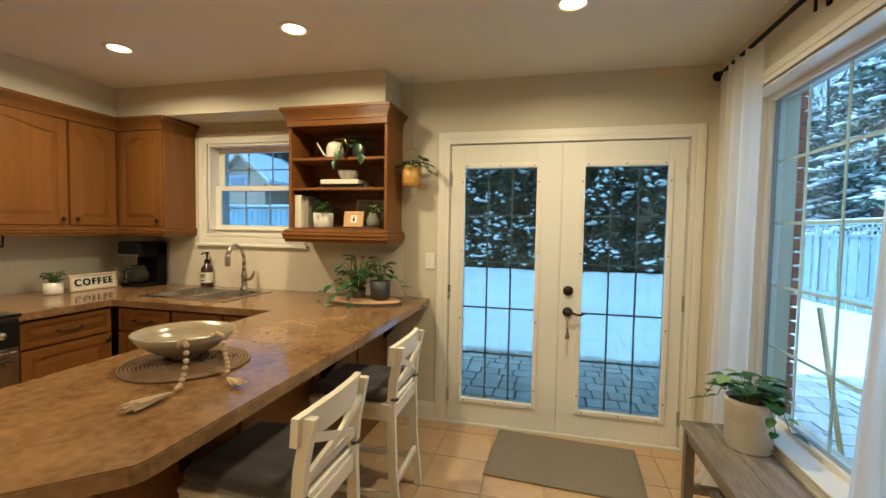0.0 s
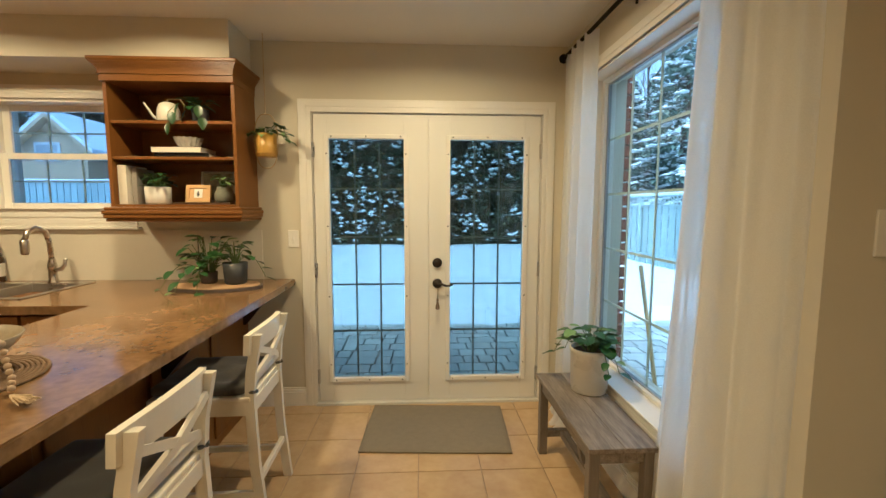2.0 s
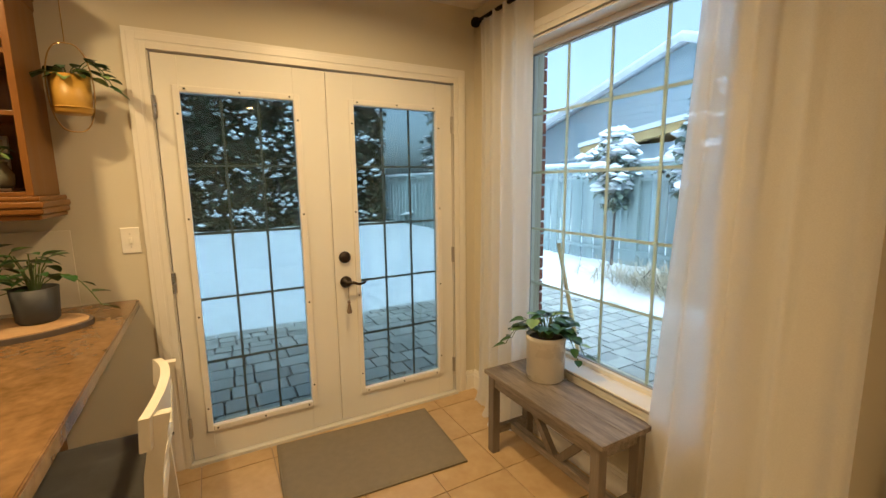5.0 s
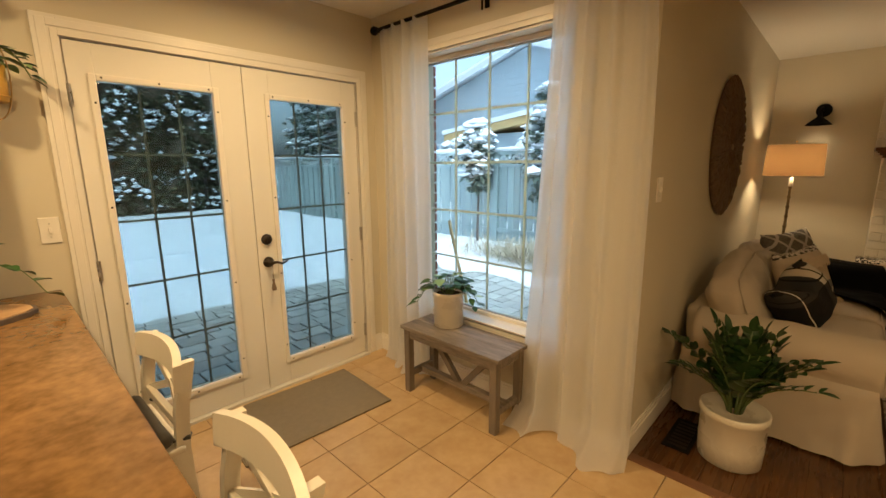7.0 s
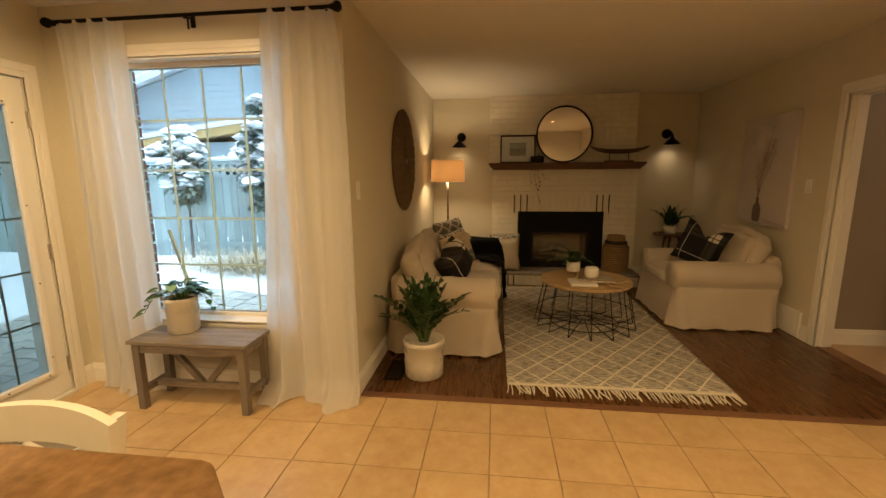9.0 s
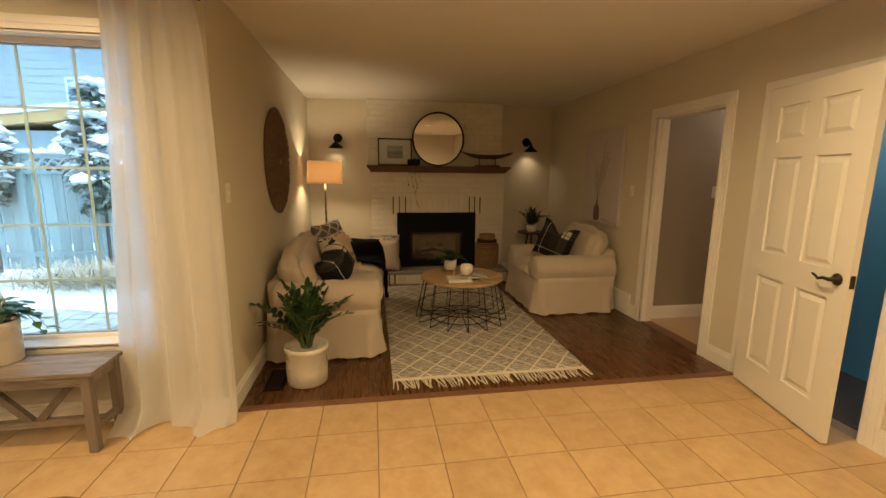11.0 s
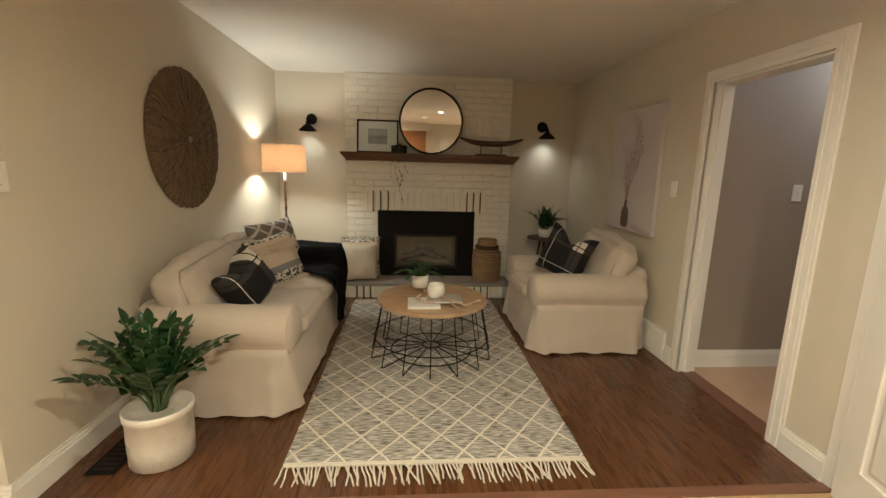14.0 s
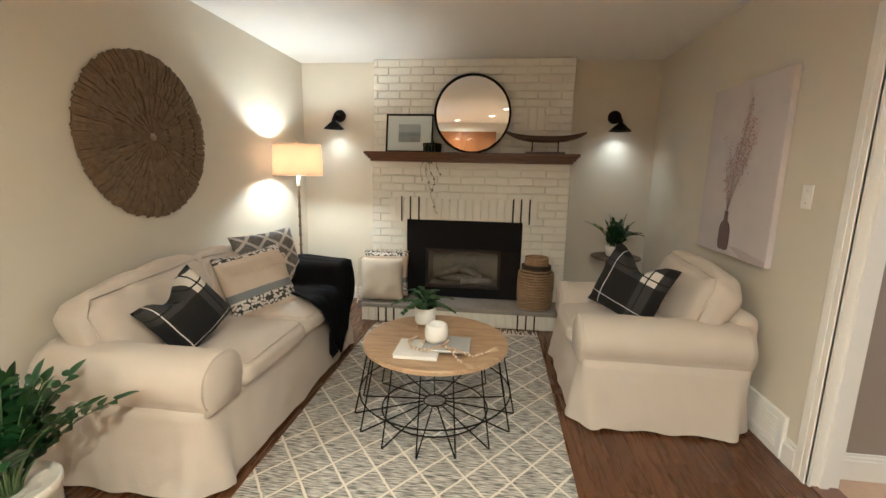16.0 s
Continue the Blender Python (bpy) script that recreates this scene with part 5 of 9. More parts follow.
# stove
stv = thing("stove", "stainless electric range with black glass top", "stove", -2.9, 1.72, 0)
bm = bm_new()
box(bm, XL, -2.50, 1.345, 2.095, 0.02, 0.90, 0.004)
part("body", bm, STEEL, stv)
bm = bm_new()
box(bm, XL, -2.47, 1.345, 2.095, 0.902, 0.922, 0.004)
part("cooktop", bm, surf("black_ceran_glass", (0.008, 0.008, 0.008), (0.014, 0.014, 0.014), rough=0.1), stv)
bm = bm_new()
box(bm, -2.50, -2.47, 1.37, 2.07, 0.22, 0.72, 0.008)
dr = part("oven_door", bm, STEEL, stv)
bm = bm_new()
tube(bm, [(-2.43, 1.42, 0.68), (-2.43, 2.02, 0.68)], 0.012, 10)
for yy in (1.46, 1.98):
    tube(bm, [(-2.47, yy, 0.68), (-2.43, yy, 0.68)], 0.008, 8)
part("door_handle", bm, STEEL, dr, smooth=True)
bm = bm_new()
box(bm, -2.498, -2.465, 1.36, 2.08, 0.74, 0.89, 0.006)
cp = part("control_panel", bm, BLACKM, stv)
for k in range(4):
    bm = bm_new()
    lathe(bm, [(0.02, 0.0), (0.018, 0.025), (0.0, 0.026)], m=pose(-2.465, 1.45 + k * 0.18, 0.815, 0, 90), seg=16)
    part("knob", bm, STEEL, cp, smooth=True)


# ---- leaves and pots ----
LEAF = surf("glossy_green_leaf", (0.016, 0.058, 0.014), (0.045, 0.120, 0.027), rough=0.35, scale=14, fine=60, bump=0.05)
LEAF_D = surf("dark_green_leaf", (0.010, 0.034, 0.007), (0.030, 0.075, 0.015), rough=0.32, scale=14, fine=60, bump=0.05)
LEAF_L = surf("variegated_light_leaf", (0.10, 0.22, 0.05), (0.28, 0.40, 0.14), rough=0.38, scale=22, fine=60, bump=0.05)
LEAF_F = surf("fern_green_leaf", (0.020, 0.050, 0.012), (0.05, 0.10, 0.028), rough=0.5, scale=14, fine=60, bump=0.05)
STEM = surf("green_stem", (0.07, 0.12, 0.03), (0.12, 0.16, 0.05), rough=0.6)
SOIL = surf("potting_soil", (0.02, 0.014, 0.01), (0.05, 0.035, 0.025), rough=0.95, scale=30, fine=120, bump=0.6)
CREAM = surf("cream_glazed_stoneware", (0.65, 0.60, 0.50), (0.72, 0.67, 0.57), rough=0.28, scale=7, fine=60, bump=0.03)
WHITEC = surf("white_ceramic", (0.74, 0.71, 0.65), (0.8, 0.77, 0.71), rough=0.35, scale=7, fine=60, bump=0.03)
CHAR = surf("charcoal_ceramic", (0.025, 0.027, 0.03), (0.05, 0.052, 0.056), rough=0.5, scale=8, fine=60)


def leaf(bm, base, tip, width, cup=0.15, up=Vector((0, 0, 1)), shape=0.45):
    """One blade with a fold along its rib."""
    base, tip = Vector(base), Vector(tip)
    d = tip - base
    ln = d.length
    if ln < 1e-5:
        return
    side = d.cross(up)
    if side.length < 1e-4:
        side = d.cross(Vector((1, 0, 0)))
    side.normalize()
    nrm = side.cross(d).normalized()
    n = 5
    mid, lft, rgt = [], [], []
    for k in range(n + 1):
        f = k / n
        wd = width * (math.sin(math.pi * f ** (0.6 + shape * 0.4)) ** 0.75 if 0 < f < 1 else 0)
        c = base + d * f - nrm * (0.12 * ln * f * f)
        mid.append(bm.verts.new(c))
        if 0 < k < n:
            lft.append(bm.verts.new(c + side * wd * 0.5 + nrm * cup * wd))
            rgt.append(bm.verts.new(c - side * wd * 0.5 + nrm * cup * wd))
    for k in range(n):
        for sd in (lft, rgt):
            q = [mid[k]]
            if k > 0:
                q.append(sd[k - 1])
            if k < n - 1:
                q.append(sd[k])
            q.append(mid[k + 1])
            bm.faces.new(q)


def pothos(parent, x, y, z, n, r, size, seed, trails=0, fall=0.2, light=0.2, height=0.12, reach=None):
    """A bushy vine: heart leaves on thin stems, some trailing over the rim."""
    rng = random.Random(seed)
    stems = bm_new()
    greens = {0: bm_new(), 1: bm_new()}
    for k in range(n):
        a = rng.uniform(0, 6.283)
        rr = r * rng.uniform(0.25, 1.1)
        top = Vector((x + math.cos(a) * rr, y + math.sin(a) * rr, z + height * rng.uniform(0.25, 1.0)))
        tube(stems, [(x + math.cos(a) * rr * 0.2, y + math.sin(a) * rr * 0.2, z - 0.01), (x + math.cos(a) * rr * 0.6, y + math.sin(a) * rr * 0.6, top.z * 0.6 + z * 0.4 + 0.01), top], 0.0022, 5)
        b = a + rng.uniform(-0.9, 0.9)
        s = size * rng.uniform(0.7, 1.25)
        leaf(greens[1 if rng.random() < light else 0], top, top + Vector((math.cos(b) * s, math.sin(b) * s, rng.uniform(-0.5, 0.35) * s)), s * 0.72)
    for k in range(trails):
        a = (reach[k % len(reach)] if reach else rng.uniform(0, 6.283))
        pts = []
        for q in range(7):
            f = q / 6
            pts.append(Vector((x + math.cos(a) * (r * 0.5 + fall * f), y + math.sin(a) * (r * 0.5 + fall * f), z + 0.03 + 0.05 * math.sin(f * 3.1) - fall * 0.55 * f * f)))
        tube(stems, pts, 0.002, 5)
        for q in range(2, 7):
            b = a + rng.uniform(-1.2, 1.2)
            s = size * rng.uniform(0.6, 1.0)
            leaf(greens[1 if rng.random() < light else 0], pts[q], pts[q] + Vector((math.cos(b) * s, math.sin(b) * s, rng.uniform(-0.6, 0.2) * s)), s * 0.72)
    part("stem_growth", stems, STEM, parent)
    part("foliage", greens[0], LEAF, parent, "green heart-shaped leaves", True)
    if len(greens[1].verts):
        part("pale_foliage", greens[1], LEAF_L, parent, "pale variegated leaves", True)
    else:
        greens[1].free()


def pot(parent, x, y, z, profile, material, label="", soil=None, seg=32):
    bm = bm_new()
    lathe(bm, profile, x, y, z, seg)
    part("pot", bm, material, parent, label, True)
    if soil:
        bm = bm_new()
        lathe(bm, [(0.0, soil[1] + 0.006), (soil[0] * 0.6, soil[1] + 0.003), (soil[0], soil[1])], x, y, z, seg)
        part("soil", bm, SOIL, parent)


# wood slice with plants on the counter
bm = bm_new()
out = [(-0.86 + (0.27 + 0.012 * fbm(3 * math.cos(a), 3 * math.sin(a))) * math.cos(a), 3.06 + (0.16 + 0.012 * fbm(3 * math.cos(a) + 5, 3 * math.sin(a))) * math.sin(a)) for a in [2 * math.pi * k / 40 for k in range(40)]]
extrude(bm, out, 0.913, 0.932, "z")
ws = solid("wood_slice", bm, BARK, "oval wood slice board with bark edge on counter", "serving board")
bm = bm_new()
extrude(bm, [(-0.86 + (a + 0.86) * 0.95, 3.06 + (b - 3.06) * 0.95) for a, b in out], 0.9322, 0.936, "z")
part("cut_face", bm, surf("pale_wood_rings", (0.36, 0.21, 0.09), (0.55, 0.36, 0.18), rough=0.5, scale=10, fine=40), ws)
p = thing("potted_plant", "trailing green plant in a charcoal pot on the counter", "plant", -0.76, 3.10, 0.936)
pot(p, -0.76, 3.10, 0.936, [(0.055, 0.0), (0.064, 0.01), (0.072, 0.13), (0.066, 0.13), (0.06, 0.11)], CHAR, "charcoal ceramic pot", (0.066, 0.115))
pothos(p, -0.76, 3.10, 1.05, 20, 0.07, 0.068, 41, trails=5, fall=0.18, light=0.05, height=0.16, reach=(3.1, 3.5, 4.0, -0.3, 2.6, 4.4))
p = thing("potted_plant", "bushy pothos on the wood slice", "plant", -0.93, 3.10, 0.936)
pot(p, -0.93, 3.12, 0.936, [(0.035, 0.0), (0.045, 0.005), (0.05, 0.07), (0.044, 0.07), (0.04, 0.06)], BARK, "", (0.044, 0.06), 20)
pothos(p, -0.93, 3.12, 1.0, 36, 0.11, 0.078, 42, trails=3, fall=0.20, light=0.08, height=0.22, reach=(3.6, 4.4, 4.9))
bm = bm_new()
for dx in (0.0, 0.03):
    tube(bm, [(-0.99 + dx, 3.13, 0.96), (-0.992 + dx, 3.13, 1.22)], 0.003, 6)
part("stake", bm, BARK, p)

# fruit bowl, woven mat and bead garland on the breakfast bar
JUTE = surf("braided_jute", (0.13, 0.08, 0.036), (0.26, 0.165, 0.085), rough=0.95, scale=40, fine=160, bump=0.5)
BX, BY = -0.95, 1.66
bm = bm_new()
for k in range(17):
    rr = 0.207 - 0.012 * k
    tube(bm, [(BX + 0.01 + rr * math.cos(2 * math.pi * q / 40), BY + rr * math.sin(2 * math.pi * q / 40), 0.9165 + 0.0012 * (q % 2)) for q in range(40)], 0.0062, 5, closed=True)
lathe(bm, [(0.0, 0.913), (0.2, 0.913), (0.2, 0.916), (0.0, 0.916)], BX + 0.01, BY, 0, 40)
solid("placemat", bm, JUTE, "round braided jute placemat on counter", "placemat", smooth=True)
bm = bm_new()
lathe(bm, [(0.05, 0.0), (0.055, 0.012), (0.10, 0.03), (0.15, 0.065), (0.172, 0.098), (0.166, 0.100), (0.145, 0.072), (0.095, 0.04), (0.0, 0.03)], BX - 0.02, BY + 0.02, 0.930, 48)
solid("bowl", bm, surf("speckled_stoneware_glaze", (0.25, 0.205, 0.13), (0.36, 0.305, 0.205), rough=0.16, scale=16, fine=140, bump=0.02), "wide shallow speckled stoneware bowl on placemat", "bowl", smooth=True)
BEADM = surf("raw_wood_bead", (0.44, 0.32, 0.19), (0.56, 0.43, 0.28), rough=0.6, scale=20)


def bead_mesh(r):
    bm = bm_new()
    bmesh.ops.create_uvsphere(bm, u_segments=10, v_segments=7, radius=r)
    return mesh_of("bead", bm, BEADM, True)


BEAD = bead_mesh(0.0092)


def garland(name, label, strands, tassels, bead=None, step=0.02):
    g = thing(name, label, "bead garland")
    me = bead or BEAD
    for pts in strands:
        pts = [Vector(p) for p in pts]
        for a, b in zip(pts, pts[1:]):
            n = max(1, int((b - a).length / step))
            for k in range(n):
                c = a.lerp(b, k / n)
                piece("bead", me, g, c.x, c.y, c.z)
    for base, d in tassels:
        base, d = Vector(base), Vector(d)
        rng = random.Random(int(abs(base.x) * 1000))
        bm = bm_new()
        for k in range(34):
            o = Vector((rng.uniform(-1, 1), rng.uniform(-1, 1), rng.uniform(-0.2, 0.6))) * d.length * 0.22
            tube(bm, [base, base + d * 0.3 + o * 0.35, base + d + o], d.length * 0.02, 4)
        part("tassel", bm, surf("jute_tassel", (0.45, 0.33, 0.18), (0.62, 0.48, 0.29), rough=0.95, fine=200, bump=0.3), g, "frayed jute tassel")


garland("bead_garland", "wooden bead garland with jute tassels draped over bowl", [
    [(-0.83, 1.535, 1.036), (-0.795, 1.51, 1.030), (-0.782, 1.495, 0.985), (-0.772, 1.475, 0.945), (-0.752, 1.44, 0.926), (-0.735, 1.405, 0.923)],
    [(-0.80, 1.65, 1.036), (-0.765, 1.635, 1.032), (-0.745, 1.62, 0.99), (-0.715, 1.60, 0.95), (-0.69, 1.57, 0.932), (-0.67, 1.545, 0.928)],
    [(-0.83, 1.535, 1.036), (-0.92, 1.58, 0.985), (-0.90, 1.64, 0.98), (-0.80, 1.65, 1.036)]],
    [((-0.735, 1.40, 0.924), (-0.012, -0.12, -0.002)), ((-0.667, 1.54, 0.928), (0.075, -0.035, -0.004))], step=0.0175)

# things on the west counter
p = thing("potted_plant", "small bushy herb in a white and wood pot", "plant", -3.08, 2.66, 0.912)
pot(p, -3.08, 2.66, 0.913, [(0.05, 0.0), (0.055, 0.008), (0.056, 0.085), (0.05, 0.085), (0.046, 0.07)], WHITEC, "white pot with wooden foot", (0.05, 0.07))
pothos(p, -3.08, 2.66, 0.99, 46, 0.055, 0.03, 43, light=0.0, height=0.085)


def word(txt, size, thick, m, material, parent, label):
    cu = bpy.data.curves.new("letters", "FONT")
    cu.body, cu.size, cu.extrude, cu.space_character, cu.align_x, cu.align_y = txt, size, thick, 1.25, "CENTER", "CENTER"
    cu.offset = size * 0.02
    tmp = bpy.data.objects.new("letters", cu)
    me = bpy.data.meshes.new_from_object(tmp)
    bpy.data.objects.remove(tmp)
    me.materials.clear()
    me.materials.append(material)
    ob = new("letters", me)
    ob.parent = parent
    ob.matrix_parent_inverse = parent.matrix_world.inverted()
    ob.matrix_basis = m
    return tagged(ob, label)


sg = thing("coffee_sign", "pale wood-framed sign with raised dark letters", "sign", -3.1, 2.93, 0.912)
ms = Matrix.Translation((-3.05, 2.93, 0.914)) @ Matrix.Rotation(radians(90), 4, "Z") @ Matrix.Rotation(radians(-8), 4, "X")
bm = bm_new()
box(bm, -0.165, 0.165, 0.004, 0.018, 0.0, 0.115, m=ms)
part("board", bm, surf("white_sign_board", (0.66, 0.62, 0.54), (0.72, 0.68, 0.6), rough=0.6), sg)
bm = bm_new()
for a0, a1, b0, b1 in ((-0.175, -0.16, 0.0, 0.125), (0.16, 0.175, 0.0, 0.125), (-0.16, 0.16, 0.11, 0.125), (-0.16, 0.16, 0.0, 0.013)):
    box(bm, a0, a1, -0.004, 0.02, b0, b1, 0.002, m=ms)
part("frame", bm, surf("pale_pine", (0.50, 0.38, 0.24), (0.6, 0.47, 0.32), rough=0.6), sg)
word("COFFEE", 0.07, 0.003, ms @ pose(0, 0.0, 0.062, 90), BLACKM, sg, "raised black letters")

cm = thing("coffee_maker", "black drip coffee maker with glass carafe", "coffee maker", -2.93, 3.22, 0.912)
bm = bm_new()
box(bm, -3.04, -2.82, 3.12, 3.36, 0.913, 0.94, 0.008)
box(bm, -3.04, -2.82, 3.27, 3.36, 0.94, 1.26, 0.008)
box(bm, -3.04, -2.82, 3.10, 3.36, 1.16, 1.28, 0.012)
part("housing", bm, BLACKM, cm)
bm = bm_new()
box(bm, -3.03, -2.83, 3.094, 3.10, 1.165, 1.18)
part("steel_band", bm, STEEL, cm)
bm = bm_new()
lathe(bm, [(0.06, 0.0), (0.078, 0.02), (0.08, 0.08), (0.055, 0.13), (0.06, 0.145), (0.0, 0.145)], -2.93, 3.19, 0.942, 24)
part("carafe", bm, surf("smoky_glass", (0.02, 0.018, 0.016), (0.03, 0.028, 0.026), rough=0.06), cm, smooth=True)
bm = bm_new()
tube(bm, [(-2.93, 3.10, 1.06), (-2.93, 3.065, 1.05), (-2.93, 3.065, 0.98), (-2.93, 3.10, 0.97)], 0.008, 8)
part("carafe_handle", bm, BLACKM, cm, smooth=True)

sb = thing("soap_bottle", "amber pump soap bottle with pale label", "soap dispenser", -2.40, 3.345, 0.914)
bm = bm_new()
lathe(bm, [(0.036, 0.0), (0.038, 0.005), (0.038, 0.12), (0.03, 0.14), (0.016, 0.15), (0.016, 0.165), (0.0, 0.165)], -2.40, 3.345, 0.914, 24)
part("bottle", bm, surf("dark_amber_glass", (0.035, 0.015, 0.006), (0.06, 0.028, 0.012), rough=0.12), sb, smooth=True)
bm = bm_new()
lathe(bm, [(0.0388, 0.03), (0.0388, 0.10)], -2.40, 3.345, 0.914, 24)
part("label", bm, surf("pale_paper", (0.6, 0.57, 0.5), (0.66, 0.63, 0.56), rough=0.8), sb, "pale paper label with dark bars")
for k, wz in enumerate((0.082, 0.07, 0.045)):
    bm = bm_new()
    box(bm, -2.42 + 0.004 * k, -2.38 - 0.004 * k, 3.304, 3.3065, 0.914 + wz - 0.003, 0.914 + wz + 0.003)
    part("text_bar", bm, BLACKM, sb)
bm = bm_new()
lathe(bm, [(0.017, 0.165), (0.017, 0.185), (0.006, 0.19), (0.006, 0.225), (0.013, 0.225), (0.013, 0.238), (0.0, 0.238)], -2.40, 3.345, 0.914, 16)
tube(bm, [(-2.40, 3.345, 1.145), (-2.40, 3.305, 1.145), (-2.40, 3.298, 1.135)], 0.005, 8)
part("pump", bm, BLACKM, sb, smooth=True)
sb.scale = (1.22, 1.22, 1.22)

th = thing("paper_towel_holder", "paper towel roll on a dark bracket under cabinet", "paper towel", -3.12, 2.2, 1.27)
bm = bm_new()
lathe(bm, [(0.055, 0.0), (0.055, 0.28)], m=pose(-3.12, 2.34, 1.262, 90), seg=24)
part("roll", bm, WHITEC, th, smooth=True)
bm = bm_new()
tube(bm, [(-3.12, 2.40, 1.335), (-3.12, 2.40, 1.262), (-3.12, 2.02, 1.262), (-3.12, 2.02, 1.335)], 0.007, 8)
part("bracket", bm, BRONZE, th, smooth=True)

# hanging planter beside the patio door
hp = thing("hanging_planter", "mustard metal pot in an oval wire hanger", "planter", -0.615, 3.27, 1.76)
MUST = surf("mustard_enamel", (0.45, 0.25, 0.02), (0.55, 0.33, 0.04), rough=0.4, scale=10, fine=80)
BRASS = surf("brass_wire", (0.45, 0.30, 0.12), (0.55, 0.38, 0.17), rough=0.35, metal=1.0)
HX, HY, HZ = -0.605, 3.275, 1.725
bm = bm_new()
lathe(bm, [(0.058, 0.0), (0.062, 0.004), (0.067, 0.145), (0.063, 0.145), (0.056, 0.11)], HX, HY, HZ, 32)
lathe(bm, [(0.068, 0.018), (0.068, 0.024), (0.062, 0.024), (0.062, 0.018)], HX, HY, HZ, 32)
part("pot", bm, MUST, hp, smooth=True)
bm = bm_new()
oval = []
for k in range(48):
    a = 2 * math.pi * k / 48
    oval.append((HX + 0.074 * math.copysign(abs(math.cos(a)) ** 0.7, math.cos(a)), HY, HZ + 0.10 + 0.17 * math.copysign(abs(math.sin(a)) ** 1.0, math.sin(a))))
tube(bm, oval, 0.0028, 6, closed=True)
tube(bm, [(HX, HY, HZ + 0.27), (HX, HY, ZC)], 0.0018, 6)
part("wire_hanger", bm, BRASS, hp, smooth=True)
bm = bm_new()
lathe(bm, [(0.0, 0.125), (0.064, 0.12)], HX, HY, HZ, 24)
part("soil", bm, SOIL, hp)
pothos(hp, HX, HY, HZ + 0.135, 18, 0.065, 0.062, 44, trails=3, fall=0.11, light=0.15, height=0.05, reach=(-0.4, 0.2))


# ---- things on the open shelves ----
def book(name, x0, x1, y0, y1, z0, z1, material, label, group=""):
    b = thing(name, label, "book", (x0 + x1) / 2, (y0 + y1) / 2, z0, group=group)
    bm = bm_new()
    for q0, q1 in ((z0, z0 + 0.003), (z1 - 0.003, z1)):
        box(bm, x0, x1, y0, y1, q0, q1, 0.001)
    box(bm, x0, x1, y0, y0 + 0.003, z0 + 0.003, z1 - 0.003)
    part("cover", bm, material, b)
    bm = bm_new()
    box(bm, x0 + 0.004, x1 - 0.004, y0 + 0.004, y1 - 0.004, z0 + 0.0032, z1 - 0.0032)
    part("pages", bm, WHITEC, b)
    return b


wc = thing("watering_can", "cream watering can with long spout and brass handle", "watering can", -1.17, 3.20, 1.915)
bm = bm_new()
box(bm, -1.36, -0.88, 3.12, 3.30, 1.916, 1.922, 0.002)
solid("shelf_tray", bm, BLACKM, "flat black tray on the upper shelf", "tray")
bm = bm_new()
lathe(bm, [(0.062, 0.0), (0.066, 0.006), (0.062, 0.07), (0.048, 0.105), (0.03, 0.115), (0.0, 0.115)], -1.16, 3.2, 1.923, 28)
part("body", bm, CREAM, wc, smooth=True)
bm = bm_new()
tube(bm, [(-1.21, 3.2, 1.935), (-1.25, 3.2, 1.955), (-1.285, 3.2, 2.01), (-1.305, 3.2, 2.04)], 0.009, 10, taper=0.6)
part("spout", bm, CREAM, wc, smooth=True)
bm = bm_new()
tube(bm, [(-1.17, 3.2, 2.03), (-1.16, 3.2, 2.06), (-1.09, 3.2, 2.062), (-1.065, 3.2, 2.03), (-1.068, 3.2, 1.96), (-1.10, 3.2, 1.95)], 0.005, 8)
part("handle", bm, BRASS, wc, smooth=True)
p = thing("potted_plant", "trailing pothos in a small dark pot on shelf", "plant", -0.98, 3.22, 1.923)
pot(p, -0.98, 3.22, 1.923, [(0.04, 0.0), (0.045, 0.005), (0.05, 0.08), (0.045, 0.08), (0.04, 0.07)], CHAR, "", (0.045, 0.07), 24)
pothos(p, -0.98, 3.22, 1.99, 22, 0.07, 0.065, 45, light=0.05, height=0.08)
bm = bm_new()
st = bm_new()
rng = random.Random(3)
for k, (dx, dz) in enumerate(((-0.06, 0.03), (-0.10, -0.02), (-0.12, -0.08), (0.05, 0.02), (0.07, -0.05), (-0.02, -0.01))):
    b = Vector((-0.98 + dx, 3.095, 1.985 + dz))
    leaf(bm, b, b + Vector((rng.uniform(-0.04, 0.04), -0.02, -0.075)), 0.05)
tube(st, [(-0.99, 3.2, 2.0), (-1.06, 3.12, 2.02), (-1.10, 3.085, 1.96), (-1.105, 3.08, 1.88)], 0.002, 5)
part("trailing_foliage", bm, LEAF_D, p, smooth=True)
part("trailing_stem", st, STEM, p)
book("book", -1.22, -0.90, 3.13, 3.33, 1.706, 1.731, BLACKM, "black hardcover book lying on shelf", "books on the middle shelf")
book("book", -1.23, -0.94, 3.12, 3.32, 1.7325, 1.764, CREAM, "cream hardcover book lying on a black one", "books on the middle shelf")
bm = bm_new()
n = 32
prof = [(0.035, 0.0), (0.05, 0.004), (0.066, 0.03), (0.08, 0.062), (0.075, 0.062), (0.06, 0.032), (0.044, 0.01), (0.0, 0.008)]
rings = []
for r, h in prof:
    rings.append([bm.verts.new((-1.06 + r * (1 + (0.06 if k % 2 else 0)) * math.cos(2 * math.pi * k / n), 3.22 + r * (1 + (0.06 if k % 2 else 0)) * math.sin(2 * math.pi * k / n), 1.765 + h + (0.006 if k % 2 and h > 0.05 else 0))) for k in range(n)])
for a, b in zip(rings, rings[1:]):
    for k in range(n):
        bm.faces.new((a[k], a[(k + 1) % n], b[(k + 1) % n], b[k]))
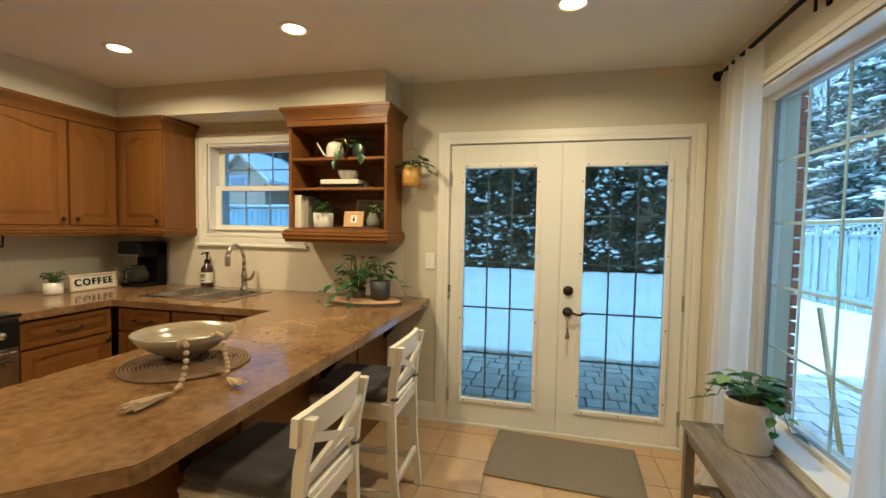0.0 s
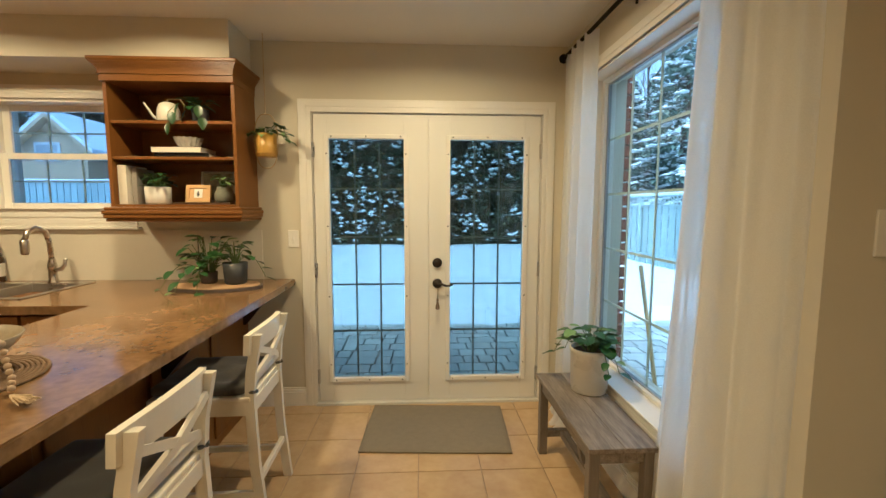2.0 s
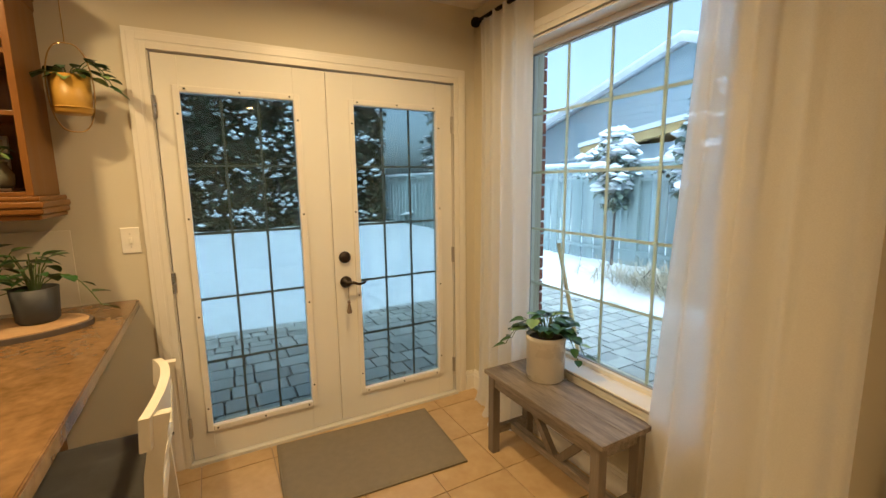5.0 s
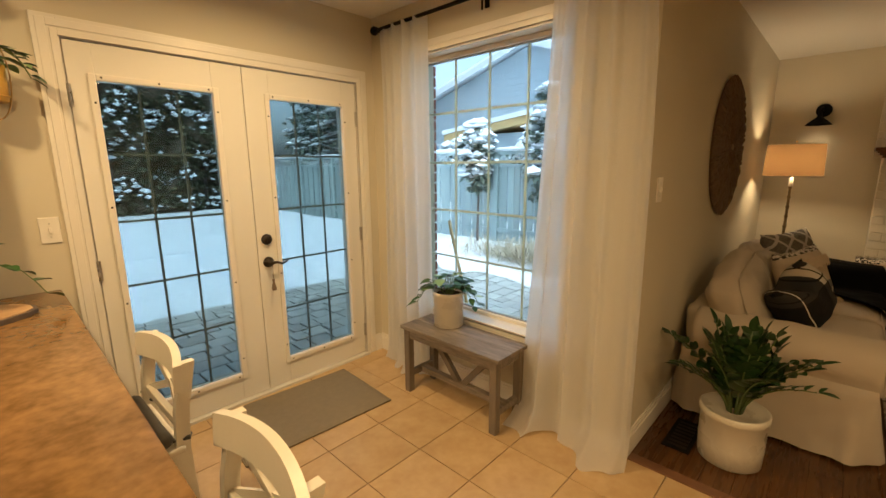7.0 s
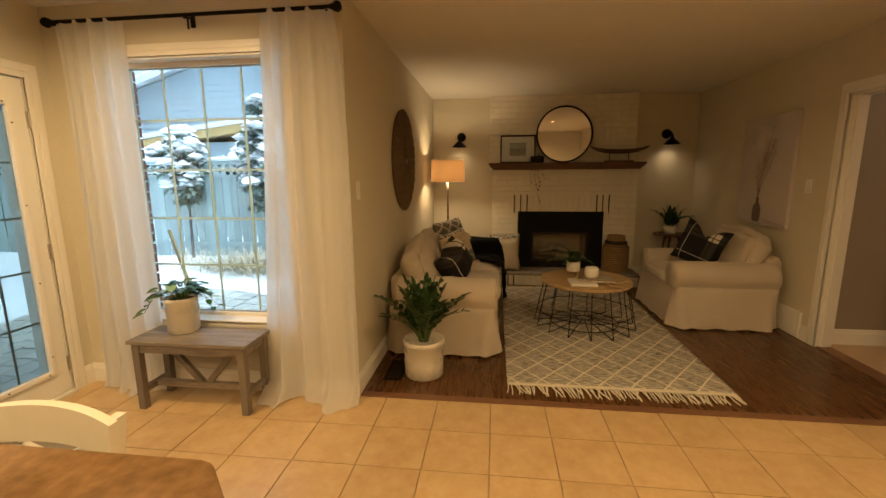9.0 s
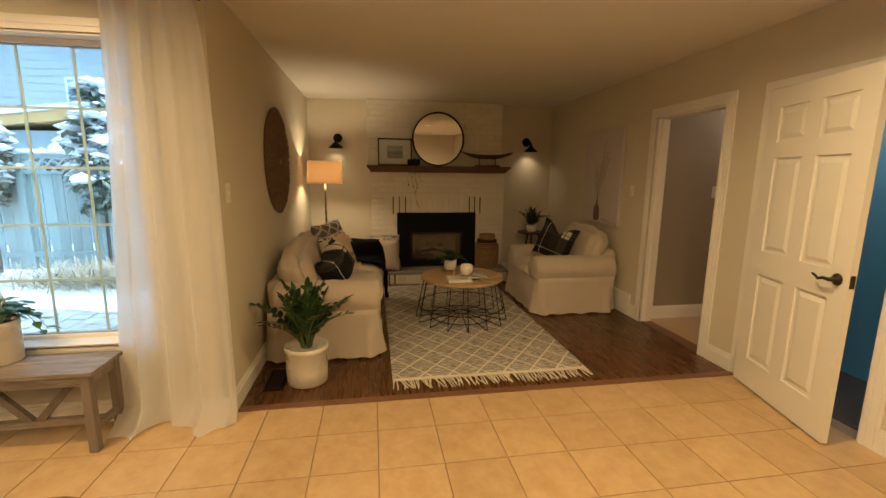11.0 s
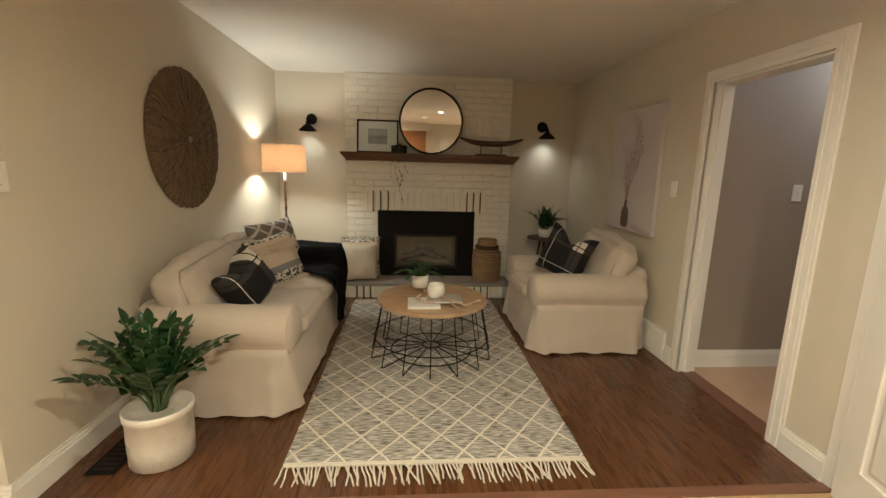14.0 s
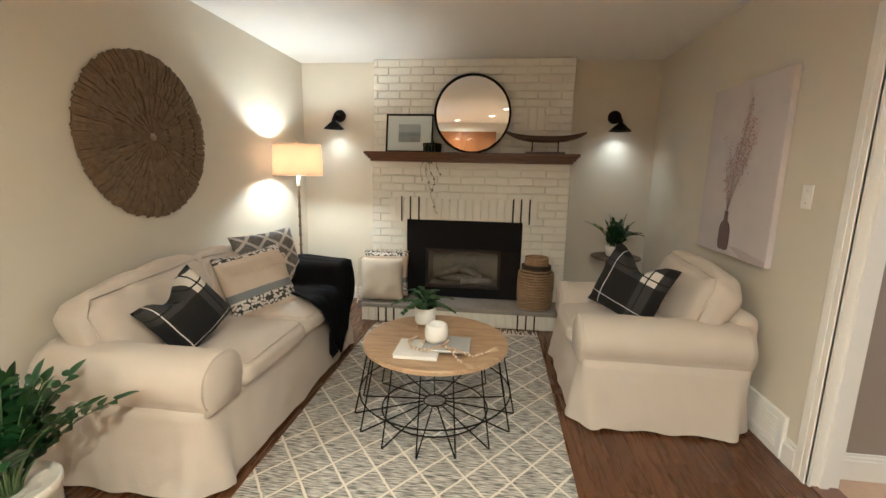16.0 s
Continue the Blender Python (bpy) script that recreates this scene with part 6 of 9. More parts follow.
solid("glass_dish", bm, surf("cut_glass", (0.32, 0.30, 0.27), (0.42, 0.40, 0.36), rough=0.08, scale=30, spec=0.8), "small cut-glass dish on stacked books", "dish")
b = thing("book", "cream upright book leaning on the shelf side", "book", -1.42, 3.2, 1.42)
bm = bm_new()
box(bm, -1.435, -1.385, 3.12, 3.32, 1.421, 1.655, 0.002)
part("cover", bm, CREAM, b)
bm = bm_new()
box(bm, -1.379, -1.352, 3.16, 3.34, 1.421, 1.64, 0.002)
b = solid("book", bm, surf("grey_book_cloth", (0.3, 0.28, 0.25), (0.38, 0.35, 0.31), rough=0.8), "grey upright book on the lower shelf", "book")
p = thing("potted_plant", "leafy plant in a ribbed white pot on shelf", "plant", -1.245, 3.19, 1.42)
pot(p, -1.245, 3.19, 1.421, [(0.06, 0.0), (0.068, 0.008), (0.072, 0.105), (0.066, 0.108), (0.06, 0.09)], WHITEC, "", (0.066, 0.09))
pothos(p, -1.245, 3.19, 1.51, 60, 0.075, 0.04, 46, light=0.0, height=0.10)
bm = bm_new()
box(bm, -1.13, -0.78, 3.12, 3.29, 1.421, 1.433, 0.003)
solid("shelf_tray", bm, surf("dark_walnut_tray", (0.05, 0.025, 0.012), (0.09, 0.045, 0.02), rough=0.4), "dark wooden tray on the lower shelf", "tray")


def frame_thing(name, label, x0, x1, y, z0, z1, lean, border, fmat, mats, d=0.018):
    """A framed picture that leans back by lean degrees; front towards -y."""
    f = thing(name, label, "picture frame", (x0 + x1) / 2, y, z0)
    w, h = x1 - x0, z1 - z0
    m = Matrix.Translation((x0, y, z0)) @ Matrix.Rotation(radians(-lean), 4, "X")
    bm = bm_new()
    for a0, a1, b0, b1 in ((0, border, 0, h), (w - border, w, 0, h), (border, w - border, 0, border), (border, w - border, h - border, h)):
        box(bm, a0, a1, 0, d, b0, b1, 0.002, m=m)
    part("frame", bm, fmat, f)
    bm = bm_new()
    box(bm, border, w - border, d * 0.4, d * 0.8, border, h - border, m=m)
    part("mat_board", bm, mats, f)
    return f, m


f, m = frame_thing("picture_frame", "small gold wooden frame with a leaf motif", -1.075, -0.925, 3.165, 1.434, 1.545, 12, 0.022, surf("gold_wood", (0.50, 0.30, 0.10), (0.62, 0.4, 0.16), rough=0.4), surf("honey_mat", (0.55, 0.35, 0.14), (0.6, 0.4, 0.18), rough=0.7))
bm = bm_new()
box(bm, 0.05, 0.10, 0.005, 0.007, 0.03, 0.085, m=m)
part("paper", bm, WHITEC, f)
bm = bm_new()
extrude(bm, [(0.075, 0.036), (0.084, 0.05), (0.075, 0.075), (0.066, 0.05)], 0.003, 0.0048, "y", m)
part("leaf_motif", bm, CHAR, f)
ART = surf("muted_landscape_paint", (0.16, 0.14, 0.08), (0.42, 0.38, 0.27), rough=0.7, scale=9, fine=30, contrast=0.3, stretch=(1, 1, 2))
frame_thing("picture_frame", "silver-framed muted landscape painting leaning on shelf", -1.06, -0.84, 3.325, 1.434, 1.64, 8, 0.014, surf("silver_frame", (0.42, 0.40, 0.34), (0.5, 0.48, 0.42), rough=0.4), ART)
gv = thing("glass_vase", "ribbed glass vase with a green cutting", "vase", -0.845, 3.19, 1.434)
bm = bm_new()
lathe(bm, [(0.045, 0.0), (0.056, 0.012), (0.058, 0.05), (0.04, 0.085), (0.042, 0.095), (0.036, 0.094), (0.034, 0.082), (0.05, 0.05), (0.045, 0.015), (0.0, 0.01)], -0.845, 3.19, 1.434, 28)
part("vase", bm, surf("greenish_clear_glass", (0.16, 0.17, 0.13), (0.24, 0.25, 0.2), rough=0.07, spec=0.8), gv, smooth=True)
pothos(gv, -0.845, 3.19, 1.52, 18, 0.055, 0.038, 47, light=0.25, height=0.08)


# ---- dining side ----
STOOLW = surf("cream_white_stool_paint", (0.72, 0.67, 0.55), (0.78, 0.73, 0.62), rough=0.35, scale=6, fine=100, bump=0.03)
CUSH = surf("charcoal_felt_cushion", (0.055, 0.052, 0.05), (0.085, 0.08, 0.076), rough=0.95, scale=10, fine=260, bump=0.4, sheen=0.2)


def bar_stool():
    s = thing("bar_stool", "cream-white wooden bar stool with cross back and grey cushion", "stool", 0, 0, 0, group="stools at the breakfast bar")
    for sy in (-1, 1):
        bm = bm_new()
        pts = [(0.235, 0.0), (0.205, 0.30), (0.195, 0.60), (0.205, 0.74), (0.236, 0.90)]
        for (a0, b0), (a1, b1) in zip(pts, pts[1:]):
            vs = [bm.verts.new(c) for c in ((a0 - 0.02, sy * 0.182 - 0.014, b0), (a0 + 0.02, sy * 0.182 - 0.014, b0), (a0 + 0.02, sy * 0.182 + 0.014, b0), (a0 - 0.02, sy * 0.182 + 0.014, b0),
                                            (a1 - 0.02, sy * 0.182 - 0.014, b1), (a1 + 0.02, sy * 0.182 - 0.014, b1), (a1 + 0.02, sy * 0.182 + 0.014, b1), (a1 - 0.02, sy * 0.182 + 0.014, b1))]
            for q in ((0, 1, 5, 4), (1, 2, 6, 5), (2, 3, 7, 6), (3, 0, 4, 7), (4, 5, 6, 7), (3, 2, 1, 0)):
                bm.faces.new([vs[c] for c in q])
        part("back_leg", bm, STOOLW, s)
        bm = bm_new()
        box(bm, -0.215, -0.177, sy * 0.185 - 0.017, sy * 0.185 + 0.017, 0.0, 0.605, 0.003)
        part("front_leg", bm, STOOLW, s)
        bm = bm_new()
        box(bm, -0.178, 0.205, sy * 0.185 - 0.010, sy * 0.185 + 0.010, 0.145, 0.175, 0.003)
        part("side_stretcher", bm, STOOLW, s)
        bm = bm_new()
        box(bm, -0.178, 0.178, sy * 0.185 - 0.011, sy * 0.185 + 0.011, 0.535, 0.60, 0.003)
        part("side_apron", bm, STOOLW, s)
    for nm, xx, z0, z1 in (("front_apron", -0.197, 0.535, 0.60), ("rear_apron", 0.197, 0.535, 0.60), ("foot_rest", -0.197, 0.235, 0.27), ("rear_stretcher", 0.214, 0.20, 0.23)):
        bm = bm_new()
        box(bm, xx - 0.011, xx + 0.011, -0.17, 0.17, z0, z1, 0.003)
        part(nm, bm, STOOLW, s)
    bm = bm_new()
    box(bm, -0.22, 0.20, -0.205, 0.205, 0.60, 0.622, 0.006)
    part("seat", bm, STOOLW, s)
    # curved top rail
    bm = bm_new()
    n, rows = 14, []
    for k in range(n + 1):
        f = k / n * 2 - 1
        bow = 0.035 * (1 - f * f)
        zt = 0.925 - 0.02 * f * f
        zb = 0.815 + 0.012 * (1 - f * f)
        x = 0.196 + bow
        rows.append([bm.verts.new(c) for c in ((x - 0.012, f * 0.212, zb), (x + 0.012, f * 0.212, zb), (x + 0.018, f * 0.212, zt), (x - 0.006, f * 0.212, zt))])
    for a, b in zip(rows, rows[1:]):
        for q in range(4):
            bm.faces.new((a[q], a[(q + 1) % 4], b[(q + 1) % 4], b[q]))
    bm.faces.new(rows[0])
    bm.faces.new(list(reversed(rows[-1])))
    bmesh.ops.bevel(bm, geom=[e for e in bm.edges if len(e.link_faces) == 2 and e.calc_face_angle(0) > 0.8], offset=0.006, segments=2, affect="EDGES")
    part("top_rail", bm, STOOLW, s, smooth=False)
    bm = bm_new()
    box(bm, 0.190, 0.212, -0.17, 0.17, 0.668, 0.70, 0.003)
    part("lower_rail", bm, STOOLW, s)
    for sy in (-1, 1):
        bm = bm_new()
        pts = [Vector((0.205, sy * -0.165, 0.69)), Vector((0.222 + 0.012, 0.0, 0.76)), Vector((0.232, sy * 0.165, 0.83))]
        for a, b in zip(pts, pts[1:]):
            d = (b - a).normalized()
            up = Vector((1, 0, 0)).cross(d).normalized() * 0.014
            o = Vector((0.008, 0, 0)) * (1 if sy > 0 else 0.6)
            vs = [bm.verts.new(c) for c in (a - o - up, a + o - up, a + o + up, a - o + up, b - o - up, b + o - up, b + o + up, b - o + up)]
            for q in ((0, 1, 5, 4), (1, 2, 6, 5), (2, 3, 7, 6), (3, 0, 4, 7), (4, 5, 6, 7), (3, 2, 1, 0)):
                bm.faces.new([vs[c] for c in q])
        part("cross_slat", bm, STOOLW, s)
    bm = bm_new()
    rbox(bm, -0.215, 0.175, -0.195, 0.195, 0.623, 0.675, r=0.025, n=14, wob=0.006)
    for v in bm.verts:
        if v.co.z > 0.65:
            for tx, ty in ((-0.12, -0.1), (-0.12, 0.1), (0.07, -0.1), (0.07, 0.1), (-0.02, 0.0)):
                v.co.z -= 0.016 * math.exp(-((v.co.x - tx) ** 2 + (v.co.y - ty) ** 2) / 0.0016)
    cu = part("cushion", bm, CUSH, s, "tufted charcoal seat cushion", True)
    for sy in (-1, 1):
        bm = bm_new()
        tube(bm, [(0.172, sy * 0.175, 0.64), (0.215, sy * 0.20, 0.645), (0.222, sy * 0.18, 0.642), (0.20, sy * 0.16, 0.64)], 0.008, 6)
        part("tie", bm, CUSH, cu)
    return s


st0 = bar_stool()
st0.location, st0.scale = (-0.55, 1.645, 0), (1, 1, 0.965)
copy_thing(st0, pose(-0.55, 2.41, 0, 0, 0, 1.5))

MATM = surf("taupe_woven_mat", (0.17, 0.14, 0.095), (0.25, 0.21, 0.145), rough=0.95, scale=30, fine=320, bump=0.6, contrast=0.9)
dm = thing("doormat", "rectangular taupe woven doormat at patio doors", "doormat", 0.478, 3.035, 0.0)
mm = pose(0.478, 3.035, 0.001, 0, 0, -3.5)
bm = bm_new()
rbox(bm, -0.44, 0.44, -0.285, 0.285, 0.0, 0.011, r=0.005, n=20, wob=0.002, m=mm)
part("weave", bm, MATM, dm, smooth=True)
bm = bm_new()
tube(bm, [mm @ Vector(q) for q in ((-0.44, -0.285, 0.006), (0.0, -0.286, 0.006), (0.44, -0.285, 0.006), (0.441, 0.0, 0.006), (0.44, 0.285, 0.006), (0.0, 0.286, 0.006), (-0.44, 0.285, 0.006), (-0.441, 0.0, 0.006))], 0.006, 6, closed=True)
part("binding", bm, MATM, dm, smooth=True)

# bench with a planted crock
GREYW = surf("weathered_grey_wood", (0.09, 0.068, 0.05), (0.34, 0.285, 0.225), rough=0.5, scale=3.4, fine=16, stretch=(12, 1.0, 12), bump=0.2, contrast=0.4, grain=0.4, vary=0.1)
GREYV = surf("weathered_grey_leg", (0.12, 0.095, 0.072), (0.24, 0.20, 0.16), rough=0.55, scale=3, fine=16, stretch=(12, 12, 1.0), bump=0.15, contrast=0.55, grain=0.4, vary=0.1)
bn = thing("bench", "weathered grey wooden bench with cross-braced side", "bench", 1.2, 2.39, 0)
for k in range(2):
    bm = bm_new()
    box(bm, 1.045 + 0.146 * k, 1.190 + 0.146 * k, 2.0, 2.78, 0.432, 0.455, 0.003)
    part("top_board", bm, GREYW, bn)
for x in (1.055, 1.285):
    for y in (2.02, 2.71):
        bm = bm_new()
        box(bm, x, x + 0.045, y, y + 0.045, 0.0, 0.431, 0.003)
        part("leg", bm, GREYV, bn)
for x in (1.062, 1.292):
    bm = bm_new()
    box(bm, x, x + 0.03, 2.066, 2.709, 0.375, 0.431, 0.002)
    part("apron", bm, GREYW, bn)
for y in (2.028, 2.718):
    bm = bm_new()
    box(bm, 1.101, 1.284, y, y + 0.03, 0.375, 0.431, 0.002)
    part("end_apron", bm, GREYW, bn)
    bm = bm_new()
    box(bm, 1.101, 1.284, y, y + 0.03, 0.10, 0.14, 0.002)
    part("end_stretcher", bm, GREYW, bn)
bm = bm_new()
box(bm, 1.175, 1.215, 2.059, 2.717, 0.10, 0.138, 0.002)
part("stretcher", bm, GREYW, bn)
for s in (-1, 1):
    bm = bm_new()
    a, b = Vector((1.195, 2.387 + s * 0.02, 0.13)), Vector((1.195, 2.387 + s * 0.24, 0.385))
    d = (b - a).normalized()
    up = Vector((1, 0, 0)).cross(d) * 0.018
    o = Vector((0.015, 0, 0))
    vs = [bm.verts.new(c) for c in (a - o - up, a + o - up, a + o + up, a - o + up, b - o - up, b + o - up, b + o + up, b - o + up)]
    for q in ((0, 1, 5, 4), (1, 2, 6, 5), (2, 3, 7, 6), (3, 0, 4, 7), (4, 5, 6, 7), (3, 2, 1, 0)):
        bm.faces.new([vs[c] for c in q])
    part("brace", bm, GREYV, bn)
p = thing("potted_plant", "green pothos in a cream stoneware crock on bench", "plant", 1.26, 2.55, 0.455)
pot(p, 1.26, 2.55, 0.4555, [(0.088, 0.0), (0.094, 0.006), (0.095, 0.20), (0.099, 0.205), (0.099, 0.225), (0.093, 0.228), (0.088, 0.205)], CREAM, "cream stoneware crock", (0.09, 0.205))
pothos(p, 1.26, 2.55, 0.665, 46, 0.10, 0.075, 51, trails=4, fall=0.15, light=0.08, height=0.12, reach=(1.9, -1.2, -1.5, 2.4, -0.7))

# curtains
VOILE = sheer("white_linen_voile", (0.88, 0.88, 0.88), 0.10, 0.68)


def curtain(y0, y1, b0, b1, seed, folds, puddle, inner, flare):
    n, mrows = 110, 46
    rng = random.Random(seed)
    ph = [rng.uniform(0, 6.28) for _ in range(4)]
    bm = bm_new()
    grid = {}
    for j in range(mrows + 1):
        v = j / mrows
        for i in range(n + 1):
            u = i / n
            g = v ** 1.3
            edge = u if inner == 0 else 1 - u
            y = (y0 + (y1 - y0) * u) * (1 - g) + (b0 + (b1 - b0) * u) * g - flare * max(0.0, 1 - (1 - edge) / 0.5) * (1 - math.exp(-7 * v)) * (1 - g)
            amp = (0.016 + 0.016 * v) * (0.7 + 0.6 * math.sin(5 * u + ph[2]))
            x = 1.318 + 0.03 * max(0.0, 1 - edge / 0.12) + amp * math.sin(6.283 * folds * u + ph[0] + 0.5 * math.sin(2.2 * v + ph[1])) + 0.005 * math.sin(6.283 * folds * 2.1 * u + ph[2] + 2 * v) - 0.03 * g
            y += 0.015 * math.sin(6.283 * folds * u * 1.0 + ph[3]) * v
            z = 2.375 * (1 - v)
            if v > 0.955:
                w = min(1.0, (v - 0.955) / 0.045)
                x -= puddle * w * (0.6 + 0.5 * math.sin(9 * u + ph[1]))
                z = 0.107 * (1 - w) ** 1.6 + 0.006 + 0.008 * (1 + math.sin(31 * u)) * w
            grid[i, j] = bm.verts.new((x, y, z))
    for i in range(n):
        for j in range(mrows):
            bm.faces.new((grid[i, j], grid[i + 1, j], grid[i + 1, j + 1], grid[i, j + 1]))
    return solid("curtain", bm, VOILE, "white linen voile curtain gathered beside the window", "curtain", group="curtains at the tall window", smooth=True)


curtain(3.225, 2.80, 3.20, 2.735, 61, 4, 0.07, 1, 0.03)
curtain(1.925, 1.47, 2.03, 1.375, 62, 4, 0.15, 0, 0.06)
rd = thing("curtain_rod", "black metal curtain rod with ball finials", "curtain rod", 1.32, 2.35, 2.37)
bm = bm_new()
tube(bm, [(1.318, 3.25, 2.372), (1.318, 1.47, 2.372)], 0.011, 12)
part("rod", bm, BLACKM, rd, smooth=True)
for yy, s in ((3.27, 1), (1.45, -1)):
    bm = bm_new()
    lathe(bm, [(0.012, -0.03), (0.018, -0.02), (0.014, -0.014), (0.026, -0.004), (0.03, 0.012), (0.022, 0.03), (0.0, 0.036)], m=pose(1.318, yy, 2.372, -90 if s > 0 else 90), seg=20)
    part("finial", bm, BLACKM, rd, smooth=True)
for yy in (3.22, 2.36, 1.50):
    bm = bm_new()
    tube(bm, [(XW - 0.004, yy, 2.372), (1.318, yy, 2.357), (1.305, yy, 2.352)], 0.007, 8)
    box(bm, XW - 0.01, XW, yy - 0.014, yy + 0.014, 2.32, 2.40, 0.002)
    tube(bm, [(1.335, yy, 2.355), (1.335, yy, 2.30)], 0.006, 8)
    part("bracket", bm, BLACKM, rd)


# ---- living room ----
def piping(bm, pts, r=0.005):
    tube(bm, pts, r, 6)


def slip_sofa(name, label, m, W, D, seats, seed):
    s = new(name)
    s.matrix_world = m
    bpy.context.view_layer.update()
    tagged(s, label, "sofa" if seats > 1 else "armchair")

    def add(nm, bm, mat=LINEN, parent=s, lab="", smooth=True):
        o = part(nm, bm, mat, parent, lab, smooth)
        o.matrix_parent_inverse = Matrix()
        return o
    aw = 0.25
    # skirted base, slightly flared and creased
    bm = bm_new()
    n = 46
    x0, x1, y0, y1 = 0.012, W - 0.012, 0.045, D - (0.03 if seats > 1 else 0.085)
    loop = [(x0 + (x1 - x0) * k / n, y0) for k in range(n)] + [(x1, y0 + (y1 - y0) * k / n) for k in range(n)] + [(x1 - (x1 - x0) * k / n, y1) for k in range(n)] + [(x0, y1 - (y1 - y0) * k / n) for k in range(n)]
    rows = []
    cx, cy = W / 2, D / 2
    for j in range(9):
        f = j / 8
        z = 0.015 + (0.395 - 0.015) * (1 - f)
        ring = []
        for k, (a, b) in enumerate(loop):
            cr = 0.010 * f * noise.noise(Vector((a * 7 + seed, b * 7, 2.0 * f)))
            near = min(abs(a - x0) + abs(b - y0), abs(a - x1) + abs(b - y0), abs(a - x0) + abs(b - y1), abs(a - x1) + abs(b - y1))
            pleat = -0.045 * f * math.exp(-(near / 0.03) ** 2) + 0.03 * f * math.exp(-((near - 0.07) / 0.04) ** 2)
            d = Vector((a - cx, b - cy))
            d = Vector((math.copysign(1, d.x) if abs(a - x0) < 1e-6 or abs(a - x1) < 1e-6 else 0, math.copysign(1, d.y) if abs(b - y0) < 1e-6 or abs(b - y1) < 1e-6 else 0))
            o = d * (0.042 * f + 1.6 * cr + pleat)
            ring.append(bm.verts.new((a + o.x, b + o.y, z + 0.006 * math.sin(k * 0.5) * f)))
        rows.append(ring)
    for a, b in zip(rows, rows[1:]):
        for k in range(len(loop)):
            bm.faces.new((a[k], a[(k + 1) % len(loop)], b[(k + 1) % len(loop)], b[k]))
    bm.faces.new(rows[0])
    add("skirted_base", bm)
    # rolled arms
    for side in (0, 1):
        bm = bm_new()
        prof = []
        for k in range(25):
            a = radians(-15 + 222 * k / 24)
            prof.append((0.135 + 0.145 * math.cos(a), 0.485 + 0.135 * math.sin(a)))
        prof = [(0.245, 0.36)] + prof + [(0.016, 0.405), (0.012, 0.37)]
        rows = []
        ny = 30
        for j in range(ny + 1):
            f = j / ny
            y = 0.02 + (D - 0.10) * f
            sc = 1.0
            if j == 0:
                sc = 0.86
            if j == 1:
                y, sc = 0.035, 0.97
            ring = []
            for a, b in prof:
                aa = 0.135 + (a - 0.135) * sc
                bb = 0.47 + (b - 0.47) * sc
                w = 0.007 * noise.noise(Vector((aa * 9 + side * 5 + seed, y * 7, bb * 9))) + 0.004 * noise.noise(Vector((aa * 22 + seed, y * 16, bb * 20)))
                xx = aa + w
                ring.append(bm.verts.new((xx if side == 0 else W - xx, y, bb + w)))
            rows.append(ring)
        for a, b in zip(rows, rows[1:]):
            for k in range(len(prof)):
                bm.faces.new((a[k], a[(k + 1) % len(prof)], b[(k + 1) % len(prof)], b[k]))
        bm.faces.new(rows[0])
        bm.faces.new(rows[-1])
        arm = add("arm", bm)
        bm = bm_new()
        ring = [(0.135 + (a - 0.135) * 0.97, 0.034, 0.47 + (b - 0.47) * 0.97) for a, b in prof[1:-1]]
        piping(bm, [(a if side == 0 else W - a, y, b) for a, y, b in ring], 0.0045)
        add("arm_piping", bm, LINEN, arm)
    bm = bm_new()
    rbox(bm, 0.10, W - 0.10, D - 0.16, D, 0.36, 0.63 if seats > 1 else 0.675, r=0.075, n=12, wob=0.01, seed=seed)
    add("backrest", bm)
    sw = (W - 2 * aw) / seats
    for k in range(seats):
        bm = bm_new()
        rbox(bm, aw + sw * k + 0.004, aw + sw * (k + 1) - 0.004, 0.0, D - 0.20, 0.37, 0.505, r=0.055, n=14, puff=0.022, wob=0.008, seed=seed + k)
        c = add("seat_cushion", bm)
        bm = bm_new()
        a0, a1, zz = aw + sw * k + 0.03, aw + sw * (k + 1) - 0.03, 0.50
        piping(bm, [(a0, 0.45, zz), (a0, 0.05, zz), (a0 + 0.03, 0.014, zz - 0.004), (a1 - 0.03, 0.014, zz - 0.004), (a1, 0.05, zz), (a1, 0.45, zz)], 0.0045)
        add("cushion_piping", bm, LINEN, c)
        bm = bm_new()
        mb = Matrix.Translation((aw + sw * (k + 0.5) + ((-0.05, 0.04)[k] if seats > 1 else 0), D - 0.235, 0.625 if seats > 1 else 0.665)) @ Matrix.Rotation(radians(-22), 4, "X") @ Matrix.Rotation(radians(-4 + 8 * k if seats > 1 else 3), 4, "Y")
        bw = sw / 2 + (0.09 if seats > 1 else 0.13)
        rbox(bm, -bw, bw, -0.10, 0.10, -0.21, 0.205, r=0.075, n=16, puff=0.05, wob=0.028, m=mb, seed=seed + 7 + k)
        c = add("back_cushion", bm)
        bm = bm_new()
        piping(bm, [mb @ Vector(q) for q in ((-bw + 0.01, -0.075, -0.12), (-bw + 0.016, -0.08, 0.12), (-bw + 0.06, -0.085, 0.19), (bw - 0.06, -0.085, 0.19), (bw - 0.016, -0.08, 0.12), (bw - 0.01, -0.075, -0.12))], 0.0045)
        add("cushion_piping", bm, LINEN, c)
    return s


slip_sofa("sofa", "cream linen slipcovered two-seat sofa with rolled arms", pose(2.07, 0.50, 0), 1.80, 0.92, 2, 11)
slip_sofa("armchair", "cream linen slipcovered armchair with rolled arms", pose(3.91, -1.10, 0, 0, 0, 180), 1.02, 1.0, 1, 13)


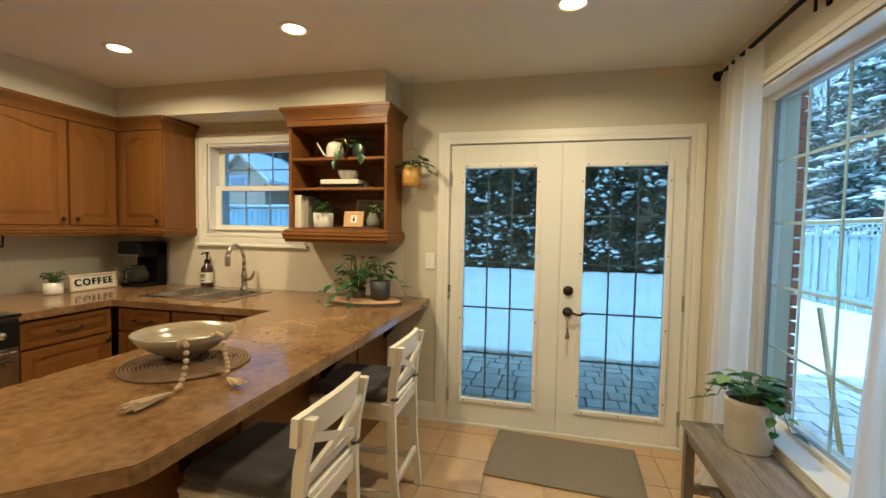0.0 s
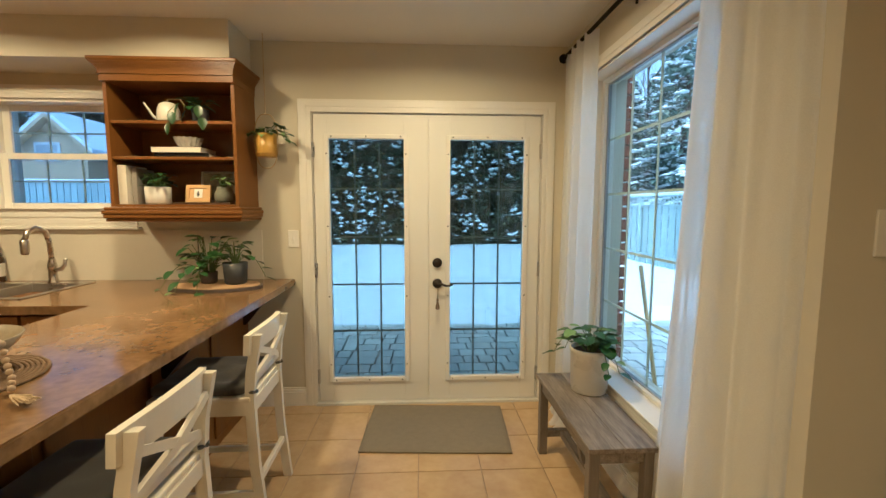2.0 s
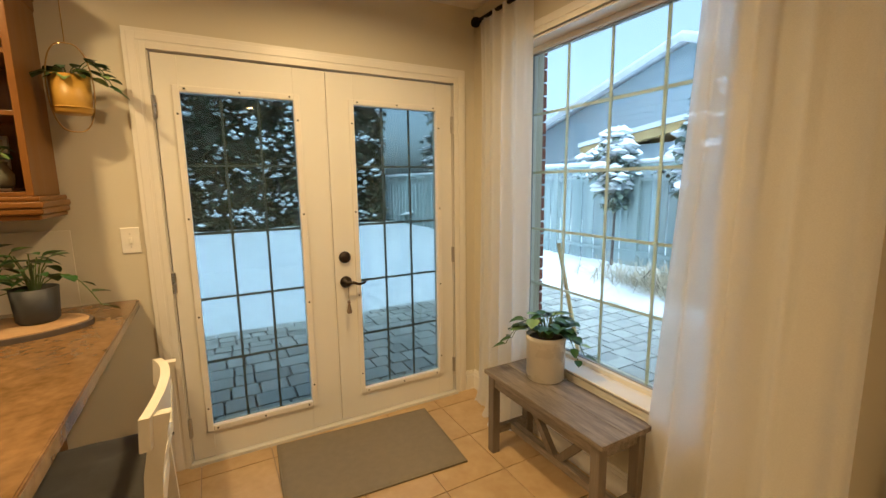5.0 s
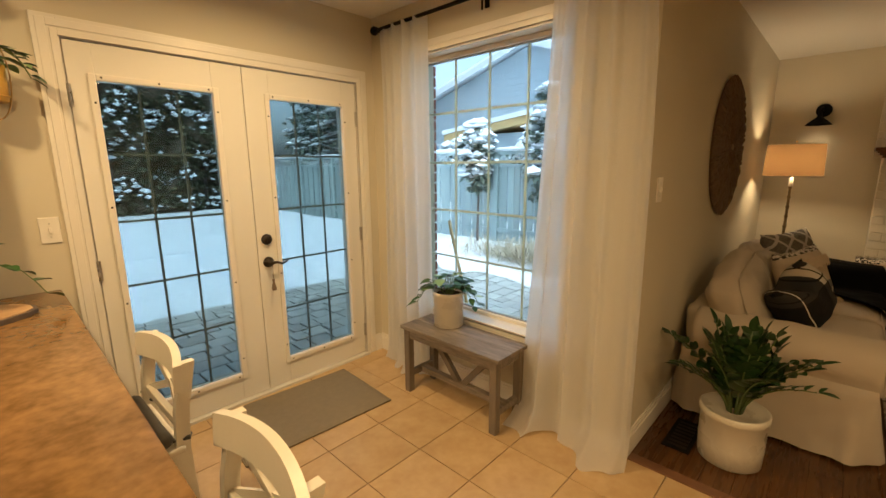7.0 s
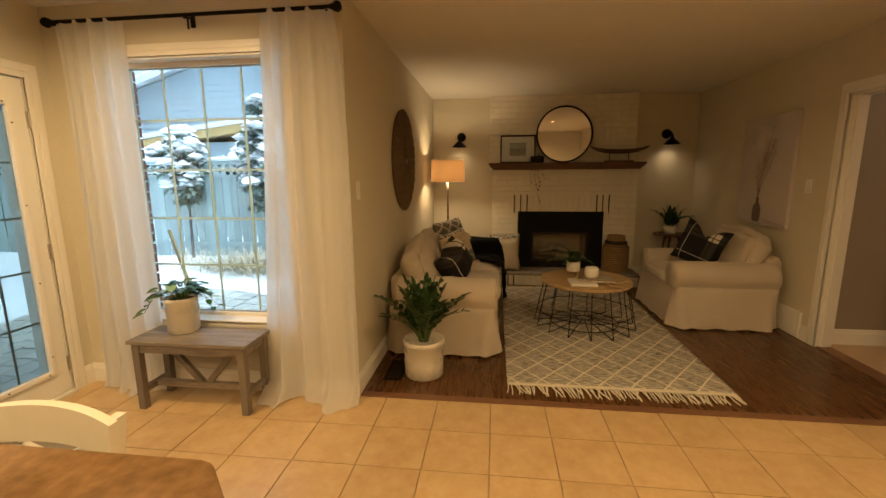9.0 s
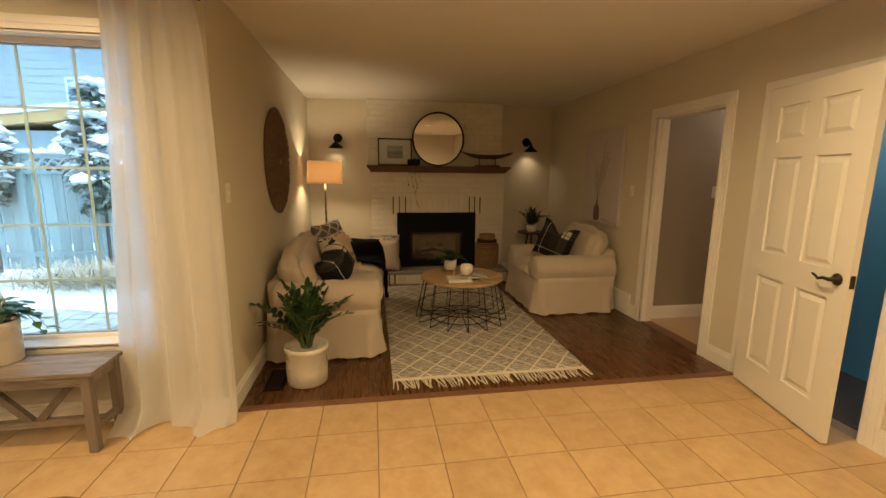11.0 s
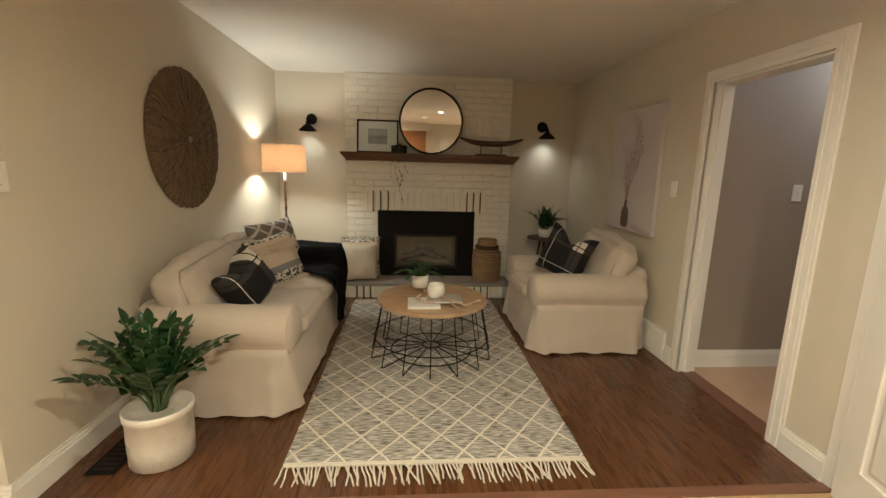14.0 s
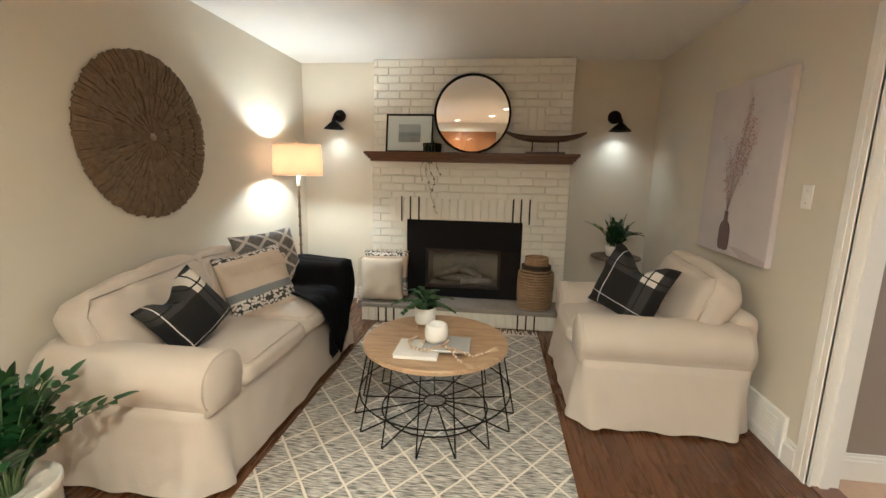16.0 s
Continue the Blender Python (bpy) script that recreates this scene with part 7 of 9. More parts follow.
def pillow_mesh(name, w, h, t, material, sag=0.0, seed=0):
    bm = bm_new()
    n = 18
    grid = {}
    for side in (0, 1):
        for i in range(n + 1):
            for j in range(n + 1):
                u, v = 2 * i / n - 1, 2 * j / n - 1
                edge = i in (0, n) or j in (0, n)
                if side == 1 and edge:
                    grid[1, i, j] = grid[0, i, j]
                    continue
                fat = ((1 - u ** 4) * (1 - v ** 4)) ** 0.6
                pin = 1 - 0.07 * (1 - u * u) * abs(v) ** 6
                pin2 = 1 - 0.07 * (1 - v * v) * abs(u) ** 6
                z = (t / 2) * fat * (1 if side == 0 else -1) + 0.012 * noise.noise(Vector((u * 2 + seed, v * 2, side)))
                y = v * h / 2 * pin - sag * math.exp(-(u / 0.38) ** 2) * max(0.0, v) ** 2
                grid[side, i, j] = bm.verts.new((u * w / 2 * pin2, y, z))
    for side in (0, 1):
        for i in range(n):
            for j in range(n):
                q = (grid[side, i, j], grid[side, i + 1, j], grid[side, i + 1, j + 1], grid[side, i, j + 1])
                bm.faces.new(q)
    return mesh_of(name, bm, material, True)


def band_nodes(N, L, sock, period, lo, hi):
    """1 where the coordinate, folded into a period, lies between lo and hi."""
    a = N.new("ShaderNodeMath")
    a.operation, a.inputs[1].default_value = "DIVIDE", period
    L.new(sock, a.inputs[0])
    b = N.new("ShaderNodeMath")
    b.operation = "FRACT"
    L.new(a.outputs[0], b.inputs[0])
    c = N.new("ShaderNodeMath")
    c.operation, c.inputs[1].default_value = "GREATER_THAN", lo
    L.new(b.outputs[0], c.inputs[0])
    d = N.new("ShaderNodeMath")
    d.operation, d.inputs[1].default_value = "LESS_THAN", hi
    L.new(b.outputs[0], d.inputs[0])
    e = N.new("ShaderNodeMath")
    e.operation = "MULTIPLY"
    L.new(c.outputs[0], e.inputs[0])
    L.new(d.outputs[0], e.inputs[1])
    return e.outputs[0]


def mixc(N, L, fac, a, b):
    m = N.new("ShaderNodeMix")
    m.data_type = "RGBA"
    for sock, val in ((m.inputs[0], fac), (m.inputs[6], a), (m.inputs[7], b)):
        if isinstance(val, tuple):
            sock.default_value = (*val, 1)
        elif isinstance(val, float):
            sock.default_value = val
        else:
            L.new(val, sock)
    return m.outputs[2]


def cloth_bump(N, L, p, scale=350, strength=0.4):
    tc = N.new("ShaderNodeTexCoord")
    nz = N.new("ShaderNodeTexNoise")
    nz.inputs["Scale"].default_value = scale
    L.new(tc.outputs["Object"], nz.inputs["Vector"])
    b = N.new("ShaderNodeBump")
    b.inputs["Strength"].default_value, b.inputs["Distance"].default_value = strength, 0.003
    L.new(nz.outputs[0], b.inputs["Height"])
    L.new(b.outputs[0], p.inputs["Normal"])
    return nz


def plaid():
    m, nt, N, L, p = nodes_of("black_cream_plaid")
    tc, sp = N.new("ShaderNodeTexCoord"), N.new("ShaderNodeSeparateXYZ")
    L.new(tc.outputs["Object"], sp.inputs[0])
    off = []
    for k in (0, 1):
        a = N.new("ShaderNodeMath")
        a.operation, a.inputs[1].default_value = "ADD", 1.0
        L.new(sp.outputs[k], a.inputs[0])
        off.append(a.outputs[0])
    bx, by = band_nodes(N, L, off[0], 0.40, 0.66, 0.88), band_nodes(N, L, off[1], 0.40, 0.66, 0.88)
    add = N.new("ShaderNodeMath")
    add.operation = "ADD"
    L.new(bx, add.inputs[0])
    L.new(by, add.inputs[1])
    half = N.new("ShaderNodeMath")
    half.operation, half.inputs[1].default_value = "MULTIPLY", 0.5
    L.new(add.outputs[0], half.inputs[0])
    rp = N.new("ShaderNodeValToRGB")
    rp.color_ramp.interpolation = "CONSTANT"
    rp.color_ramp.elements[0].color = (0.003, 0.003, 0.0035, 1)
    e = rp.color_ramp.elements.new(0.4)
    e.color = (0.026, 0.025, 0.024, 1)
    rp.color_ramp.elements[-1].position, rp.color_ramp.elements[-1].color = 0.8, (0.50, 0.46, 0.385, 1)
    L.new(half.outputs[0], rp.inputs[0])
    col = rp.outputs[0]
    for k in (0, 1):
        col = mixc(N, L, band_nodes(N, L, off[k], 0.40, 0.74, 0.76), col, (0.003, 0.003, 0.0035))
        col = mixc(N, L, band_nodes(N, L, off[k], 0.40, 0.20, 0.212), col, (0.6, 0.56, 0.48))
    L.new(col, p.inputs["Base Color"])
    p.inputs["Roughness"].default_value = 0.9
    cloth_bump(N, L, p)
    return m


def woven_bands():
    """Cream pillow cover with a grey band and a chunky black-and-white weave."""
    m, nt, N, L, p = nodes_of("cream_tasselled_weave")
    tc, sp = N.new("ShaderNodeTexCoord"), N.new("ShaderNodeSeparateXYZ")
    L.new(tc.outputs["Object"], sp.inputs[0])
    a = N.new("ShaderNodeMath")
    a.operation, a.inputs[1].default_value = "ADD", 1.0
    L.new(sp.outputs[1], a.inputs[0])
    ck = N.new("ShaderNodeTexVoronoi")
    ck.inputs["Scale"].default_value = 55
    L.new(tc.outputs["Object"], ck.inputs["Vector"])
    rp = N.new("ShaderNodeValToRGB")
    rp.color_ramp.interpolation = "CONSTANT"
    rp.color_ramp.elements[0].color, rp.color_ramp.elements[1].color = (0.66, 0.61, 0.52, 1), (0.05, 0.05, 0.055, 1)
    rp.color_ramp.elements[1].position = 0.56
    L.new(ck.outputs["Distance"], rp.inputs[0])
    nz = cloth_bump(N, L, p, 160, 0.6)
    base = mixc(N, L, nz.outputs[0], (0.50, 0.41, 0.29), (0.63, 0.54, 0.41))
    col = mixc(N, L, band_nodes(N, L, a.outputs[0], 3.0, 0.305, 0.322), base, (0.20, 0.21, 0.22))
    col = mixc(N, L, band_nodes(N, L, a.outputs[0], 3.0, 0.277, 0.305), col, rp.outputs[0])
    col = mixc(N, L, band_nodes(N, L, a.outputs[0], 3.0, 0.392, 0.42), col, rp.outputs[0])
    L.new(col, p.inputs["Base Color"])
    p.inputs["Roughness"].default_value = 0.95
    return m


def diamonds(name, px, py, width, ground1, ground2, line, jitter, obj=True, streak=(1, 1, 1)):
    """A diamond lattice over a mottled ground."""
    m, nt, N, L, p = nodes_of(name)
    tc, geo, sp = N.new("ShaderNodeTexCoord"), N.new("ShaderNodeNewGeometry"), N.new("ShaderNodeSeparateXYZ")
    src = tc.outputs["Object"] if obj else geo.outputs["Position"]
    wob = N.new("ShaderNodeTexNoise")
    wob.inputs["Scale"].default_value = 35
    L.new(src, wob.inputs["Vector"])
    mul = N.new("ShaderNodeVectorMath")
    mul.operation = "MULTIPLY_ADD"
    mul.inputs[1].default_value = (jitter, jitter, 0)
    L.new(wob.outputs[1], mul.inputs[0])
    L.new(src, mul.inputs[2])
    L.new(mul.outputs[0], sp.inputs[0])
    lines = None
    for s in (1, -1):
        a, b, c = N.new("ShaderNodeMath"), N.new("ShaderNodeMath"), N.new("ShaderNodeMath")
        a.operation, a.inputs[1].default_value = "DIVIDE", px
        b.operation, b.inputs[1].default_value = "DIVIDE", py * s
        c.operation = "ADD"
        L.new(sp.outputs[0], a.inputs[0])
        L.new(sp.outputs[1], b.inputs[0])
        L.new(a.outputs[0], c.inputs[0])
        L.new(b.outputs[0], c.inputs[1])
        d = N.new("ShaderNodeMath")
        d.operation, d.inputs[1].default_value = "ADD", 20.0
        L.new(c.outputs[0], d.inputs[0])
        bd = band_nodes(N, L, d.outputs[0], 1.0, 0.5 - width, 0.5 + width)
        if lines is None:
            lines = bd
        else:
            mx = N.new("ShaderNodeMath")
            mx.operation = "MAXIMUM"
            L.new(lines, mx.inputs[0])
            L.new(bd, mx.inputs[1])
            lines = mx.outputs[0]
    mp, nz = N.new("ShaderNodeMapping"), N.new("ShaderNodeTexNoise")
    mp.inputs["Scale"].default_value = streak
    L.new(src, mp.inputs[0])
    nz.inputs["Scale"].default_value, nz.inputs["Detail"].default_value = 1.0, 4
    L.new(mp.outputs[0], nz.inputs["Vector"])
    rg = N.new("ShaderNodeMapRange")
    rg.inputs[1].default_value, rg.inputs[2].default_value = 0.36, 0.64
    L.new(nz.outputs[0], rg.inputs[0])
    g = mixc(N, L, rg.outputs[0], ground1, ground2)
    L.new(mixc(N, L, lines, g, line), p.inputs["Base Color"])
    p.inputs["Roughness"].default_value = 0.95
    hm = N.new("ShaderNodeMath")
    hm.operation, hm.inputs[1].default_value = "MULTIPLY_ADD", 1.5
    L.new(lines, hm.inputs[0])
    L.new(nz.outputs[0], hm.inputs[2])
    b = N.new("ShaderNodeBump")
    b.inputs["Strength"].default_value, b.inputs["Distance"].default_value = 0.7, 0.006
    L.new(hm.outputs[0], b.inputs["Height"])
    L.new(b.outputs[0], p.inputs["Normal"])
    return m


PLAID, BANDS = plaid(), woven_bands()
DIAM = diamonds("grey_diamond_weave", 0.16, 0.13, 0.10, (0.10, 0.092, 0.085), (0.21, 0.195, 0.175), (0.52, 0.48, 0.41), 0.012, True, (60, 200, 60))


def lay(name, label, category, me, m, group=""):
    ob = new(name, me)
    ob.matrix_world = m
    return tagged(ob, label, category, group)


def leaning(x, y, z, yaw, tilt, spin=0.0):
    """A pillow's pose: its face looks along yaw (degrees, 0 is -y), leaning back by tilt."""
    return Matrix.Translation((x, y, z)) @ Matrix.Rotation(radians(yaw), 4, "Z") @ Matrix.Rotation(radians(90 - tilt), 4, "X") @ Matrix.Rotation(radians(spin), 4, "Z")


lay("throw_pillow", "black, grey and cream plaid pillow on sofa", "pillow", pillow_mesh("throw_pillow", 0.34, 0.34, 0.25, PLAID, 0.10, 1), leaning(2.47, 0.90, 0.69, -26, 12, 33), "pillows on the sofa")
lay("throw_pillow", "grey diamond-woven pillow on sofa", "pillow", pillow_mesh("throw_pillow", 0.50, 0.50, 0.16, DIAM, 0.0, 2), leaning(3.50, 1.02, 0.71, -30, 18, 4), "pillows on the sofa")
bp = lay("throw_pillow", "cream woven pillow with fringe bands on sofa", "pillow", pillow_mesh("throw_pillow", 0.50, 0.44, 0.16, BANDS, 0.0, 3), leaning(3.16, 0.92, 0.665, -26, 22, 5), "pillows on the sofa")


def fringe_strip(parent, name, y, w, drop, seed, z=0.085, material=None):
    rng = random.Random(seed)
    bm = bm_new()
    for k in range(60):
        x = -w / 2 + w * k / 59
        zz = z * (1 - (2 * abs(x) / (w + 0.06)) ** 4) ** 0.6 + 0.004
        tube(bm, [(x, y, zz), (x + rng.uniform(-.006, .006), y - drop * 0.5, zz + 0.008), (x + rng.uniform(-.01, .01), y - drop * rng.uniform(0.8, 1.1), zz + 0.003)], 0.003, 4)
    o = part(name, bm, material or surf("cream_fringe", (0.50, 0.41, 0.29), (0.62, 0.53, 0.40), rough=0.95), parent)
    o.matrix_parent_inverse = Matrix()


fringe_strip(bp, "fringe", 0.14, 0.46, 0.075, 1)
fringe_strip(bp, "fringe", -0.165, 0.46, 0.06, 2)
lay("throw_pillow", "black, grey and cream plaid pillow on armchair", "pillow", pillow_mesh("throw_pillow", 0.42, 0.42, 0.20, PLAID, 0.13, 4), leaning(3.25, -1.47, 0.745, -130, 12, -18))

# black throw spilling from the far arm over the seat's edge
bm = bm_new()
path = [1.15, 1.02, 0.90, 0.78, 0.66, 0.57, 0.515, 0.485, 0.472, 0.468, 0.466, 0.465, 0.464, 0.464]
grid = {}
last, edge_row = len(path) - 1, 6
for j, y in enumerate(path):
    lie, hang = min(1.0, j / edge_row), max(0.0, (j - edge_row) / (last - edge_row))
    lo = 3.46 - 0.34 * lie + 0.10 * hang
    hi = 3.89 - 0.07 * lie - 0.46 * hang ** 1.3
    for i in range(37):
        u = i / 36
        x = lo + (hi - lo) * u + 0.015 * math.sin(j * 0.9 + u * 4)
        on_arm = max(0.0, min(1.0, (x - 3.50) / 0.14))
        on_arm = on_arm * on_arm * (3 - 2 * on_arm)
        top = 0.545 + 0.145 * on_arm
        crease = 0.020 * math.sin(u * 19 + j * 0.45) + 0.035 * noise.noise(Vector((u * 4.5, j * 0.5, 3)))
        low = 0.17 + 0.05 * math.sin(u * 4.0) + 0.05 * noise.noise(Vector((u * 7, 1, 7)))
        z = top + 0.7 * abs(crease) * (1 - hang) - (top - low) * hang
        grid[i, j] = bm.verts.new((x, y - (abs(crease) + 0.006) * min(1.0, 2.5 * hang), z))
for i in range(36):
    for j in range(last):
        bm.faces.new((grid[i, j], grid[i + 1, j], grid[i + 1, j + 1], grid[i, j + 1]))
throw = solid("throw_blanket", bm, surf("black_knit", (0.0025, 0.0025, 0.003), (0.006, 0.006, 0.0065), rough=0.95, scale=20, fine=220, bump=0.6, spec=0.1), "black knitted throw draped over sofa arm", "blanket", smooth=True)
sm = throw.modifiers.new("thickness", "SOLIDIFY")
sm.thickness, sm.offset = 0.012, 1
bm = bm_new()
rng = random.Random(4)
for k in range(50):
    x = 3.23 + 0.12 * k / 49
    tube(bm, [(x, 0.452, 0.21), (x + rng.uniform(-.006, .006), 0.448, 0.13)], 0.0025, 4)
part("fringe", bm, BLACKM, throw)

# rug
RUGM = diamonds("grey_wool_rug", 0.262, 0.212, 0.034, (0.10, 0.095, 0.082), (0.56, 0.52, 0.44), (0.66, 0.60, 0.48), 0.010, False, (150, 15, 1))
rg = thing("area_rug", "grey wool rug with cream diamond lattice and fringe", "rug", 2.9, -0.3, 0.003)
bm = bm_new()
rbox(bm, 1.62, 4.19, -1.04, 0.45, 0.002, 0.016, r=0.006, n=30, wob=0.004)
part("woven_field", bm, RUGM, rg, smooth=True)
rng = random.Random(77)
FR = surf("cream_cotton_fringe", (0.56, 0.50, 0.39), (0.68, 0.62, 0.5), rough=0.95, scale=40)
for x0, s in ((1.622, -1), (4.188, 1)):
    bm = bm_new()
    box(bm, x0 - 0.012, x0 + 0.012, -1.035, 0.445, 0.006, 0.019, 0.003)
    for k in range(78):
        y = -1.03 + 1.47 * k / 77
        sl = rng.gauss(-0.012, 0.02)
        ln = rng.uniform(0.10, 0.145)
        tube(bm, [(x0, y, 0.012), (x0 + s * ln * 0.35, y + sl * 0.3, 0.014), (x0 + s * ln * 0.6, y + sl * 0.6 + rng.uniform(-.006, .006), 0.009), (x0 + s * ln, y + sl, 0.006)], 0.0055, 5, taper=0.8)
    part("fringe", bm, FR, rg, "knotted cream fringe")

# coffee table
CTX, CTY = 2.90, -0.315
MANGO = surf("pale_mango_wood", (0.24, 0.145, 0.058), (0.56, 0.405, 0.205), rough=0.42, scale=2.6, fine=14, stretch=(10, 1.0, 10), bump=0.06, contrast=0.42, grain=0.4)
tb = thing("coffee_table", "round pale wood coffee table on a black wire base", "coffee table", CTX, CTY, 0.016)
bm = bm_new()
lathe(bm, [(0.0, 0.0), (0.405, 0.0), (0.415, 0.006), (0.415, 0.024), (0.409, 0.030), (0.0, 0.030)], CTX, CTY, 0.432, 64)
part("tabletop", bm, MANGO, tb)
ring = lambda r, z, n=48: [(CTX + r * math.cos(2 * math.pi * k / n), CTY + r * math.sin(2 * math.pi * k / n), z) for k in range(n)]
NL = 15
for k in range(NL):
    a = 2 * math.pi * (k + 0.37) / NL
    c, s = math.cos(a), math.sin(a)
    bm = bm_new()
    tube(bm, [(CTX + c * 0.385, CTY + s * 0.385, 0.432), (CTX + c * 0.40, CTY + s * 0.40, 0.34), (CTX + c * 0.465, CTY + s * 0.465, 0.024), (CTX + c * 0.46, CTY + s * 0.46, 0.0215), (CTX + c * 0.065, CTY + s * 0.065, 0.075)], 0.0042, 6)
    part("wire_leg", bm, BLACKM, tb)
for r, z in ((0.385, 0.428), (0.437, 0.165), (0.31, 0.043), (0.065, 0.075)):
    bm = bm_new()
    tube(bm, ring(r, z), 0.0045, 6, closed=True)
    part("wire_ring", bm, BLACKM, tb, smooth=True)
ZT = 0.4625
p = thing("potted_plant", "green fern in a white pot on wooden stand", "plant", 3.06, -0.225, ZT)
bm = bm_new()
for k in range(4):
    a = 0.6 + k * math.pi / 2
    tube(bm, [(3.06 + 0.058 * math.cos(a), -0.225 + 0.058 * math.sin(a), ZT), (3.06 + 0.052 * math.cos(a), -0.225 + 0.052 * math.sin(a), ZT + 0.075)], 0.007, 8)
    tube(bm, [(3.06, -0.225, ZT + 0.028), (3.06 + 0.054 * math.cos(a), -0.225 + 0.054 * math.sin(a), ZT + 0.028)], 0.006, 8)
part("plant_stand", bm, MANGO, p)
pot(p, 3.06, -0.225, ZT + 0.035, [(0.055, 0.0), (0.062, 0.01), (0.066, 0.10), (0.061, 0.10), (0.056, 0.085)], WHITEC, "matte white pot", (0.061, 0.085))
bm = bm_new()
rng = random.Random(15)
for k in range(26):
    a, ln = rng.uniform(0, 6.283), rng.uniform(0.17, 0.30)
    el = rng.uniform(0.5, 1.3)
    pts = [Vector((3.06 + math.cos(a) * ln * f * math.cos(el), -0.225 + math.sin(a) * ln * f * math.cos(el), ZT + 0.125 + ln * math.sin(el) * f - 0.55 * ln * f * f)) for f in (0, 0.25, 0.5, 0.75, 1.0)]
    d = Vector((-math.sin(a), math.cos(a), 0))
    for q0, q1, f in zip(pts, pts[1:], (0.2, 0.45, 0.7, 0.9)):
        for t in (0.25, 0.75):
            c = q0.lerp(q1, t)
            for sg in (-1, 1):
                w = 0.04 * (1 - f) + 0.012
                leaf(bm, c, c + d * sg * w + (q1 - q0) * 0.5, 0.024)
    tube(bm, pts, 0.0016, 4)
part("fronds", bm, LEAF_F, p, "feathery green fronds")
book("book", 2.60, 2.82, -0.36, -0.13, ZT, ZT + 0.02, WHITEC, "white hardcover book on coffee table", "books on the coffee table")
book("book", 2.665, 2.865, -0.52, -0.27, ZT + 0.0205, ZT + 0.036, surf("grey_book_cover", (0.34, 0.33, 0.31), (0.42, 0.41, 0.38), rough=0.6), "grey magazine-thin book on a white one", "books on the coffee table")
bm = bm_new()
lathe(bm, [(0.035, 0.0), (0.05, 0.006), (0.062, 0.035), (0.064, 0.065), (0.058, 0.098), (0.05, 0.104), (0.046, 0.098), (0.05, 0.06), (0.0, 0.05)], 2.765, -0.335, ZT + 0.037, 32)
for v in bm.verts:
    v.co.y += 0.004 * math.sin(40 * v.co.z) * (v.co.x < 2.74)
solid("candle_jar", bm, WHITEC, "white sculpted ceramic candle jar on books", "candle", smooth=True)
SB = bead_mesh(0.0085)
loopz = ZT + 0.046
garland("bead_garland", "wooden bead garland coiled on coffee table books", [
    [(2.800, -0.22, loopz), (2.740, -0.19, loopz - 0.004), (2.670, -0.22, loopz - 0.012), (2.650, -0.30, loopz - 0.014), (2.700, -0.38, loopz), (2.770, -0.40, loopz), (2.810, -0.36, loopz), (2.770, -0.28, loopz + 0.008), (2.690, -0.27, loopz + 0.004)],
    [(2.700, -0.38, loopz), (2.660, -0.45, loopz - 0.002), (2.670, -0.54, ZT + 0.01), (2.720, -0.60, ZT + 0.01)],
    [(2.660, -0.42, loopz + 0.004), (2.610, -0.47, ZT + 0.01), (2.580, -0.50, ZT + 0.01)]],
    [((2.720, -0.60, ZT + 0.012), (0.05, -0.06, 0.0)), ((2.580, -0.50, ZT + 0.012), (-0.05, -0.04, 0.0))], SB, 0.0165)

# big plant in a crock
def zz_plant(parent, x, y, z, n, ln, size, seed, spread=0.8):
    rng = random.Random(seed)
    stems, lv, pale = bm_new(), bm_new(), bm_new()
    for k in range(n):
        a = 2 * math.pi * k / n + rng.uniform(-0.3, 0.3)
        L0 = ln * rng.uniform(0.65, 1.1)
        out = spread * (rng.uniform(0.1, 0.55) if k % 3 else rng.uniform(0.75, 1.2))
        pts = []
        for q in range(9):
            f = q / 8
            r = 0.03 + L0 * out * f ** 1.4 * 0.8
            pts.append(Vector((x + math.cos(a) * r, y + math.sin(a) * r, z + L0 * (f * 1.0 - 0.42 * out * f * f))))
        tube(stems, pts, 0.0055, 6, taper=0.4)
        for q in range(3 if ln > 0.4 else 2, 9):
            d = (pts[q] - pts[q - 1]).normalized()
            side = d.cross(Vector((0, 0, 1))).normalized()
            up = side.cross(d)
            s = size * (1.15 - 0.08 * q) * rng.uniform(0.85, 1.15)
            tgt = pale if (k == 3 and q > 5) else lv
            for sg in (-1, 1):
                leaf(tgt, pts[q] - d * 0.012 * sg, pts[q] + side * sg * s * rng.uniform(0.70, 0.92) + d * s * rng.uniform(0.22, 0.45) + up * s * rng.uniform(0.0, 0.5), s * 0.60, up=up, shape=0.9)
        leaf(lv, pts[-1], pts[-1] + (pts[-1] - pts[-2]).normalized() * size * 0.9, size * 0.4)
    part("stem_growth", stems, STEM, parent, smooth=True)
    part("foliage", lv, LEAF_D, parent, "glossy dark green leaflets", True)
    if len(pale.verts):
        part("new_foliage", pale, LEAF_L, parent, "pale new leaflets", True)
    else:
        pale.free()


p = thing("potted_plant", "large glossy plant in a cream stoneware crock on floor", "plant", 1.73, 1.05, 0.001)
pot(p, 1.73, 1.05, 0.001, [(0.13, 0.0), (0.138, 0.006), (0.142, 0.10), (0.142, 0.235), (0.150, 0.242), (0.150, 0.272), (0.142, 0.278), (0.134, 0.255)], CREAM, "cream stoneware crock", (0.136, 0.245), 40)
zz_plant(p, 1.73, 1.05, 0.25, 38, 0.47, 0.098, 71, 0.80)

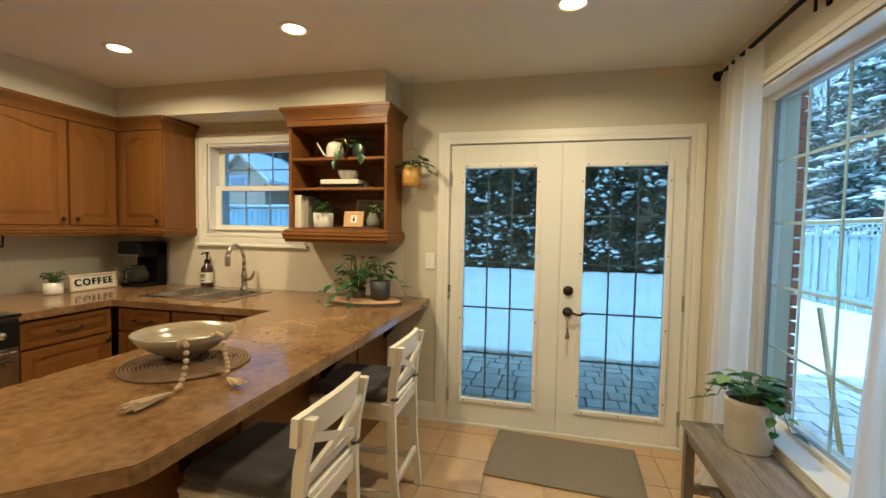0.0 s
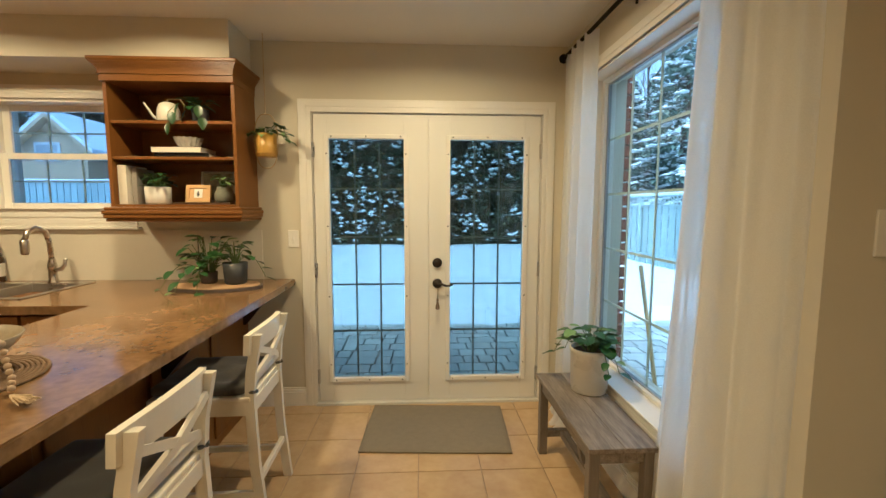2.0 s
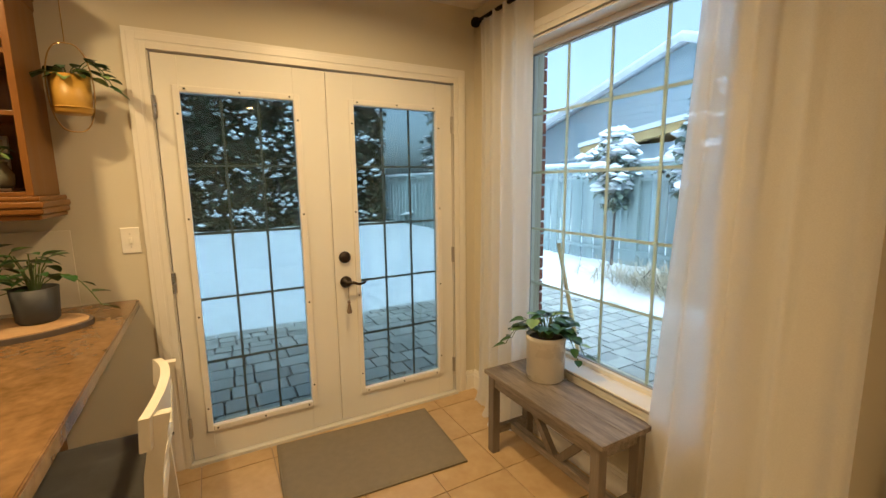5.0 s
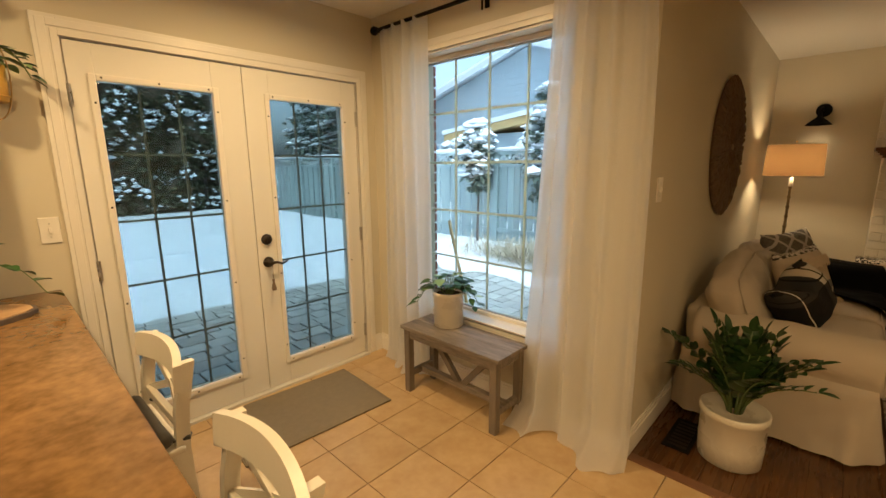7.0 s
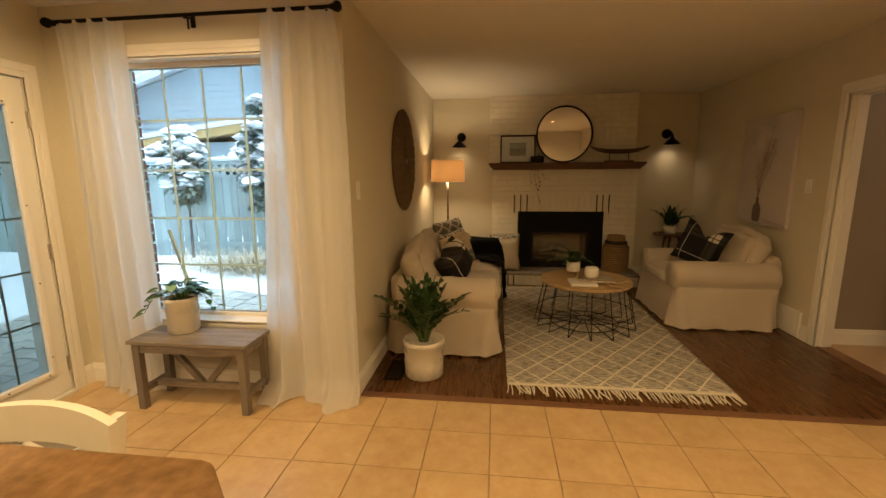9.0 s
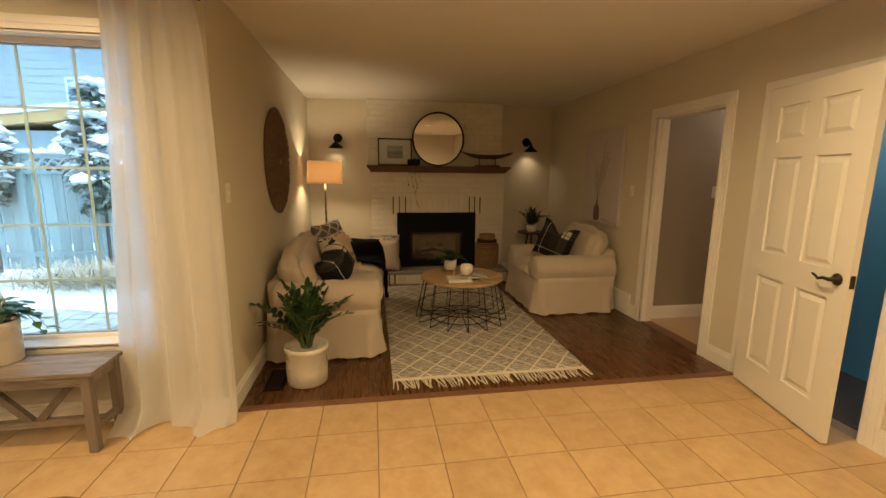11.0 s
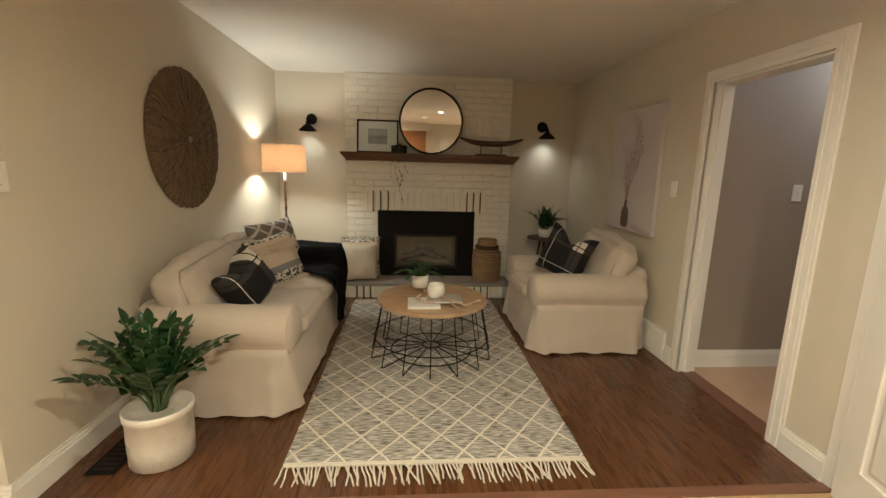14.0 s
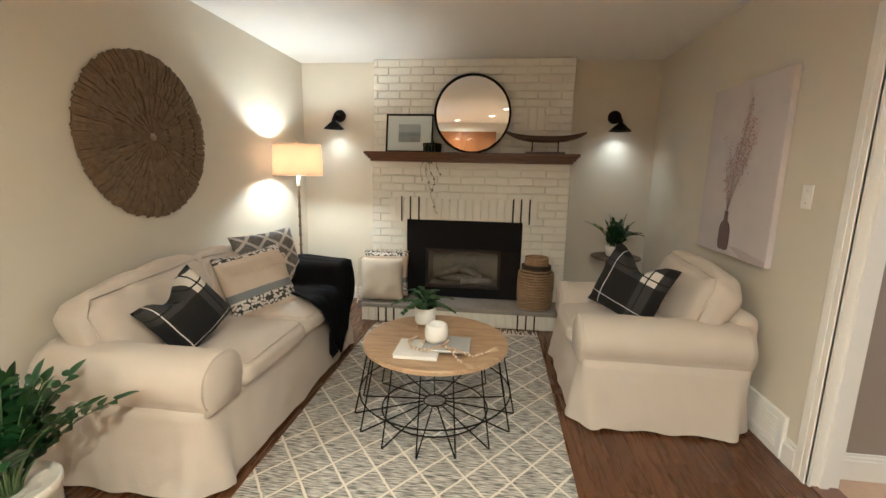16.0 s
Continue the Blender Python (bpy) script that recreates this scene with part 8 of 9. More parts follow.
# side table and its plant
sd = thing("side_table", "small dark walnut side table on splayed legs", "side table", 4.72, -1.77, 0)
WAL = surf("dark_walnut", (0.05, 0.026, 0.014), (0.10, 0.055, 0.03), rough=0.4, scale=3, fine=18, stretch=(10, 1, 10))
bm = bm_new()
lathe(bm, [(0.0, 0.0), (0.21, 0.0), (0.225, 0.008), (0.225, 0.018), (0.215, 0.024), (0.0, 0.024)], 4.73, -1.77, 0.636, 40)
part("tabletop", bm, WAL, sd)
for k in range(3):
    a = 2.6 + k * 2.094
    bm = bm_new()
    tube(bm, [(4.73 + 0.09 * math.cos(a), -1.77 + 0.09 * math.sin(a), 0.636), (4.73 + 0.19 * math.cos(a), -1.77 + 0.19 * math.sin(a), 0.002)], 0.016, 10, taper=0.65)
    part("leg", bm, WAL, sd, smooth=True)
p = thing("potted_plant", "small glossy plant in a white pot on side table", "plant", 4.73, -1.77, 0.66)
pot(p, 4.73, -1.75, 0.6605, [(0.06, 0.0), (0.07, 0.008), (0.082, 0.10), (0.077, 0.10), (0.07, 0.085)], WHITEC, "white pot", (0.076, 0.085))
zz_plant(p, 4.73, -1.75, 0.74, 11, 0.30, 0.095, 72, 0.95)

# floor lamp
LX, LY = 4.285, 1.15
fl = thing("floor_lamp", "floor lamp with bamboo-style pole and drum shade, lit", "floor lamp", LX, LY, 0)
bm = bm_new()
lathe(bm, [(0.14, 0.0), (0.14, 0.015), (0.12, 0.024), (0.02, 0.03), (0.0, 0.03)], LX, LY, 0.001, 36)
part("base", bm, BRONZE, fl, smooth=True)
bm = bm_new()
prof = []
for k in range(14):
    z = 0.03 + k * 0.088
    prof += [(0.011, z), (0.0105, z + 0.06), (0.016, z + 0.078), (0.016, z + 0.083)]
lathe(bm, prof, LX, LY, 0, 16)
part("pole", bm, surf("aged_bamboo_brass", (0.10, 0.075, 0.045), (0.30, 0.24, 0.15), rough=0.4, scale=18, fine=50, metal=0.4), fl, smooth=True)
bm = bm_new()
lathe(bm, [(0.020, 0.0), (0.016, 0.02), (0.013, 0.10), (0.0, 0.10)], LX, LY, 1.262, 20)
part("socket", bm, CREAM, fl, smooth=True)
SHADE = sheer("cream_linen_shade", (0.25, 0.145, 0.058), 0.0, 0.25)
bm = bm_new()
seg = 56
ra = [[bm.verts.new((LX + r * math.cos(2 * math.pi * k / seg), LY + r * math.sin(2 * math.pi * k / seg), z)) for k in range(seg)] for r, z in ((0.216, 1.352), (0.205, 1.625))]
for k in range(seg):
    bm.faces.new((ra[0][k], ra[0][(k + 1) % seg], ra[1][(k + 1) % seg], ra[1][k]))
sh = part("shade", bm, SHADE, fl, "cream linen drum shade glowing from within", True)
bm = bm_new()
for r, z in ((0.2165, 1.352), (0.2055, 1.625)):
    tube(bm, [(LX + r * math.cos(2 * math.pi * k / seg), LY + r * math.sin(2 * math.pi * k / seg), z) for k in range(seg)], 0.004, 6, closed=True)
part("shade_binding", bm, LINEN, sh, smooth=True)
bm = bm_new()
tube(bm, [(LX, LY, 1.36), (LX, LY, 1.645)], 0.003, 6)
for k in range(3):
    a = k * 2.094
    tube(bm, [(LX, LY, 1.615), (LX + 0.204 * math.cos(a), LY + 0.204 * math.sin(a), 1.615)], 0.0022, 6)
lathe(bm, [(0.006, 0.0), (0.010, 0.01), (0.0, 0.02)], LX, LY, 1.64, 12)
part("harp", bm, BRASS, fl)

# wall sconces
for sy, aside in ((1.035, 0.02), (-1.73, -0.03)):
    s = thing("wall_sconce", "matte black cone wall sconce, lit", "wall lamp", XE, sy, 1.95, group="sconces beside the fireplace")
    bm = bm_new()
    lathe(bm, [(0.062, 0.0), (0.062, 0.012), (0.05, 0.022), (0.0, 0.022)], m=pose(XE, sy, 1.965, 0, -90), seg=28)
    part("backplate", bm, BLACKM, s, smooth=True)
    bm = bm_new()
    tube(bm, [(XE - 0.02, sy, 1.965), (XE - 0.08, sy + aside * 0.3, 1.985), (XE - 0.12, sy + aside * 0.7, 1.97), (XE - 0.13, sy + aside, 1.93)], 0.010, 10)
    lathe(bm, [(0.016, -0.02), (0.02, 0.0), (0.016, 0.03), (0.0, 0.032)], XE - 0.13, sy + aside, 1.905, 16)
    part("arm", bm, BLACKM, s, smooth=True)
    bm = bm_new()
    lathe(bm, [(0.105, 0.0), (0.103, 0.002), (0.022, 0.075), (0.018, 0.09), (0.0, 0.092)], XE - 0.13, sy + aside, 1.822, 32)
    bmesh.ops.delete(bm, geom=[f for f in bm.faces if len(f.verts) > 4 and f.calc_center_median().z < 1.83], context="FACES_ONLY")
    part("shade", bm, BLACKM, s, "black metal cone shade", True)
    bm = bm_new()
    bmesh.ops.create_uvsphere(bm, u_segments=14, v_segments=10, radius=0.022, matrix=Matrix.Translation((XE - 0.13, sy + aside, 1.862)))
    part("bulb", bm, BULB, s, "glowing bulb", True)

# woven wall disc
wd = thing("wall_basket", "round woven seagrass wall disc", "wall decor", 2.955, YN, 1.575)
SEAG = surf("brown_seagrass", (0.085, 0.056, 0.026), (0.22, 0.15, 0.08), rough=0.9, scale=30, fine=140, bump=0.6)
WX, WZ = 2.955, 1.577
bm = bm_new()
lathe(bm, [(0.0, 0.0), (0.462, 0.0), (0.462, 0.012), (0.0, 0.012)], m=pose(WX, YN - 0.001, WZ, 90), seg=64)
part("backing", bm, SEAG, wd)
rng = random.Random(88)
for r0, r1, cnt in ((0.03, 0.17, 70), (0.14, 0.29, 110), (0.26, 0.39, 150), (0.36, 0.475, 190)):
    bm = bm_new()
    for k in range(cnt):
        a = 2 * math.pi * (k + rng.uniform(-.3, .3)) / cnt
        h = rng.uniform(0.014, 0.03)
        wv = 0.8 * math.pi * r0 / cnt + 0.0022
        e0, e1 = r0 + rng.uniform(-.01, .01), r1 + rng.uniform(-.008, .006)
        c, s = math.cos(a), math.sin(a)
        t = Vector((-s, 0, c)) * wv
        o = [Vector((WX + c * e, YN - 0.012 - hh, WZ + s * e)) for e, hh in ((e0, 0.0), (e0, h), ((e0 + e1) / 2, h + 0.006), (e1, h * 0.4), (e1, 0.0))]
        L1, R1 = [bm.verts.new(q - t) for q in o], [bm.verts.new(q + t) for q in o]
        bm.faces.new(L1)
        bm.faces.new(list(reversed(R1)))
        for q in range(5):
            bm.faces.new((L1[q], L1[(q + 1) % 5], R1[(q + 1) % 5], R1[q]))
    tagged(part("woven_ring", bm, SEAG, wd), kind="stuff")
bm = bm_new()
lathe(bm, [(0.024, 0.0), (0.022, 0.012), (0.0, 0.02)], m=pose(WX, YN - 0.03, WZ, 90), seg=16)
part("boss", bm, surf("pale_seagrass", (0.25, 0.18, 0.1), (0.36, 0.27, 0.16), rough=0.9), wd, smooth=True)

# canvas print over the armchair
cv = thing("canvas_print", "pale mauve canvas print of dried flowers in a vase", "picture", 3.48, YS, 1.45)
bm = bm_new()
box(bm, 3.07, 3.875, YS + 0.002, YS + 0.036, 0.925, 1.985, 0.003)
part("canvas", bm, surf("pale_mauve_canvas", (0.52, 0.475, 0.475), (0.58, 0.535, 0.53), rough=0.85, scale=2, fine=260, bump=0.2), cv)
YF = YS + 0.0365
bm = bm_new()
extrude(bm, [(3.075, 0.93), (3.30, 0.93), (3.45, 0.985), (3.36, 0.99), (3.075, 0.955)], YF, YF + 0.0008, "y")
part("painted_shadow", bm, surf("mauve_shadow_paint", (0.42, 0.37, 0.38), (0.48, 0.43, 0.435), rough=0.85), cv)
bm = bm_new()
extrude(bm, [(3.465, 0.965), (3.485, 0.952), (3.565, 0.952), (3.585, 0.965), (3.592, 1.0), (3.59, 1.09), (3.572, 1.125), (3.548, 1.14), (3.545, 1.20), (3.505, 1.20), (3.502, 1.14), (3.478, 1.125), (3.46, 1.09), (3.458, 1.0)], YF + 0.001, YF + 0.0018, "y")
part("painted_vase", bm, surf("plum_brown_paint", (0.10, 0.07, 0.075), (0.17, 0.12, 0.125), rough=0.85, scale=6), cv)
ROSE = surf("dusty_rose_paint", (0.34, 0.20, 0.185), (0.50, 0.34, 0.32), rough=0.9, scale=12)
TWIG = surf("brown_twig_paint", (0.20, 0.13, 0.11), (0.30, 0.20, 0.17), rough=0.9, scale=12)
rng = random.Random(19)
stems, bloom = bm_new(), bm_new()


def stroke(a0, b0, a1, b1, w):
    stems.faces.new([stems.verts.new((a, YF + 0.0015, b)) for a, b in ((a0 - w, b0), (a0 + w, b0), (a1 + w * 0.6, b1), (a1 - w * 0.6, b1))])


def blossom(a, b, r):
    bloom.faces.new([bloom.verts.new((a + r * math.cos(q * 1.047), YF + 0.0022, b + r * rng.uniform(0.6, 1.1) * math.sin(q * 1.047))) for q in range(6)])


# each spray: the tip, where its blossoms begin, how many of them
for tx, tz, first, count in ((3.40, 1.86, 0.5, 60), (3.345, 1.78, 0.45, 55), (3.315, 1.66, 0.55, 40), (3.43, 1.72, 0.4, 45), (3.50, 1.60, 0.4, 45), (3.56, 1.56, 0.35, 40), (3.60, 1.62, 0.55, 18), (3.66, 1.68, 0.8, 6), (3.36, 1.54, 0.5, 35), (3.59, 1.44, 0.4, 30)):
    at = [(3.525, 1.19)]
    for q in range(1, 6):
        f = q / 5
        at.append((3.525 + (tx - 3.525) * f ** 1.35 + rng.uniform(-.006, .006), 1.19 + (tz - 1.19) * f))
        stroke(*at[-2], *at[-1], 0.0026 - 0.0003 * q)
    for q in range(count):
        f = first + (1 - first) * rng.random()
        a, b = 3.525 + (tx - 3.525) * f ** 1.35, 1.19 + (tz - 1.19) * f
        c, d = a + rng.gauss(0, 0.022), b + rng.gauss(0, 0.024)
        if q % 3 == 0:
            stroke(a, b, c, d, 0.0009)
        blossom(c, d, rng.uniform(0.003, 0.0085))
part("painted_stems", stems, TWIG, cv)
part("painted_blossoms", bloom, ROSE, cv)


# ---- fireplace ----
fp = thing("fireplace", "white-painted brick fireplace with wooden mantel and black insert", "fireplace", 4.85, -0.35, 0)
LXF, UXF = 4.70, 4.95
LY0, LY1, UY0, UY1 = -1.295, 0.585, -1.315, 0.635
IY0, IY1, IZ0, IZ1 = -0.885, 0.235, 0.20, 0.945
for nm, q in (("pier", (LXF + 0.007, XE, LY0 + 0.008, IY0, 0.0, 1.50)), ("pier", (LXF + 0.007, XE, IY1, LY1 - 0.008, 0.0, 1.50)),
              ("lintel", (LXF + 0.007, XE, IY0, IY1, IZ1, 1.50)), ("plinth", (LXF + 0.007, XE, IY0, IY1, 0.0, IZ0)),
              ("chimney_breast", (UXF + 0.0055, XE, UY0 + 0.008, UY1 - 0.008, 1.50, ZC))):
    bm = bm_new()
    box(bm, *q)
    part(nm, bm, MORTAR, fp)
bm = bm_new()
HY0, HY1 = -1.275, 0.605
box(bm, 4.385, LXF + 0.012, HY0 + 0.02, HY1 - 0.02, 0.0, 0.135)
part("hearth_core", bm, MORTAR, fp)
bm = bm_new()
box(bm, 4.355, LXF + 0.011, HY0 - 0.005, HY1 + 0.005, 0.136, 0.178, 0.006)
part("hearth_slab", bm, HEARTH, fp, "grey slate hearth slab")
mt = bm_new()
for z0, z1, o in ((1.502, 1.525, 0.0), (1.525, 1.545, 0.02), (1.545, 1.562, 0.035), (1.562, 1.59, 0.05)):
    box(mt, 4.64 - o, UXF + 0.009, LY0 - 0.01 - o, LY1 + 0.005 + o, z0, z1, 0.004)
part("mantel", mt, MANTEL, fp, "dark red-brown wooden mantel shelf")

# insert: black surround, inner opening, glass and logs
ins = bm_new()
XI = LXF - 0.012
box(ins, XI, XI + 0.03, IY0, IY1, 0.665, IZ1, 0.003)
insert = part("insert_surround", ins, BLACKM, fp, "matte black steel fireplace surround")
for nm, a0, a1, b0, b1 in (("side_panel", IY0, -0.69, 0.18, 0.665), ("side_panel", 0.045, IY1, 0.18, 0.665), ("lower_panel", -0.69, 0.045, 0.18, 0.275)):
    ins = bm_new()
    box(ins, XI, XI + 0.03, a0, a1, b0, b1)
    part(nm, ins, BLACKM, insert)
bm = bm_new()
for a0, a1, b0, b1 in ((-0.69, -0.665, 0.275, 0.665), (0.02, 0.045, 0.275, 0.665), (-0.665, 0.02, 0.64, 0.665), (-0.665, 0.02, 0.275, 0.30)):
    box(bm, XI + 0.004, XI + 0.05, a0, a1, b0, b1, 0.003)
part("inner_frame", bm, BRONZE, insert)
bm = bm_new()
box(bm, XI + 0.03, XI + 0.033, -0.665, 0.02, 0.30, 0.64)
gp = part("glass", bm, GLASS, insert)
gp.visible_shadow = False
bm = bm_new()
for q in ((LXF + 0.33, LXF + 0.345, -0.665, 0.02, 0.28, 0.66), (LXF + 0.04, LXF + 0.33, -0.68, -0.665, 0.28, 0.66), (LXF + 0.04, LXF + 0.33, 0.02, 0.035, 0.28, 0.66), (LXF + 0.04, LXF + 0.33, -0.665, 0.02, 0.275, 0.285), (LXF + 0.04, LXF + 0.33, -0.665, 0.02, 0.655, 0.665)):
    box(bm, *q)
part("firebox_lining", bm, surf("tan_firebrick", (0.22, 0.17, 0.11), (0.32, 0.26, 0.18), rough=0.9, scale=10, fine=60, bump=0.3), insert)
LOGM = surf("charred_ceramic_log", (0.10, 0.075, 0.05), (0.30, 0.24, 0.17), rough=0.9, scale=12, fine=60, bump=0.6)
for a, b in (((4.86, -0.58, 0.33), (4.88, -0.08, 0.34)), ((4.80, -0.52, 0.36), (4.93, -0.22, 0.45)), ((4.92, -0.42, 0.46), (4.80, -0.05, 0.38)), ((4.78, -0.62, 0.32), (4.79, -0.30, 0.325))):
    bm = bm_new()
    a, b = Vector(a), Vector(b)
    tube(bm, [a, a.lerp(b, 0.35) + Vector((0.01, 0, 0.008)), a.lerp(b, 0.7) + Vector((-0.01, 0, 0)), b], 0.04, 10, taper=0.8)
    part("log", bm, LOGM, insert, smooth=True)


def brick_mesh(w, d, h, material, name="brick"):
    bm = bm_new()
    box(bm, -d, 0, -w / 2, w / 2, -h / 2, h / 2, 0.004)
    return mesh_of(name, bm, material)


BRK = {}


def put_brick(x, y0, y1, z0, z1, parent=fp, d=0.014, wob=0.002):
    key = (round(y1 - y0, 3), round(z1 - z0, 3))
    if key not in BRK:
        BRK[key] = brick_mesh(key[0], d, key[1], BRICKW)
    piece("brick", BRK[key], parent, x + d + random.uniform(-wob, wob) - parent.location.x, (y0 + y1) / 2 - parent.location.y, (z0 + z1) / 2)


PITCH, LEN, JT = 0.0745, 0.225, 0.0085


def course(x, y0, y1, z0, z1, k, gaps=()):
    """One running course from y0 to y1, left out inside the gaps."""
    y = y0 - (LEN / 2 if k % 2 else 0)
    while y < y1:
        a, b = max(y, y0), min(y + LEN - JT, y1)
        for g0, g1 in gaps:
            if a < g0 < b:
                b = g0
            elif g0 <= a and b <= g1:
                a = b
            elif g0 <= a < g1:
                a = g1
        if b - a > 0.03:
            put_brick(x, a, b, z0, z1)
        y += LEN


SOLD0, SOLD1 = 0.955, 1.16
for k in range(18):
    z0 = 0.182 + k * PITCH
    z1 = z0 + PITCH - JT
    if z1 > 1.50:
        break
    gaps = []
    if z0 < IZ1:
        gaps = [(IY0 - 0.004, IY1 + 0.004)]
    if SOLD0 - 0.02 <= z0 < SOLD1 - 0.01:
        gaps = [(-1.02, 0.36)]
    course(LXF - 0.008, LY0, LY1, z0, z1, k, gaps)
y = -1.01
n = 0
while y < 0.35:
    put_brick(LXF - 0.008, y, y + 0.062, SOLD0 - 0.005, SOLD1 + 0.01)
    y += 0.0755
    n += 1
for yy in (0.29, 0.205, 0.12, -0.79, -0.865, -0.945):
    bm = bm_new()
    box(bm, LXF - 0.0125, LXF + 0.004, yy - 0.006, yy + 0.006, 0.93, 1.17)
    part("dark_slot", bm, BLACKM, fp)
for k in range(12):
    z0 = 1.60 + k * PITCH
    if z0 + PITCH - JT > ZC:
        break
    course(UXF - 0.008, UY0, UY1, z0, z0 + PITCH - JT, k, [(0.19, 0.42), (-1.06, -0.86)] if 3 <= k <= 5 else ())
for y0 in (0.19, 0.27, 0.35, -1.06, -0.98, -0.90):
    put_brick(UXF - 0.008, y0 + 0.003, y0 + 0.068, 1.60 + 3 * PITCH, 1.60 + 6 * PITCH - JT)
# hearth front: bricks on end with dark joints
y = HY0 + 0.002
while y < HY1 - 0.03:
    put_brick(4.362, y, min(y + 0.0635, HY1), 0.004, 0.134)
    y += 0.0755
for yy in (0.44, 0.365, 0.29, -0.865, -0.94, -1.015):
    bm = bm_new()
    box(bm, 4.360, 4.384, yy - 0.007, yy + 0.007, 0.0, 0.135)
    part("dark_slot", bm, BLACKM, fp)

# ---- on the mantel ----
MX = 4.66
mi = thing("round_mirror", "round mirror with thin black frame leaning on mantel", "mirror", 4.88, -0.37, 1.59)
mm = Matrix.Translation((4.885, -0.362, 1.594 + 0.372)) @ Matrix.Rotation(radians(-90 - 1.0), 4, "Y")
bm = bm_new()
lathe(bm, [(0.352, 0.0), (0.372, 0.0), (0.372, 0.026), (0.352, 0.026)], m=mm, seg=72)
bmesh.ops.delete(bm, geom=[f for f in bm.faces if len(f.verts) > 4], context="FACES_ONLY")
part("frame", bm, BLACKM, mi, smooth=False)
bm = bm_new()
bmesh.ops.create_circle(bm, cap_ends=True, segments=72, radius=0.353, matrix=mm @ Matrix.Translation((0, 0, 0.012)))
MIR, nt, N, L, pz = nodes_of("mirror_silver")
pz.inputs["Base Color"].default_value = (0.86, 0.86, 0.85, 1)
pz.inputs["Metallic"].default_value, pz.inputs["Roughness"].default_value = 1.0, 0.015
part("mirror_glass", bm, MIR, mi)
bm = bm_new()
lathe(bm, [(0.0, 0.001), (0.353, 0.001)], m=mm, seg=72)
part("backing", bm, BLACKM, mi)

pf = thing("picture_frame", "black-framed grey seascape print with white mat", "picture frame", 4.87, 0.25, 1.59)
mf = Matrix.Translation((4.83, 0.485, 1.592)) @ Matrix.Rotation(radians(-90), 4, "Z") @ Matrix.Rotation(radians(-9), 4, "X")
W, H = 0.47, 0.375
bm = bm_new()
for a0, a1, b0, b1 in ((0, 0.016, 0, H), (W - 0.016, W, 0, H), (0.016, W - 0.016, 0, 0.016), (0.016, W - 0.016, H - 0.016, H)):
    box(bm, a0, a1, -0.02, 0.0, b0, b1, 0.002, m=mf)
part("frame", bm, BLACKM, pf)
bm = bm_new()
box(bm, 0.016, W - 0.016, -0.008, -0.004, 0.016, H - 0.016, m=mf)
part("mat_board", bm, surf("white_mat_board", (0.74, 0.73, 0.70), (0.78, 0.77, 0.74), rough=0.8), pf)
for z0, z1, c1, c2, nm in ((0.20, 0.275, (0.36, 0.37, 0.38), (0.5, 0.51, 0.52), "print_sky"), (0.155, 0.199, (0.20, 0.22, 0.24), (0.36, 0.38, 0.4), "print_sea"), (0.10, 0.154, (0.26, 0.25, 0.24), (0.45, 0.44, 0.42), "print_shore")):
    bm = bm_new()
    box(bm, 0.125, 0.345, -0.0095, -0.0083, z0, z1, m=mf)
    part(nm, bm, surf(nm + "_ink", c1, c2, rough=0.8, scale=12, fine=50, stretch=(1, 1, 4), contrast=0.4), pf)
bm = bm_new()
box(bm, 0.016, W - 0.016, -0.0145, -0.0125, 0.016, H - 0.016, m=mf)
g = part("glass", bm, GLASS, pf)
g.visible_shadow = False

vp = thing("trailing_plant", "small black pot with thin trailing vine on mantel", "plant", 4.70, 0.0, 1.59)
bm = bm_new()
lathe(bm, [(0.075, 0.0), (0.085, 0.01), (0.09, 0.08), (0.083, 0.085), (0.075, 0.07), (0.0, 0.065)], 4.71, 0.0, 1.5905, 28)
part("pot", bm, BLACKM, vp, smooth=True)
lv, stm = bm_new(), bm_new()
rng = random.Random(33)
for y0, y1, drop in ((0.05, 0.09, 0.22), (-0.01, -0.03, 0.52), (-0.04, -0.10, 0.16), (0.02, 0.03, 0.30)):
    pts = [Vector((4.69, y0 * 0.5, 1.665)), Vector((4.60, y0, 1.66)), Vector((4.565, y0, 1.60))]
    n = int(drop / 0.05)
    for k in range(n):
        pts.append(Vector((4.57 + (0.06 if k > 2 else 0.02), y0 + (y1 - y0) * (k + 1) / n + 0.022 * math.sin(k * 1.3), 1.56 - drop * (k + 1) / n)))
    tube(stm, pts, 0.0017, 5)
    for q in pts[1:]:
        if rng.random() < 0.75:
            leaf(lv, q, q + Vector((-0.012, rng.uniform(-0.035, 0.035), -0.022)), 0.017)
for k in range(10):
    a = rng.uniform(0, 6.28)
    leaf(lv, (4.71, 0, 1.67), (4.71 + 0.09 * math.cos(a), 0.09 * math.sin(a), 1.67 + rng.uniform(-.01, .05)), 0.03)
part("vine", stm, STEM, vp)
part("leaves", lv, LEAF_D, vp, smooth=True)

